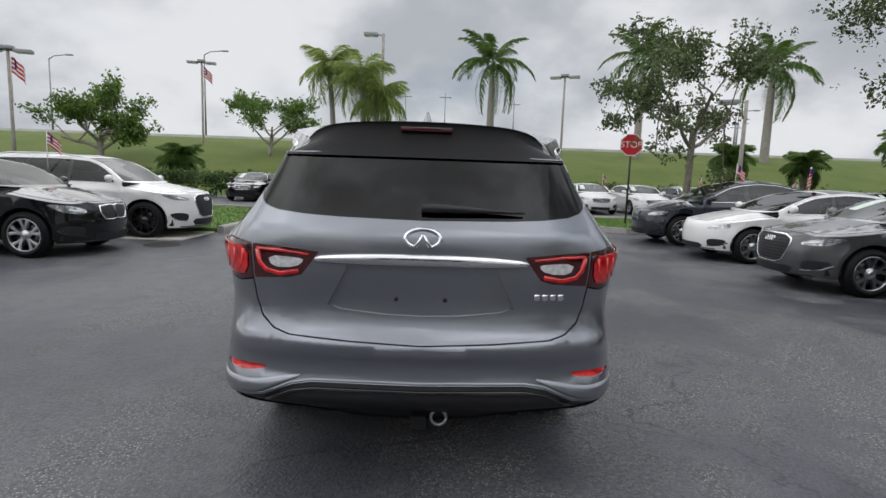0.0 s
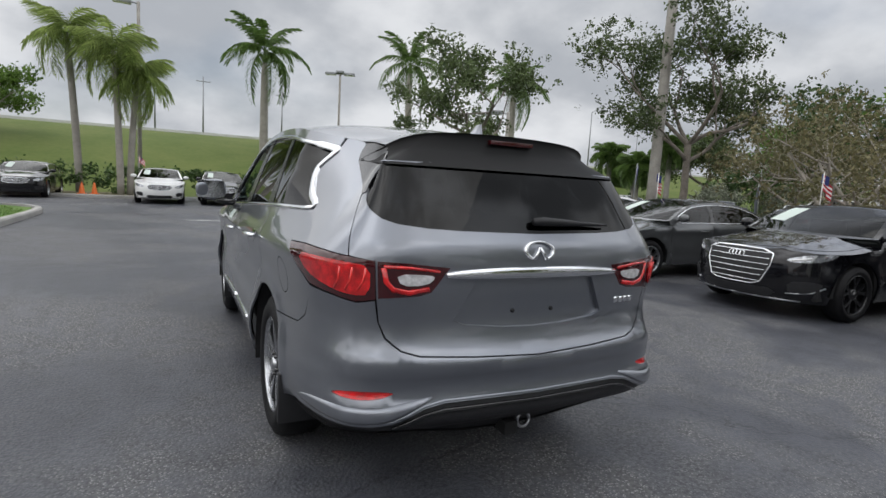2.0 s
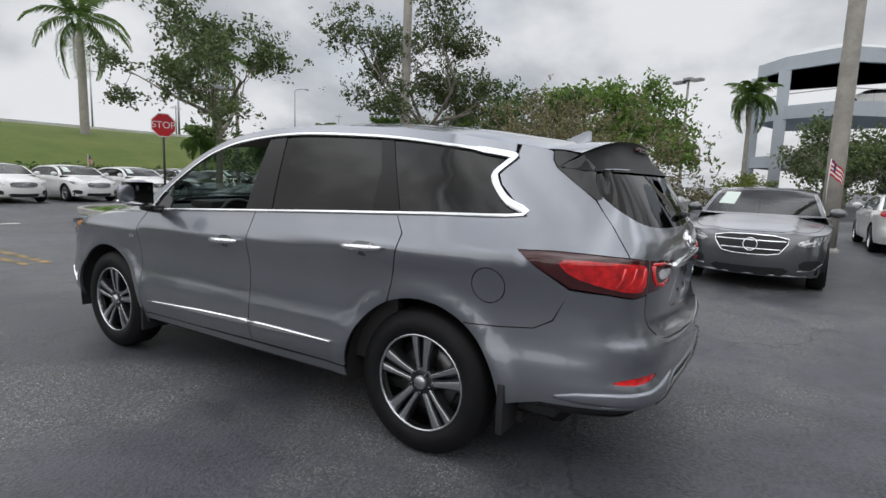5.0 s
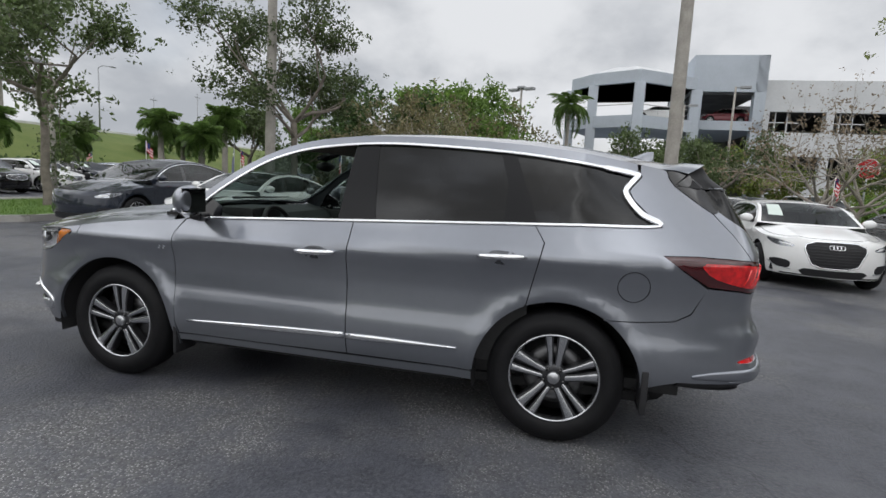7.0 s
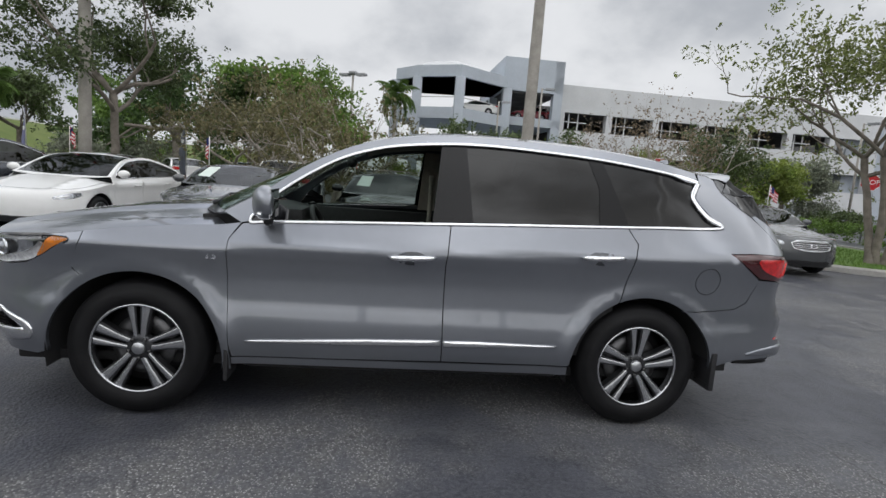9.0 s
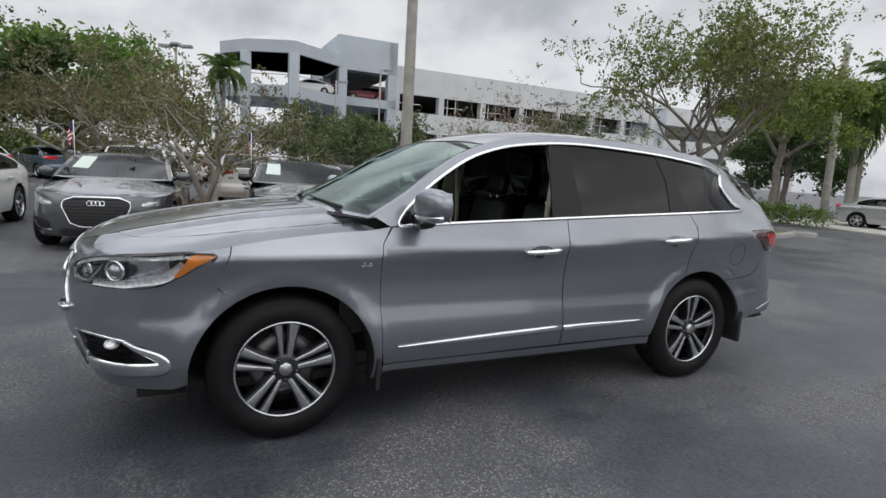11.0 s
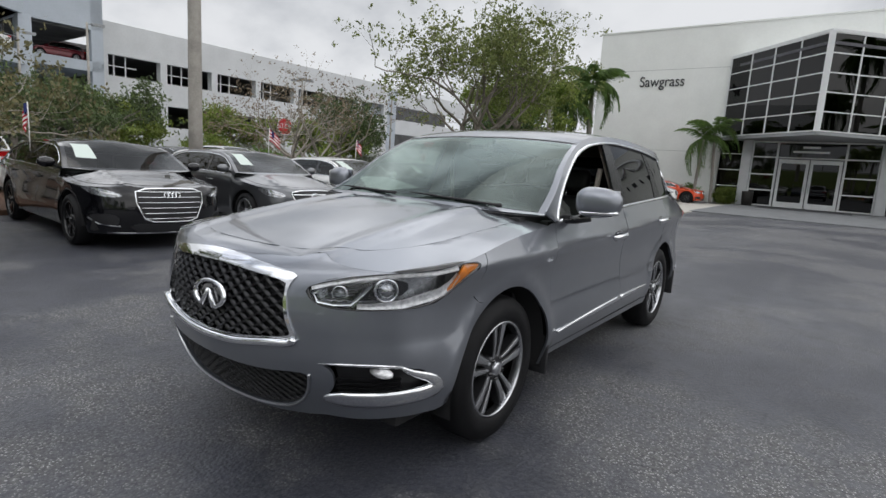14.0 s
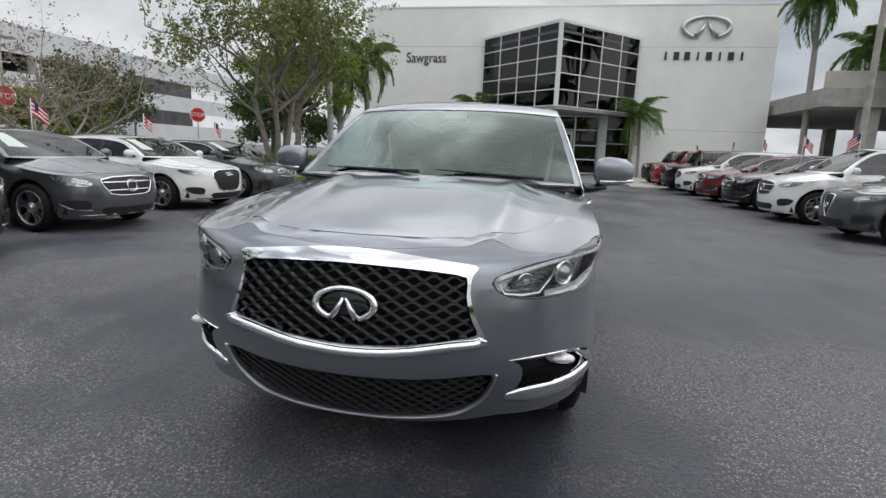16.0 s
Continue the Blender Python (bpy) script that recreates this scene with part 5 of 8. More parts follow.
    for g in (-1, 1):
        P = lambda pts: [(g * YS(y), z) for y, z in pts]
        panel("front_wing", sh, P(region(yb_f - g4, y0 - 0.02)), paint_mat, car, (), ST, lip=0)
        panel("front_door", sh, P(region(y0 - 0.025, B + g4)), paint_mat, car, (), ST, lip=0.001)
        panel("rear_door", sh, P(region(B - g4, drp + g4)), paint_mat, car, (), ST, lip=0.001)
        panel("rear_quarter", sh, P(region(drp - g4, yb_r + g4)), paint_mat, car, (), ST, lip=0.001)
        fr_out = [(y, float(sh.rail(y))) for y in np.linspace(y0, y3, 22)] + [(y, float(sh.belt(y)) + 0.001) for y in np.linspace(y3, y0, 12)]
        wy = np.linspace(y0 - 0.22, y3 + (0.30 if kind == "sedan" else 0.42 if kind == "fast" else 0.32), 18)
        win = [(y, max(float(sh.rail(y)) - 0.045, float(sh.belt(y)) + 0.03)) for y in wy] + [(y, float(sh.belt(y)) + 0.02) for y in wy[::-1]]
        panel("roof_pillar", sh, P(fr_out), paint_mat, car, [P(win)], 0.08, lip=0)
        for k, (ya, yz) in enumerate(((wy[0], B + 0.03), (B - 0.06, wy[-1]))):
            ys_ = np.linspace(ya, yz, 10)
            pane = [(y, max(float(sh.rail(y)) - 0.045, float(sh.belt(y)) + 0.031)) for y in ys_] + [(y, float(sh.belt(y)) + 0.02) for y in ys_[::-1]]
            panel("side_window", sh, P(pane), glass_mat, car, (), 0.12, lift=-0.006, skirt=0.003)
        panel("b_pillar", sh, P([(B + 0.03, float(sh.belt(B)) + 0.02), (B + 0.03, float(sh.rail(B)) - 0.045), (B - 0.06, float(sh.rail(B)) - 0.045), (B - 0.06, float(sh.belt(B)) + 0.02)]), GLOSS_BLACK, car, (), 0.1, lift=-0.002)
        strip("window_trim", sh, P(win), 0.014, CHROME if kind != "suv" else SATIN, car, 0.006, closed=True)
        # black skin added behind the panels, shade for their gaps
        panel("inner_shell", sh, P([(y, max(T(y) - 0.03, 0.4)) for y in np.linspace(yf - 0.45, yr + 0.35, 12)] + [(y, bottom(y, 0.26) + 0.01) for y in np.linspace(yr + 0.35, yf - 0.45, 40)]), UNDER, car, (), 0.15, lift=-0.02, skirt=0)
        for hy, dz in ((lerp(B, y0, 0.22), 0), (lerp(drp, B, 0.25), 0.02)):
            hb = sh.at(g * YS(hy), belt - 0.13 + dz)
            tube("door_handle", [hb + np.array((g * o, d, 0)) for o, d in ((0.006, 0.11), (0.032, 0.07), (0.034, -0.06), (0.006, -0.10))], 0.013, paint_mat, car, 6)
        mb = sh.at(g * YS(y0 - 0.18), belt + 0.03)
        bm = bmesh.new()
        bmesh.ops.create_icosphere(bm, subdivisions=2, radius=1, matrix=Matrix.Translation((mb[0] + g * 0.13, mb[1], mb[2] + 0.07)) @ Matrix.Diagonal((0.115, 0.062, 0.075, 1)))
        part("door_mirror", bm, paint_mat, car)
        tube("mirror_foot", [mb + np.array((-g * 0.02, 0, 0)), mb + np.array((g * 0.07, 0, 0.05))], 0.022, BLACK_PLASTIC, car, 6)
        for hy in (yF, yR):
            V, F = [], []
            for a in np.linspace(-5, 185, 14):
                for rr, x in ((r + 0.065, W / 2 - 0.04), (r + 0.065, W / 2 - 0.35), (0.08, W / 2 - 0.36)):
                    V.append((g * x, hy + rr * math.cos(radians(a)), r + rr * math.sin(radians(a))))
            link_mesh("wheel_housing", V, [(i * 3 + k, (i + 1) * 3 + k, (i + 1) * 3 + k + 1, i * 3 + k + 1) for i in range(13) for k in range(2)], UNDER, car)
            wheel(car, g * (W / 2 - 0.125), hy, r, 0.225, r * 0.69, g, spoke, rims or RIM_CUT, rims or RIM_CUT, nuts=False, seg=32)
        # lamps
        hz = nose - 0.075
        slim = 0.75 if face in ("none", "frame", "bars") else 1.0
        if face == "slots":
            hp = [(g * (FS(0.60 * kx) + 0.095 * math.cos(t)), hz - 0.06 + 0.095 * math.sin(t)) for t in np.linspace(0, 2 * math.pi, 20, endpoint=False)]
        else:
            hp = rounded([(g * FS(0.56 * kx), hz - 0.045), (g * FS(0.70 * kx), hz + 0.008), (g * FS(0.80 * kx), hz + 0.035), (g * YS(fy(1.86)), hz + 0.055), (g * YS(fy(1.98)), hz - 0.02 * slim), (g * FS(0.80 * kx), hz - 0.085 * slim), (g * FS(0.62 * kx), hz - 0.10 * slim)], times=1)
        lamp = panel("headlamp", sh, hp, mat("lamp_clear", (0.50, 0.52, 0.55), 0.14, 0.8, vary=0.6, scale=22, coat=1.0), car, (), 0.05, lift=0.003, skirt=0.02)
        strip("running_light", sh, [(g * FS(x * kx), hz - 0.072 * slim + 0.02 * k) for k, x in enumerate((0.62, 0.70, 0.78))], 0.026, LENS_WHITE, lamp, 0.007)
        panel("side_intake", sh, rounded([(g * FS(0.60 * kx), nose * 0.55), (g * FS(0.78 * kx), nose * 0.58), (g * YS(fy(2.02)), nose * 0.54), (g * FS(0.80 * kx), nose * 0.42), (g * FS(0.62 * kx), nose * 0.38)], times=1), BLACK_PLASTIC, car, (), 0.05, lift=0.009, skirt=0.02)
        strip("intake_frame", sh, [(g * FS(0.60 * kx), nose * 0.385), (g * FS(0.70 * kx), nose * 0.395), (g * FS(0.80 * kx), nose * 0.42), (g * YS(fy(2.02)), nose * 0.50)], 0.018, SATIN if face in ("bars", "star", "frame") else BLACK_PLASTIC, car, 0.010)
        tz = deck - 0.10
        suvt = kind == "suv" and not box_shape
        tp = [("x", 0.42, tz - 0.06), ("x", 0.45, tz + 0.02), ("x", 0.70, tz + 0.04), ("y", -2.30, tz + 0.045), ("y", -2.10, tz + 0.03), ("y", -2.24, tz - 0.08), ("x", 0.70, tz - 0.10)]
        tpoly = [(g * (RXs(p[1] * kx) if p[0] == "x" else sh.end - YS(fy(p[1]))), p[2]) for p in tp]
        panel("tail_lamp", sh, rounded(tpoly, times=1), RED_LENS, car, (), 0.06, lift=0.005, surf=rsurf, skirt=0.02)
    # faces
    gp = {"frame": [(0, 0.97), (0.30, 0.965), (0.43, 0.90), (0.44, 0.80), (0.33, 0.52), (0.20, 0.46), (0, 0.455)], "bars": [(0, 0.98), (0.32, 0.97), (0.44, 0.92), (0.43, 0.75), (0.34, 0.50), (0.24, 0.455), (0, 0.45)],
          "star": [(0, 0.96), (0.30, 0.95), (0.47, 0.91), (0.46, 0.82), (0.36, 0.66), (0.22, 0.63), (0, 0.625)], "wide": [(0, 0.93), (0.35, 0.925), (0.46, 0.86), (0.40, 0.72), (0.20, 0.68), (0, 0.675)],
          "kidney": [(0, 0.93), (0.10, 0.95), (0.34, 0.93), (0.36, 0.80), (0.28, 0.68), (0.12, 0.67), (0, 0.70)], "slots": [(0, 0.95), (0.42, 0.95), (0.44, 0.88), (0.42, 0.66), (0.38, 0.62), (0, 0.62)],
          "shield": [(0, 0.92), (0.16, 0.90), (0.13, 0.70), (0.05, 0.48), (0, 0.45)]}.get(face)
    if gp:
        poly = mirror_outline([(FS(x * kx) if x else 0.0, z * nose) for x, z in gp])
        gm = panel("grille", sh, poly, BLACK_PLASTIC, car, (), 0.06, lift=0.004, skirt=0.02)
        strip("grille_frame", sh, poly, 0.020, CHROME, gm, 0.014, closed=True)
        zs = np.array([p[1] for p in poly])
        if face == "slots":
            for x in np.linspace(-0.36, 0.36, 7):
                strip("grille_slot", sh, [(math.copysign(FS(abs(x) * kx), x) if x else 0.0, z) for z in np.linspace(0.67 * nose, 0.90 * nose, 4)], 0.035, paint_mat, gm, 0.012)
        else:
            nb = {"frame": 9, "bars": 6, "star": 2, "wide": 5, "kidney": 0, "shield": 5}[face]
            for k in range(nb):
                z = lerp(zs.min(), zs.max(), (k + 0.7) / (nb + 0.4))
                xs_ = np.linspace(-0.5, 0.5, 61)
                ok = inside(np.stack([xs_, np.full(61, z)], -1), np.array(poly))
                run = [(a, z) for a, q in zip(xs_, ok) if q]
                if len(run) > 5:
                    strip("grille_bar", sh, run[1:-1], 0.012 if face != "star" else 0.022, CHROME if face in ("bars", "star", "wide") else BLACK_PLASTIC, gm, 0.012)
            if face == "kidney":
                strip("grille_post", sh, [(0, zs.min() + 0.02), (0, zs.max() - 0.02)], 0.07, paint_mat, gm, 0.016)
            ez = lerp(zs.min(), zs.max(), 0.80 if face in ("frame", "bars") else 0.5)
            ew, eh = {"frame": (0.12, 0.040), "bars": (0.12, 0.04), "star": (0.085, 0.085), "wide": (0.07, 0.035)}.get(face, (0.04, 0.04))
            if face in ("frame", "bars"):
                for q in (-1.5, -0.5, 0.5, 1.5):
                    strip("emblem", sh, [(0.050 * q + 0.032 * math.cos(t), ez + 0.032 * math.sin(t)) for t in np.linspace(0, 2 * math.pi, 16, endpoint=False)], 0.011, CHROME, gm, 0.020, closed=True)
            elif face != "kidney":
                strip("emblem", sh, [(ew * math.cos(t), ez + eh * math.sin(t)) for t in np.linspace(0, 2 * math.pi, 24, endpoint=False)], 0.016, CHROME, gm, 0.020, closed=True)
    lowp = mirror_outline([(FS(x * kx) if x else 0.0, z * nose) for x, z in ((0, 0.42), (0.42, 0.43), (0.50, 0.38), (0.42, 0.29), (0, 0.28))])
    panel("lower_grille", sh, lowp, BLACK_PLASTIC, car, (), 0.06, lift=0.010, skirt=0.02)
    chin = [(FS(x * kx) if x else 0.0, low + 0.02) for x in (0.74, 0.55, 0.3, 0.0)]
    strip("chin_strip", sh, [(-a, z) for a, z in chin[:-1]] + chin[::-1], 0.022, SATIN if face in ("bars", "star") else BLACK_PLASTIC, car, 0.012)
    # bonnet, boot lid, roof, panes
    rim = [tuple(sh.at(s, z)[:2]) for s, z in ((s, float(sh.rim(s, sh.hood))) for s in np.linspace(0, YS(y0 + 0.02), 30))]
    hs = lambda v, lift=0.0: np.stack([v[:, 0], v[:, 1], sh.hood(v[:, 0], v[:, 1]) + lift], -1)
    hood_h = [(0.0, rim[0][1])] + rim[1:] + [(rim[-1][0] * 0.6, y0 + 0.13), (0, y0 + 0.19)]
    panel("bonnet", sh, mirror_outline(hood_h), paint_mat, car, (), ST, surf=hs, skirt=0.004, lip=0)
    line = [(x * 0.90, y - 0.07) for x, y in rim if y < yf + 0.05 and y > y0 + 0.10]
    seam = [(-x, y) for x, y in line[::-1] if x > 0.02] + line
    strip("bonnet_seam", sh, seam, 0.007, UNDER, car, 0.0025, surf=hs, skirt=0.002)
    if kind != "suv":
        rimd = [tuple(sh.at(s, z)[:2]) for s, z in ((s, float(sh.rim(s, sh.deck))) for s in np.linspace(sh.end, YS(y3 + 0.02), 18))]
        ds = lambda v, lift=0.0: np.stack([v[:, 0], v[:, 1], sh.deck(v[:, 0], v[:, 1]) + lift], -1)
        panel("boot_lid", sh, mirror_outline([(0.0, rimd[0][1])] + rimd[1:] + [(0.3, y3 + 0.05), (0, y3 + 0.05)]), paint_mat, car, (), ST, surf=ds, skirt=0.004, lip=0)
    uu = np.linspace(-1, 1, 13)
    ry = np.linspace(y1, y2, 10)
    RV = np.array([sh.roof(uu, np.full(uu.shape, y)) for y in ry]).reshape(-1, 3)
    link_mesh("roof", RV, [(i * 13 + j, (i + 1) * 13 + j, (i + 1) * 13 + j + 1, i * 13 + j + 1) for i in range(9) for j in range(12)], hat or paint_mat, car)

    def screen(ya, yz, bulge):
        def f(v, lift=0.0):
            u, w = v[:, 0], v[:, 1]
            ye = ya + (yz - ya) * w
            e = sh.at(np.interp(-ye, -sh.cy, sh.s), sh.rail(ye))
            base = (cowl + 0.0 if bulge > 0 else deck + 0.0) + 0.012
            zc = base + (float(sh.rail(yz) + sh.crown(yz)) - base) * w + 0.03 * w * (1 - w)
            yc = (ya + bulge) + (yz - ya - bulge) * w
            k = np.abs(u) ** 2.3
            return np.stack([u * e[:, 0], yc + (e[:, 1] - yc) * k, zc + (e[:, 2] - zc) * k], -1) + np.array((0, 0.5 * np.sign(bulge), 0.8)) * lift
        return f
    for nm, sf in (("windscreen", screen(y0, y1, 0.17)), ("rear_window", screen(y3, y2, -0.12 if kind != "suv" else -0.05))):
        inner = [(-0.93, 0.03), (0.93, 0.03), (0.93, 0.95), (-0.93, 0.95)]
        panel(nm, sh, inner, glass_mat, car, (), 0.12, surf=sf, skirt=0.003)
        panel("screen_surround", sh, [(-1, -0.06), (1, -0.06), (1, 1), (-1, 1)], paint_mat, car, [inner], 0.10, lift=-0.003, surf=sf, skirt=0)
        if nm == "windscreen" and sticker:
            panel("window_sticker", sh, [(0.50, 0.30), (0.80, 0.30), (0.80, 0.82), (0.50, 0.82)], PAPER, car, (), 0.1, surf=sf, lift=0.002, skirt=0)
    box("cabin_floor", (-W / 2 + 0.12, yr + 0.4, 0.26), (W / 2 - 0.12, yf - 0.35, 0.42), UNDER, car, 0.02)
    box("dashboard", (-W / 2 + 0.2, y0 - 0.30, 0.5), (W / 2 - 0.2, y0 + 0.05, belt - 0.02), TRIM_INT, car, 0.05)
    for g in (-1, 1):
        for ys_ in (y1 - 0.25, y1 - 1.1):
            box("seat", (g * 0.36 - 0.23, ys_ - 0.12, 0.42), (g * 0.36 + 0.23, ys_ + 0.06, belt + 0.22), LEATHER, car, 0.05)
        if rails:
            tube("roof_rail", [sh.roof(np.array([g * 0.93]), np.array([y]), 0.045 if 0 < k < 4 else 0.0)[0] for k, y in enumerate(np.linspace(y1 - 0.05, y2 + 0.05, 5))], 0.016, SATIN, car, 6)
    if box_shape:
        V, F = lathe([(-0.11, 0.16), (-0.11, 0.37), (-0.08, 0.395), (0.08, 0.395), (0.11, 0.37), (0.11, 0.2)], 28)
        o = link_mesh("spare_wheel", V, F, RUBBER, car)
        o.matrix_basis = pose(0, yr - 0.12, 0.95, 0, 0, 90)
    return car


WHITE_PAINT = paint("paint_white", (0.80, 0.80, 0.79), 0.0, 0.30)
BLACK_PAINT = paint("paint_black", (0.005, 0.005, 0.007), 0.4, 0.16)
DARK_PAINT = paint("paint_dark_grey", (0.055, 0.058, 0.064), 0.5, 0.25)
MID_PAINT = paint("paint_mid_grey", (0.10, 0.105, 0.11), 0.5, 0.25)
STEEL_PAINT = paint("paint_steel_grey", (0.13, 0.135, 0.145), 0.75, 0.28)
BLUE_PAINT = paint("paint_slate_blue", (0.10, 0.13, 0.18), 0.4, 0.25)
NAVY_PAINT = paint("paint_midnight", (0.022, 0.028, 0.042), 0.4, 0.22)
SILVER_PAINT = paint("paint_silver", (0.48, 0.49, 0.50), 0.6, 0.28)
RED_PAINT = paint("paint_red", (0.32, 0.015, 0.018), 0.1, 0.25)
ORANGE_PAINT = paint("paint_orange", (0.62, 0.07, 0.02), 0.1, 0.25)
WINE_PAINT = paint("paint_wine", (0.14, 0.012, 0.02), 0.3, 0.25)
ROW = "cars parked in the lot"
FLAG_RED = mat("flag_red", (0.50, 0.03, 0.05), 0.8)
FLAG_WHITE = mat("flag_white", (0.78, 0.76, 0.74), 0.8)
FLAG_BLUE = mat("flag_blue", (0.03, 0.04, 0.16), 0.8)


def window_flag(m):
    """A small striped flag on a stick that clips to a car window."""
    fl = thing("window_flag", "small striped flag on a white stick clipped to a car", "flag", m @ Matrix.Scale(1.25, 4), "window flags")
    tube("stick", [(0, 0, -0.08), (0.0, 0.0, 0.25), (0.01, 0, 0.52)], 0.007, FLAG_WHITE, fl, 6)
    n = 13
    for k in range(7):
        V, F = [], []
        for i in range(n):
            x = 0.012 + 0.30 * i / (n - 1)
            sag = -0.16 * (i / (n - 1)) ** 1.3
            y = 0.028 * math.sin(i * 0.9) * i / n
            z0 = 0.50 - 0.028 * k + sag
            V += [(x * 0.62, y, z0), (x * 0.62, y, z0 - 0.028), (x * 0.62, y + 0.003, z0), (x * 0.62, y + 0.003, z0 - 0.028)]
        for i in range(n - 1):
            a, b = i * 4, i * 4 + 4
            F += [(a, b, b + 1, a + 1), (a + 2, a + 3, b + 3, b + 2)]
        link_mesh("stripe", V, F, FLAG_RED if k % 2 == 0 else FLAG_WHITE, fl)
    V, F = [], []
    for i in range(6):
        x = 0.012 + 0.125 * i / 5
        sag = -0.16 * ((x - 0.012) / 0.30) ** 1.3
        V += [(x * 0.62, -0.004 + 0.028 * math.sin(i), 0.505 + sag), (x * 0.62, -0.004 + 0.028 * math.sin(i), 0.39 + sag), (x * 0.62, 0.010 + 0.028 * math.sin(i), 0.505 + sag), (x * 0.62, 0.010 + 0.028 * math.sin(i), 0.39 + sag)]
    for i in range(5):
        a, b = i * 4, i * 4 + 4
        F += [(a, b, b + 1, a + 1), (a + 2, a + 3, b + 3, b + 2)]
    link_mesh("canton", V, F, FLAG_BLUE, fl)
    return fl


def place(car, x, y, rz, flag=None):
    """Stand a car with its nose at (x, y), turned by rz, with a window flag at flag (across, along, height) if it has one."""
    nose_y = max((o.matrix_basis @ Vector(c))[1] for o in car.children if o.name.startswith("front_bumper") for c in o.bound_box)
    m = pose(x, y, 0, 0, 0, rz) @ pose(0, -nose_y, 0)
    car.matrix_basis = m
    if flag:
        window_flag(m @ pose(*flag, 0, 0, random.uniform(0, 360)))
    return car


place(parked("sedan", "dark grey saloon with a black single-frame grille, parked in a row", MID_PAINT, 4.46, 1.80, 1.42, 2.64, 0.88, 0.96, 0.99, 0.80, 1.06, "sedan", "frame", group=ROW, rims=SATIN), 5.05, 3.1, 86, (0.82, -0.35, 1.25))
place(parked("limousine", "long glossy black saloon with a chrome barred grille and black wheels", BLACK_PAINT, 5.15, 1.95, 1.47, 3.0, 0.93, 0.99, 1.02, 0.86, 1.08, "sedan", "bars", group=ROW, rims=GLOSS_BLACK, r=0.35), 5.1, 0.1, 87, (0.86, -0.55, 1.3))
place(parked("sedan", "dark silver-grey saloon with a two-bar chrome grille", STEEL_PAINT, 4.92, 1.85, 1.46, 2.94, 0.86, 0.98, 1.01, 0.82, 1.06, "sedan", "star", group=ROW, rims=SATIN, r=0.34, spoke="twin"), 5.4, -2.65, 87, (-0.83, -0.5, 1.3))
place(parked("sedan", "white saloon with a wide grey barred grille", WHITE_PAINT, 4.73, 1.84, 1.43, 2.82, 0.88, 0.96, 0.99, 0.82, 1.06, "sedan", "frame", group=ROW, rims=SATIN), 5.65, -5.55, 87, (-0.82, -0.5, 1.25))
place(parked("sedan", "grey four-door coupe with a low sloping roof", MID_PAINT, 4.63, 1.78, 1.43, 2.70, 0.92, 0.97, 0.98, 0.80, 1.04, "fast", "wide", group=ROW, rims=SATIN), 5.85, -8.5, 87, (-0.80, -0.5, 1.25))
place(parked("electric_saloon", "white electric saloon with a smooth closed nose and glass roof", WHITE_PAINT, 4.69, 1.85, 1.44, 2.87, 0.84, 0.95, 0.96, 0.76, 1.07, "fast", "none", group=ROW, rims=SATIN, rake=1.0, sticker=False, hat=GLOSS_BLACK), 5.25, 6.0, 86, (0.82, -0.5, 1.25))
place(parked("electric_suv", "dark blue-grey electric crossover with a smooth closed nose", NAVY_PAINT, 4.75, 1.92, 1.62, 2.89, 0.86, 1.05, 1.06, 0.84, 1.14, "fast", "none", group=ROW, r=0.36, rake=1.05, sticker=False, hat=GLOSS_BLACK), 5.2, 8.75, 86, (0.84, -0.5, 1.4))
place(parked("compact_suv", "black compact crossover with a twin kidney grille", BLACK_PAINT, 4.36, 1.82, 1.53, 2.67, 0.85, 1.03, 1.05, 0.84, 1.08, "suv", "kidney", group=ROW, r=0.35, rims=SATIN, sticker=False), -5.1, 4.25, -90)
place(parked("suv", "white crossover with roof rails and black wheels", WHITE_PAINT, 4.66, 1.89, 1.66, 2.82, 0.87, 1.08, 1.10, 0.92, 1.12, "suv", "frame", group=ROW, r=0.37, rims=GLOSS_BLACK, rails=True, sticker=False), -4.75, 7.0, -90, (0.84, -0.45, 1.4))

# row along the hedge
base = parked("sedan", "white saloon with a wide black grille, parked along the hedge", WHITE_PAINT, 4.80, 1.82, 1.45, 2.85, 0.87, 0.97, 1.0, 0.82, 1.07, "sedan", "wide", group="cars along the hedge", rims=SATIN)
place(base, -1.87, 19.6, 180, (0.83, -0.4, 1.25))
dark = parked("sedan", "black saloon with a wide chrome-edged grille, parked along the hedge", BLACK_PAINT, 4.80, 1.82, 1.45, 2.85, 0.87, 0.97, 1.0, 0.82, 1.07, "sedan", "wide", group="cars along the hedge", rims=SATIN)
place(dark, 0.55, 19.7, 180)
blue = parked("sedan", "slate blue saloon, parked along the hedge", BLUE_PAINT, 4.80, 1.82, 1.45, 2.85, 0.87, 0.97, 1.0, 0.82, 1.07, "sedan", "wide", group="cars along the hedge", rims=SATIN)
place(blue, 2.95, 19.7, 180, (-0.83, -0.4, 1.25))
for k, (src, x) in enumerate(((base, 5.4), (base, 7.9), (base, 10.4), (dark, 12.9), (base, 15.4), (dark, 17.9), (blue, 20.4), (dark, 22.9), (base, 25.4))):
    copy_thing(src, pose(x, 19.75 - 2.27, 0, 0, 0, 180) @ pose(0, -4.55, 0))
    if k % 2:
        window_flag(pose(x + 0.8, 22.3, 1.25, 0, 0, 30 * k))
copy_thing(dark, pose(-8.97, 21.2, 0, 0, 0, 180) @ pose(0, -2.27, 0))
copy_thing(dark, pose(-6.75, 21.2, 0, 0, 0, 180) @ pose(0, -2.27, 0))
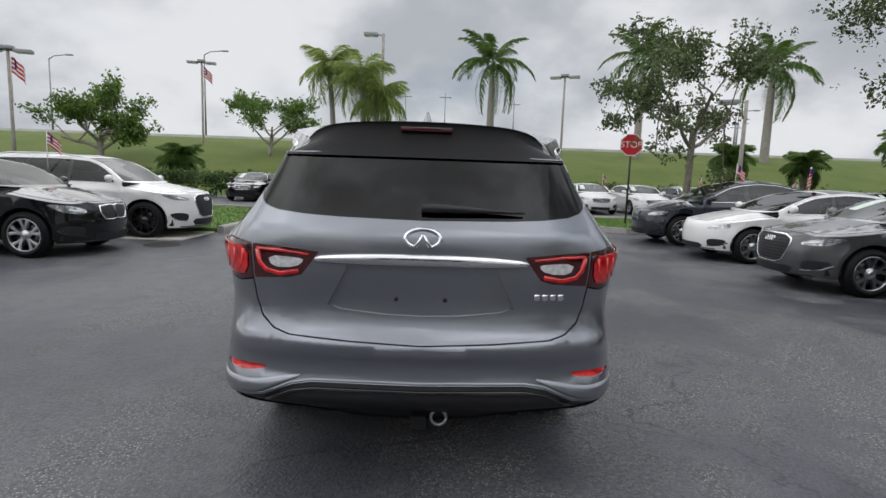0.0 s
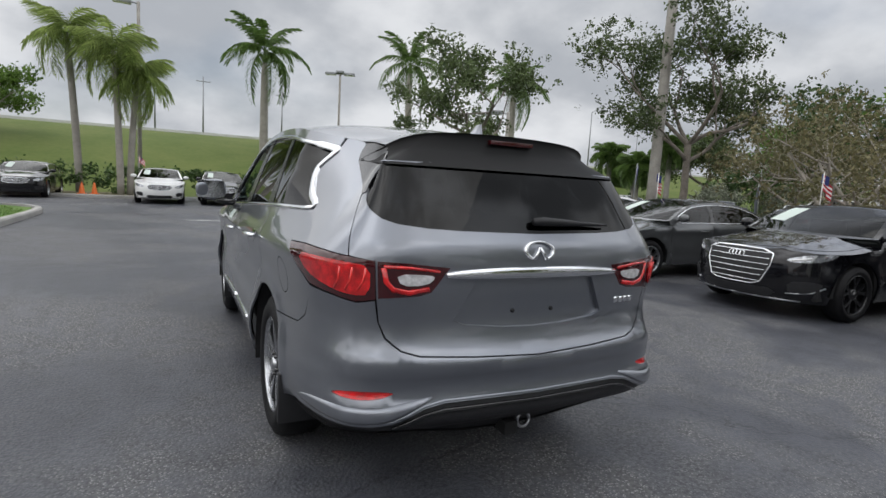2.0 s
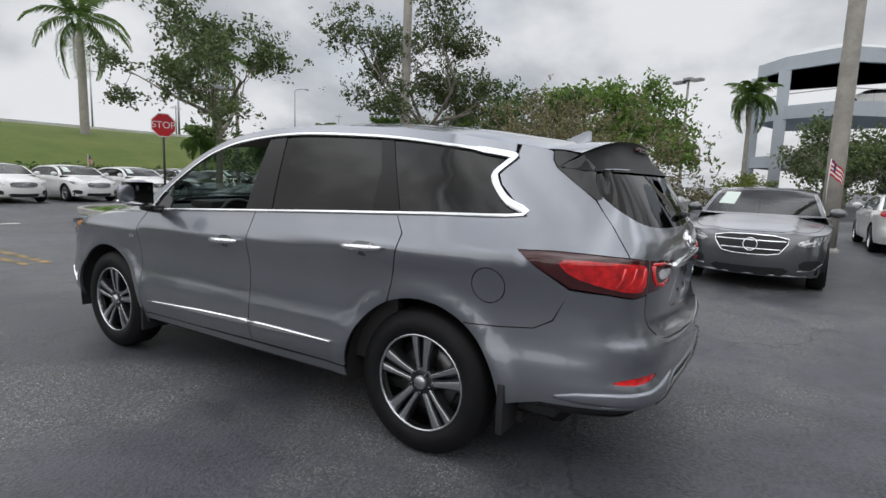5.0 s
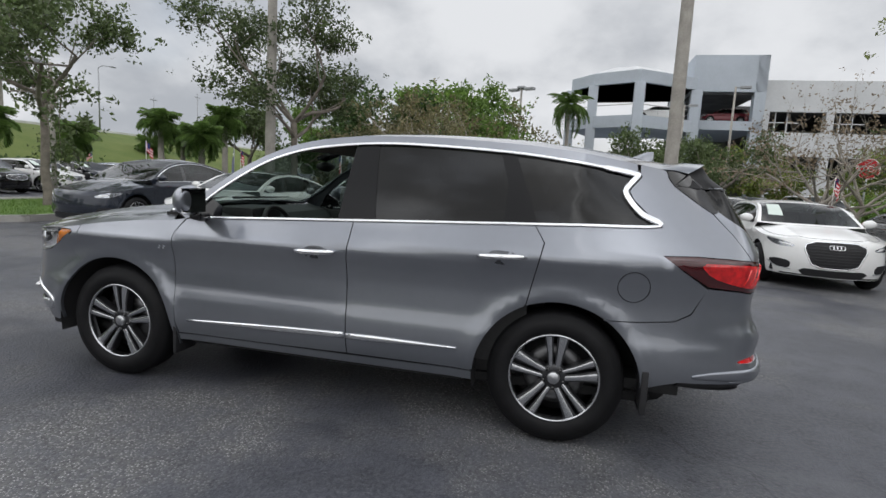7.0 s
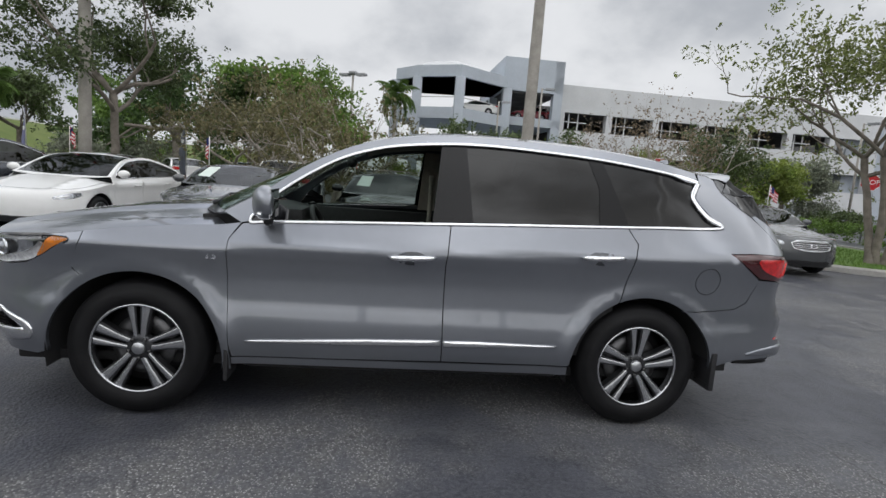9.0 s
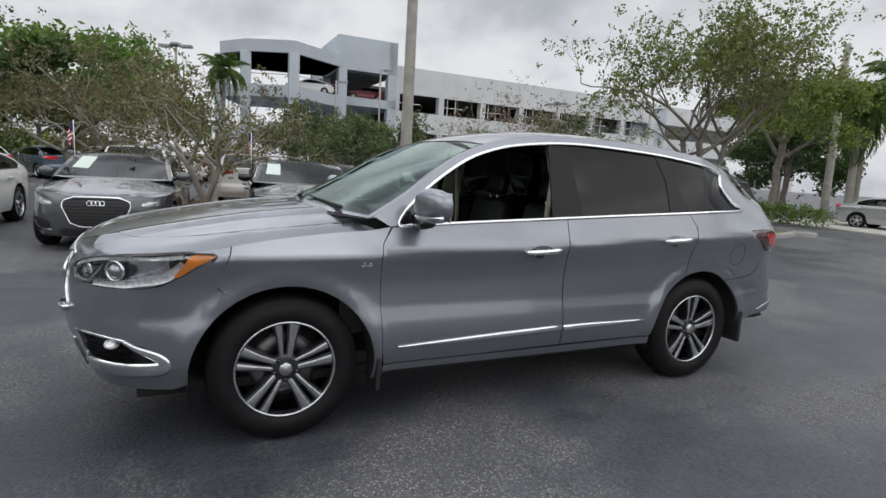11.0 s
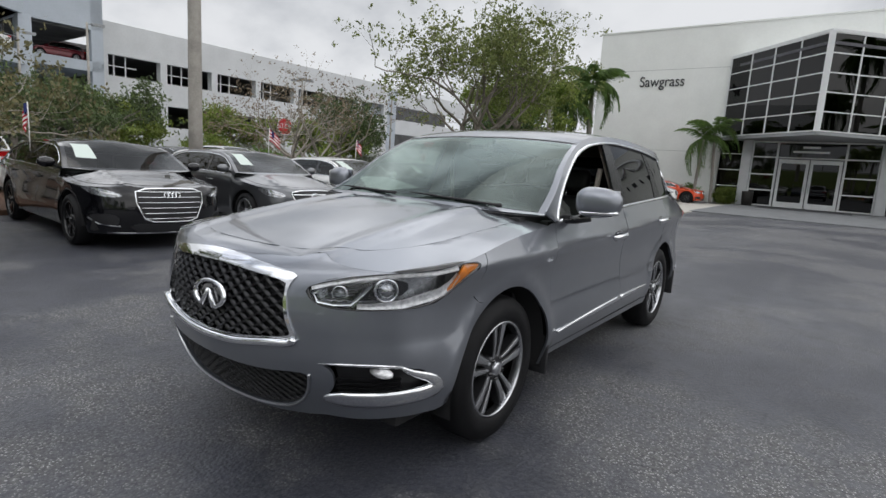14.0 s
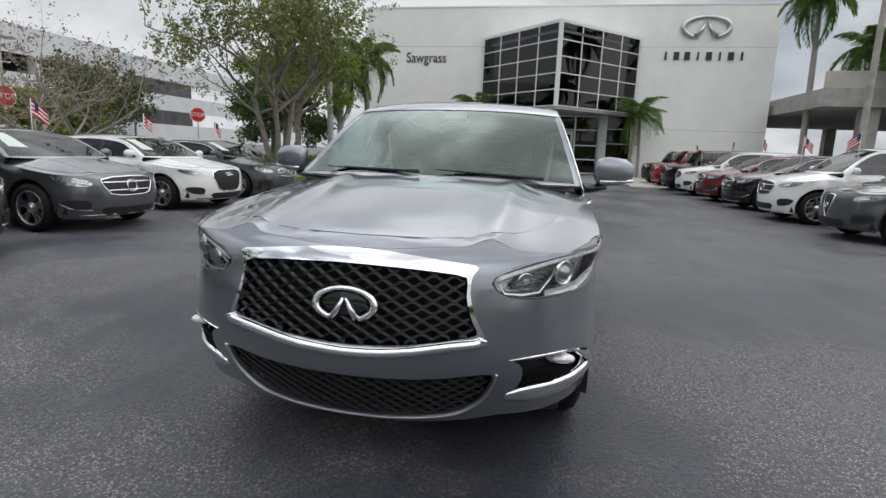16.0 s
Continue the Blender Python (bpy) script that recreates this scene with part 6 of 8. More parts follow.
copy_thing(dark, pose(-13.5, 16.8, 0, 0, 0, 180) @ pose(0, -2.27, 0))

# row by the showroom's forecourt, noses to the east
ROW2 = "cars parked by the showroom"
place(parked("sporty_suv", "dark grey sporty crossover with a shield grille", MID_PAINT, 4.69, 1.90, 1.67, 2.82, 0.87, 1.08, 1.10, 0.90, 1.12, "suv", "shield", group=ROW2, r=0.37, rims=SATIN, sticker=False), -5.85, -7.0, -90)
place(parked("large_suv", "white large crossover with a two-bar grille", WHITE_PAINT, 4.82, 1.93, 1.80, 2.92, 0.86, 1.15, 1.17, 0.98, 1.20, "suv", "star", group=ROW2, r=0.38, rims=SATIN, sticker=False), -5.75, -10.0, -90)
place(parked("midsize_suv", "black crossover with a two-bar grille", BLACK_PAINT, 4.66, 1.89, 1.64, 2.87, 0.85, 1.06, 1.09, 0.93, 1.12, "suv", "star", group=ROW2, r=0.36, rims=SATIN, sticker=False), -5.75, -12.9, -90)
wine = place(parked("midsize_suv", "wine red crossover with a two-bar grille", WINE_PAINT, 4.66, 1.89, 1.64, 2.87, 0.85, 1.06, 1.09, 0.93, 1.12, "suv", "star", group=ROW2, r=0.36, rims=SATIN, sticker=False), -5.7, -15.7, -90)
place(parked("suv", "white upright crossover with a slotted grille", WHITE_PAINT, 4.82, 1.94, 1.76, 2.91, 0.88, 1.14, 1.16, 0.98, 1.18, "suv", "wide", group=ROW2, r=0.38, sticker=False, rails=True), -5.6, -18.5, -90)
jeep = parked("off_roader", "black boxy off-roader with a slotted grille", BLACK_PAINT, 4.40, 1.87, 1.84, 2.75, 0.72, 1.20, 1.20, 1.08, 1.25, "suv", "slots", group=ROW2, r=0.40, rake=0.35, sticker=False, box_shape=True)
place(jeep, -5.6, -21.4, -90)
place(parked("off_roader", "bright red boxy off-roader with a slotted grille", RED_PAINT, 4.40, 1.87, 1.84, 2.75, 0.72, 1.20, 1.20, 1.08, 1.25, "suv", "slots", group=ROW2, r=0.40, rake=0.35, sticker=False, box_shape=True), -5.6, -24.2, -90)
copy_thing(jeep, jeep.matrix_basis @ pose(5.6, 0, 0))
for y in (-9.4, -12.2, -15.1, -17.9, -23.5):
    window_flag(pose(-7.4, y, 1.45, 0, 0, random.uniform(0, 360)))

# by the east side of the showroom
ROW3 = "cars beside the showroom's east wall"
place(parked("sedan", "silver saloon with a two-bar grille", SILVER_PAINT, 4.69, 1.81, 1.44, 2.84, 0.83, 0.97, 1.0, 0.82, 1.06, "sedan", "star", group=ROW3, rims=SATIN), 6.2, -25.3, 95)
place(parked("sedan", "white saloon with a two-bar grille", WHITE_PAINT, 4.92, 1.85, 1.46, 2.94, 0.86, 0.98, 1.01, 0.82, 1.06, "sedan", "star", group=ROW3, rims=SATIN), 5.2, -28.6, 95)
place(parked("muscle_coupe", "orange-red muscle coupe with a black grille", ORANGE_PAINT, 4.78, 1.90, 1.35, 2.81, 0.90, 0.95, 0.97, 0.82, 1.02, "fast", "wide", group=ROW3, rims=GLOSS_BLACK, r=0.35, sticker=False), 4.4, -31.9, 95)

# second row behind, tails towards the lane
ROW4 = "cars in the second row"
place(parked("suv", "red-roofed white compact crossover seen from behind", WHITE_PAINT, 4.20, 1.80, 1.60, 2.60, 0.85, 1.05, 1.07, 0.88, 1.12, "suv", "wide", group=ROW4, r=0.34, sticker=False, hat=RED_PAINT), 17.5, 0.4, -90)
sv = parked("suv", "white crossover seen from behind", WHITE_PAINT, 4.66, 1.89, 1.64, 2.82, 0.87, 1.08, 1.10, 0.92, 1.12, "suv", "wide", group=ROW4, r=0.36, sticker=False)
place(sv, 17.8, 3.3, -90)
place(parked("sedan", "white saloon seen from behind", WHITE_PAINT, 4.73, 1.84, 1.43, 2.82, 0.88, 0.96, 0.99, 0.82, 1.06, "sedan", "wide", group=ROW4, sticker=False), 16.8, -5.8, -90)
bk = parked("sedan", "black saloon in the second row", BLACK_PAINT, 4.80, 1.82, 1.45, 2.85, 0.87, 0.97, 1.0, 0.82, 1.07, "sedan", "wide", group=ROW4, sticker=False)
place(bk, 17.4, -2.6, -90)
for k, (src, x, y, rz) in enumerate(((dark, 21, 12, -60), (base, 24, 10, -60), (blue, 27, 8, -60), (sv, 30, 6, -60), (bk, 22, -9, 90), (sv, 23, -12, 90), (base, 30, 2, -90), (dark, 31, -1, -90))):
    copy_thing(src, pose(x, y, 0, 0, 0, rz))

# ---- ground, grass, kerbs ----
def asphalt():
    m = bpy.data.materials.new("asphalt")
    m.use_nodes = True
    nt = m.node_tree
    b, L = nt.nodes["Principled BSDF"], nt.links
    co = nt.nodes.new("ShaderNodeTexCoord")

    def noise_at(scale, detail=5.0, rough=0.6):
        n = nt.nodes.new("ShaderNodeTexNoise")
        n.inputs["Scale"].default_value, n.inputs["Detail"].default_value, n.inputs["Roughness"].default_value = scale, detail, rough
        L.new(co.outputs["Object"], n.inputs["Vector"])
        return n.outputs["Fac"]

    def span(x, a, c, lo, hi):
        r = nt.nodes.new("ShaderNodeMapRange")
        for k, v in zip(range(1, 5), (a, c, lo, hi)):
            r.inputs[k].default_value = v
        L.new(x, r.inputs[0])
        return r.outputs[0]

    def mixed(fac, c1, c2):
        n = nt.nodes.new("ShaderNodeMixRGB")
        L.new(fac, n.inputs[0])
        for k, c in ((1, c1), (2, c2)):
            if isinstance(c, tuple):
                n.inputs[k].default_value = (*c, 1)
            else:
                L.new(c, n.inputs[k])
        return n.outputs[0]

    def times(x, y):
        n = nt.nodes.new("ShaderNodeMath")
        n.operation = "MULTIPLY"
        L.new(x, n.inputs[0])
        L.new(y, n.inputs[1])
        return n.outputs[0]
    broad, patch, mid, grit, fine = noise_at(0.16, 4), noise_at(0.42, 7, 0.62), noise_at(4.0, 6, 0.7), noise_at(38.0, 4, 0.7), noise_at(150.0, 2)
    stone = nt.nodes.new("ShaderNodeTexVoronoi")
    stone.inputs["Scale"].default_value = 62.0
    L.new(co.outputs["Object"], stone.inputs["Vector"])
    mp = nt.nodes.new("ShaderNodeMapping")
    mp.inputs["Scale"].default_value = (1.5, 0.17, 1.0)
    mp.inputs["Rotation"].default_value = (0, 0, radians(7))
    L.new(co.outputs["Object"], mp.inputs["Vector"])
    drag = nt.nodes.new("ShaderNodeTexNoise")
    drag.inputs["Scale"].default_value, drag.inputs["Detail"].default_value, drag.inputs["Roughness"].default_value = 1.0, 7.0, 0.62
    L.new(mp.outputs[0], drag.inputs["Vector"])
    streak = drag.outputs["Fac"]
    base = mixed(span(broad, 0.42, 0.58, 0, 1), (0.036, 0.038, 0.051), (0.074, 0.077, 0.092))
    base = mixed(span(streak, 0.52, 0.66, 0, 0.60), base, (0.022, 0.023, 0.030))
    base = mixed(span(streak, 0.34, 0.46, 0.45, 0.0), base, (0.120, 0.123, 0.132))
    base = mixed(span(mid, 0.42, 0.62, 0, 0.75), base, (0.025, 0.027, 0.034))
    base = mixed(times(span(grit, 0.42, 0.62, 0, 0.8), span(broad, 0.38, 0.60, 0.35, 1.0)), base, (0.105, 0.109, 0.122))
    worn = times(span(patch, 0.46, 0.56, 0.03, 1.0), span(mid, 0.34, 0.56, 0.2, 1.0))
    speck = times(worn, span(stone.outputs["Distance"], 0.18, 0.42, 1.0, 0.0))
    base = mixed(times(worn, span(grit, 0.35, 0.65, 0.2, 0.75)), base, (0.156, 0.153, 0.147))
    base = mixed(times(speck, span(fine, 0.40, 0.55, 0.0, 0.95)), base, (0.46, 0.46, 0.46))
    # hairline cracks
    crack = nt.nodes.new("ShaderNodeTexVoronoi")
    crack.feature = "DISTANCE_TO_EDGE"
    crack.inputs["Scale"].default_value = 0.22
    wob = nt.nodes.new("ShaderNodeVectorMath")
    wob.operation = "ADD"
    jit = nt.nodes.new("ShaderNodeTexNoise")
    jit.inputs["Scale"].default_value, jit.inputs["Detail"].default_value = 1.6, 6.0
    L.new(co.outputs["Object"], jit.inputs["Vector"])
    L.new(co.outputs["Object"], wob.inputs[0])
    L.new(jit.outputs["Color"], wob.inputs[1])
    L.new(wob.outputs[0], crack.inputs["Vector"])
    base = mixed(times(span(crack.outputs["Distance"], 0.0012, 0.0030, 0.45, 0.0), span(broad, 0.42, 0.55, 0.0, 1.0)), base, (0.014, 0.015, 0.017))
    L.new(base, b.inputs["Base Color"])
    b.inputs["Specular IOR Level"].default_value = 0.35
    L.new(span(worn, 0, 1, 0.42, 0.75), b.inputs["Roughness"])
    bp = nt.nodes.new("ShaderNodeBump")
    bp.inputs["Strength"].default_value, bp.inputs["Distance"].default_value = 0.45, 0.006
    L.new(stone.outputs["Distance"], bp.inputs["Height"])
    bp2 = nt.nodes.new("ShaderNodeBump")
    bp2.inputs["Strength"].default_value, bp2.inputs["Distance"].default_value = 0.35, 0.012
    L.new(grit, bp2.inputs["Height"])
    L.new(bp.outputs[0], bp2.inputs["Normal"])
    L.new(bp2.outputs[0], b.inputs["Normal"])
    return m


ASPHALT = asphalt()
tagged(link_mesh("ground", [(-600, -600, 0), (600, -600, 0), (600, 600, 0), (-600, 600, 0)], [(0, 1, 2, 3)], ASPHALT, smooth=False), "dark worn asphalt with pale gritty patches", "ground", kind="structure")
GRASS = mat("grass", (0.070, 0.145, 0.022), 0.9, 0, base2=(0.125, 0.205, 0.038), scale=3.0, bump=0.8, bscale=60)
BERM = mat("berm_grass", (0.080, 0.120, 0.020), 0.95, 0, base2=(0.125, 0.155, 0.036), scale=0.35, bump=0.8, bscale=20)
CONC = mat("concrete", (0.36, 0.35, 0.33), 0.85, 0, vary=0.16, scale=1.8, bump=0.3, bscale=90)
CONC_PALE = mat("pale_concrete", (0.46, 0.44, 0.40), 0.85, 0, vary=0.12, scale=1.2, bump=0.2, bscale=80)
POLE_MAT = mat("weathered_concrete_pole", (0.34, 0.32, 0.29), 0.85, 0, vary=0.2, scale=3, bump=0.3, bscale=60)
MULCH = mat("mulch", (0.10, 0.055, 0.035), 0.95, 0, vary=0.4, scale=12, bump=1.0, bscale=50)
LINE_W = mat("worn_white_line", (0.60, 0.60, 0.58), 0.8, 0, base2=(0.22, 0.22, 0.22), scale=4, sharp=0.5)
LINE_Y = mat("worn_yellow_line", (0.36, 0.25, 0.10), 0.8, 0, base2=(0.10, 0.09, 0.07), scale=4, sharp=0.5)


def slab(name, poly, z0, z1, material, label="", category="", kind="structure", bevel=0.0):
    bm = bmesh.new()
    f = bm.faces.new([bm.verts.new((x, y, z0)) for x, y in poly])
    r = bmesh.ops.extrude_face_region(bm, geom=[f])
    up = [v for v in r["geom"] if isinstance(v, bmesh.types.BMVert)]
    bmesh.ops.translate(bm, vec=(0, 0, z1 - z0), verts=up)
    bmesh.ops.recalc_face_normals(bm, faces=bm.faces)
    if bevel:
        es = [e for e in bm.edges if all(abs(v.co.z - z1) < 1e-4 for v in e.verts)]
        bmesh.ops.bevel(bm, geom=es, offset=bevel, segments=2, affect="EDGES")
    o = part(name, bm, material, smooth=False)
    return tagged(o, label, category, kind=kind) if label else o


def kerb(pts, width=0.16, height=0.15, name="kerb"):
    """A kerb along a line of ground points, in lengths with open joints."""
    P = spline(pts, 6)
    P = dense_line(P, 0.35)
    k = thing(name, "pale weathered concrete kerb along the grass", "kerb", kind="structure")
    run = 9
    for i in range(0, len(P) - 1, run):
        seg = np.array(P[i:i + run + 1])
        if len(seg) < 2:
            continue
        T = np.gradient(seg, axis=0)
        T /= np.linalg.norm(T, axis=1)[:, None]
        N = np.stack([-T[:, 1], T[:, 0]], -1)
        prof = [(-width / 2, 0.0), (-width / 2, height * 0.75), (-width / 2 + 0.03, height), (width / 2, height), (width / 2, 0.0)]
        V = [(*(p + n * a), z) for p, n in zip(seg, N) for a, z in prof]
        m = len(prof)
        F = [(j * m + q, j * m + q + 1, (j + 1) * m + q + 1, (j + 1) * m + q) for j in range(len(seg) - 1) for q in range(m - 1)]
        F += [tuple(range(m))[::-1], tuple((len(seg) - 1) * m + q for q in range(m))]
        link_mesh("kerbstone", V, F, CONC, k, smooth=False)
    return k


def dense_line(P, step):
    out = [np.array(P[0])]
    for a, b in zip(P, P[1:]):
        a, b = np.array(a), np.array(b)
        n = max(1, int(np.linalg.norm(b - a) / step))
        out += [a + (b - a) * (i + 1) / n for i in range(n)]
    return out


def blades(name, poly, n, h, material, label, seed, z=0.0):
    """Grass blades strewn over an outline."""
    rng = np.random.default_rng(seed)
    A = np.array(poly)
    lo, hi = A.min(0), A.max(0)
    p = rng.uniform(lo, hi, (n * 2, 2))
    p = p[inside(p, A)][:n]
    n = len(p)
    a = rng.uniform(0, 2 * np.pi, n)
    hh = h * rng.uniform(0.5, 1.2, n)
    d = np.stack([np.cos(a), np.sin(a)], -1)
    w = 0.008
    V = np.zeros((n, 3, 3))
    V[:, 0, :2], V[:, 1, :2], V[:, 2, :2] = p - d * w, p + d * w, p + np.stack([-d[:, 1], d[:, 0]], -1) * (hh * 0.5)[:, None]
    V[:, :2, 2] = z
    V[:, 2, 2] = z + hh
    return tagged(link_mesh(name, V.reshape(-1, 3), np.arange(n * 3).reshape(-1, 3), material), label, "grass", kind="stuff")


LEFT_G = [(-60, 7.6), (-4.85, 7.6), (-4.75, 13.2), (-5.0, 14.6), (-5.8, 15.3), (-7.5, 15.6), (-60, 15.6)]
slab("grass_verge", LEFT_G, -0.05, 0.10, GRASS, "mown green grass verge behind the kerb", "grass")
kerb([(-4.72, 7.6), (-4.70, 9), (-4.66, 13.2), (-4.95, 14.7), (-5.8, 15.45), (-7.5, 15.75), (-14, 15.8), (-30, 15.8)])
slab("footway", [(-12, 5.7), (-4.85, 5.95), (-4.85, 7.6), (-12, 7.6)], -0.05, 0.025, CONC_PALE, "worn concrete apron beside the grass verge", "pavement")
blades("grass", [(-14, 7.7), (-4.9, 7.7), (-4.85, 13.2), (-6, 15.3), (-14, 15.5)], 16000, 0.06, GRASS, "short mown grass blades", 3, 0.10)
RIGHT_G = [(5.0, 11.9), (5.25, 11.2), (6.0, 10.75), (8, 10.6), (30, 10.0), (30, 15.2), (8, 16.0), (6.2, 15.9), (5.2, 15.1), (4.9, 13.5)]
slab("grass_island", RIGHT_G, -0.05, 0.10, GRASS, "mown green grass island with a kerb", "grass")
kerb([(30, 9.9), (8, 10.5), (6.0, 10.62), (5.15, 11.1), (4.88, 11.9), (4.78, 13.5), (5.1, 15.2), (6.1, 16.05), (8, 16.15), (30, 15.3)])
blades("grass", [(5.1, 11.9), (6, 10.9), (8, 10.7), (16, 10.6), (16, 15.4), (8, 15.9), (5.3, 15)], 12000, 0.06, GRASS, "short mown grass blades", 4, 0.10)
ISL = [(-9.5, 23.2), (-2.9, 23.2), (-2.3, 23.8), (-2.3, 27), (-9.5, 27)]
slab("grass_island", ISL, -0.05, 0.10, mat("dry_grass", (0.16, 0.14, 0.07), 0.95, 0, vary=0.3, scale=3), "dry grass island with palms and a kerb", "grass")
kerb([(-9.5, 23.1), (-2.9, 23.1), (-2.2, 23.7), (-2.2, 27)])
slab("planting_bed", [(9.7, -0.3), (14.0, -0.5), (14.0, 2.7), (9.8, 2.6)], -0.05, 0.09, MULCH, "brown mulch bed with a tree between the rows", "bed")
SE_G = [(7.3, -10.4), (9.5, -9.9), (30, -11), (30, -15), (9, -16.2), (7.2, -15.2), (6.6, -12.5)]
slab("grass_island", SE_G, -0.05, 0.10, GRASS, "grass island with a tree beside the lane", "grass")
kerb([(30, -10.9), (9.5, -9.75), (7.2, -10.2), (6.45, -12.5), (7.05, -15.3), (9, -16.35), (30, -15.1)])
blades("grass", [(7.0, -10.6), (14, -10.4), (14, -15.6), (7.4, -15)], 9000, 0.06, GRASS, "short mown grass blades", 5, 0.10)
# forecourt of the showroom
slab("forecourt", [(13, -21.8), (3.0, -20.6), (3.3, -33), (14, -33)], -0.04, 0.05, CONC_PALE, "pale concrete parking apron by the showroom", "pavement")
slab("forecourt", [(-4.4, -22.0), (-14, -21.6), (-14, -36), (-5.2, -36)], -0.04, 0.05, CONC_PALE, "pale concrete parking apron under the off-roaders", "pavement")
slab("entrance_ramp", [(3.2, -22.3), (-4.4, -22.6), (-5.2, -37.2), (3.4, -37.2)], -0.04, 0.06, mat("grey_paving", (0.17, 0.175, 0.18), 0.8, 0, vary=0.15, scale=2), "grey paved entrance strip before the doors", "pavement")
slab("door_mat", [(1.8, -33.3), (-2.9, -33.3), (-2.9, -36.3), (1.8, -36.3)], 0.05, 0.075, mat("dark_mat", (0.05, 0.052, 0.055), 0.9, 0, vary=0.2, scale=8), "dark entrance mat before the glass doors", "mat", kind="object")
# lane markings
for poly, m in (([(-1.1, 12.28), (2.5, 12.28), (2.5, 12.5), (-1.1, 12.5)], LINE_W), ([(0.15, 6.0), (0.27, 6.0), (0.27, 12.2), (0.15, 12.2)], LINE_Y), ([(0.42, 6.0), (0.54, 6.0), (0.54, 12.2), (0.42, 12.2)], LINE_Y)):
    o = slab("lane_marking", poly, 0.0, 0.004, m, "worn painted line on the asphalt", "road marking")
DRAIN = mat("drain_iron", (0.05, 0.045, 0.04), 0.7, 0.6)
V, F = lathe([(0, 0.32), (0.012, 0.30), (0.012, 0.001)], 24)
o = link_mesh("manhole_cover", V, F, DRAIN)
o.matrix_basis = pose(-4.9, 6.3 - 1.0, 0.001, 0, -90, 0)
tagged(o, "dark iron cover sunk in the asphalt", "manhole cover")

# the embankment with the road on top
yy = [27.5, 29, 33, 38, 43, 46, 47.5, 60, 62, 90]
zz = [0.0, 0.25, 1.5, 3.0, 4.1, 4.45, 4.5, 4.5, 4.0, 0.0]
xx = np.linspace(-260, 260, 60)
rng = np.random.default_rng(2)
V = [(x, y, z + (rng.uniform(-0.05, 0.05) if 0 < i < 5 else 0)) for i, (y, z) in enumerate(zip(yy, zz)) for x in xx]
n = len(xx)
F = [(i * n + j, i * n + j + 1, (i + 1) * n + j + 1, (i + 1) * n + j) for i in range(len(yy) - 1) for j in range(n - 1)]
tagged(link_mesh("embankment", V, F, BERM), "long grass-covered highway embankment", "embankment", kind="structure")
RAILW = mat("pale_barrier", (0.60, 0.60, 0.58), 0.7, 0, vary=0.1, scale=1)
tagged(box("barrier", (-260, 46.9, 4.42), (260, 47.1, 4.72), RAILW), "pale roadside barrier on top of the embankment", "barrier", kind="structure")
FENCE_P = mat("grey_metal", (0.30, 0.31, 0.32), 0.45, 0.8)
for k, (x, h) in enumerate(((-24, 9), (-3, 6.5), (1.5, 7), (-40, 8), (9.2, 6), (27, 7.5), (50, 8), (62, 6.5), (75, 9), (33, 5.0), (35, 6.0), (36.5, 4.6))):
    p = thing("distant_pole", "thin grey pole on the far side of the embankment", "pole", pose(x, 54 + 3 * (k % 3), 4.4), "distant poles")
    tube("mast", [(0, 0, 0), (0, 0, h)], [0.10, 0.06], FENCE_P, p, 6)
    if k % 3 == 0:
        tube("arm", [(0, 0, h), (0.6, 0, h + 0.35), (1.9, 0, h + 0.5)], 0.05, FENCE_P, p, 6)
        box("lamp_head", (1.8, -0.12, h + 0.42), (2.5, 0.12, h + 0.56), FENCE_P, p, 0.03)
    else:
        tube("crossarm", [(-0.7, 0, h * 0.93), (0.7, 0, h * 0.93)], 0.05, FENCE_P, p, 6)

# ---- plants ----
def leaf_mat(name, a, b, trans=0.4):
    m = mat(name, a, 0.55, 0, base2=b, scale=1.2, per_object=0.10)
    nt = m.node_tree
    pr, out = nt.nodes["Principled BSDF"], [x for x in nt.nodes if x.type == "OUTPUT_MATERIAL"][0]
    tl, mx = nt.nodes.new("ShaderNodeBsdfTranslucent"), nt.nodes.new("ShaderNodeMixShader")
    mx.inputs[0].default_value = trans
    src = pr.inputs["Base Color"].links[0].from_socket
    g = nt.nodes.new("ShaderNodeNewGeometry")
    hs = nt.nodes.new("ShaderNodeHueSaturation")
    mr = nt.nodes.new("ShaderNodeMapRange")
    mr.inputs[3].default_value, mr.inputs[4].default_value = 0.65, 1.35
    nt.links.new(g.outputs["Random Per Island"], mr.inputs[0])
    nt.links.new(mr.outputs[0], hs.inputs["Value"])
    nt.links.new(src, hs.inputs["Color"])
    nt.links.new(hs.outputs[0], pr.inputs["Base Color"])
    nt.links.new(hs.outputs[0], tl.inputs[0])
    nt.links.new(pr.outputs[0], mx.inputs[1])
    nt.links.new(tl.outputs[0], mx.inputs[2])
    nt.links.new(mx.outputs[0], out.inputs[0])
    return m


OAK = leaf_mat("oak_leaf", (0.055, 0.085, 0.032), (0.125, 0.165, 0.062), 0.30)
LIME = leaf_mat("bright_leaf", (0.072, 0.140, 0.024), (0.175, 0.275, 0.058))
OLIVE = leaf_mat("olive_leaf", (0.105, 0.105, 0.045), (0.215, 0.190, 0.095), 0.3)
YELLOW = leaf_mat("yellow_green_leaf", (0.115, 0.176, 0.030), (0.243, 0.284, 0.068))
GREYG = leaf_mat("grey_leaf", (0.162, 0.189, 0.135), (0.270, 0.284, 0.216))
DKLEAF = leaf_mat("dark_leaf", (0.045, 0.083, 0.027), (0.090, 0.150, 0.045))
PALMF = leaf_mat("palm_frond", (0.070, 0.130, 0.032), (0.150, 0.235, 0.062), 0.45)
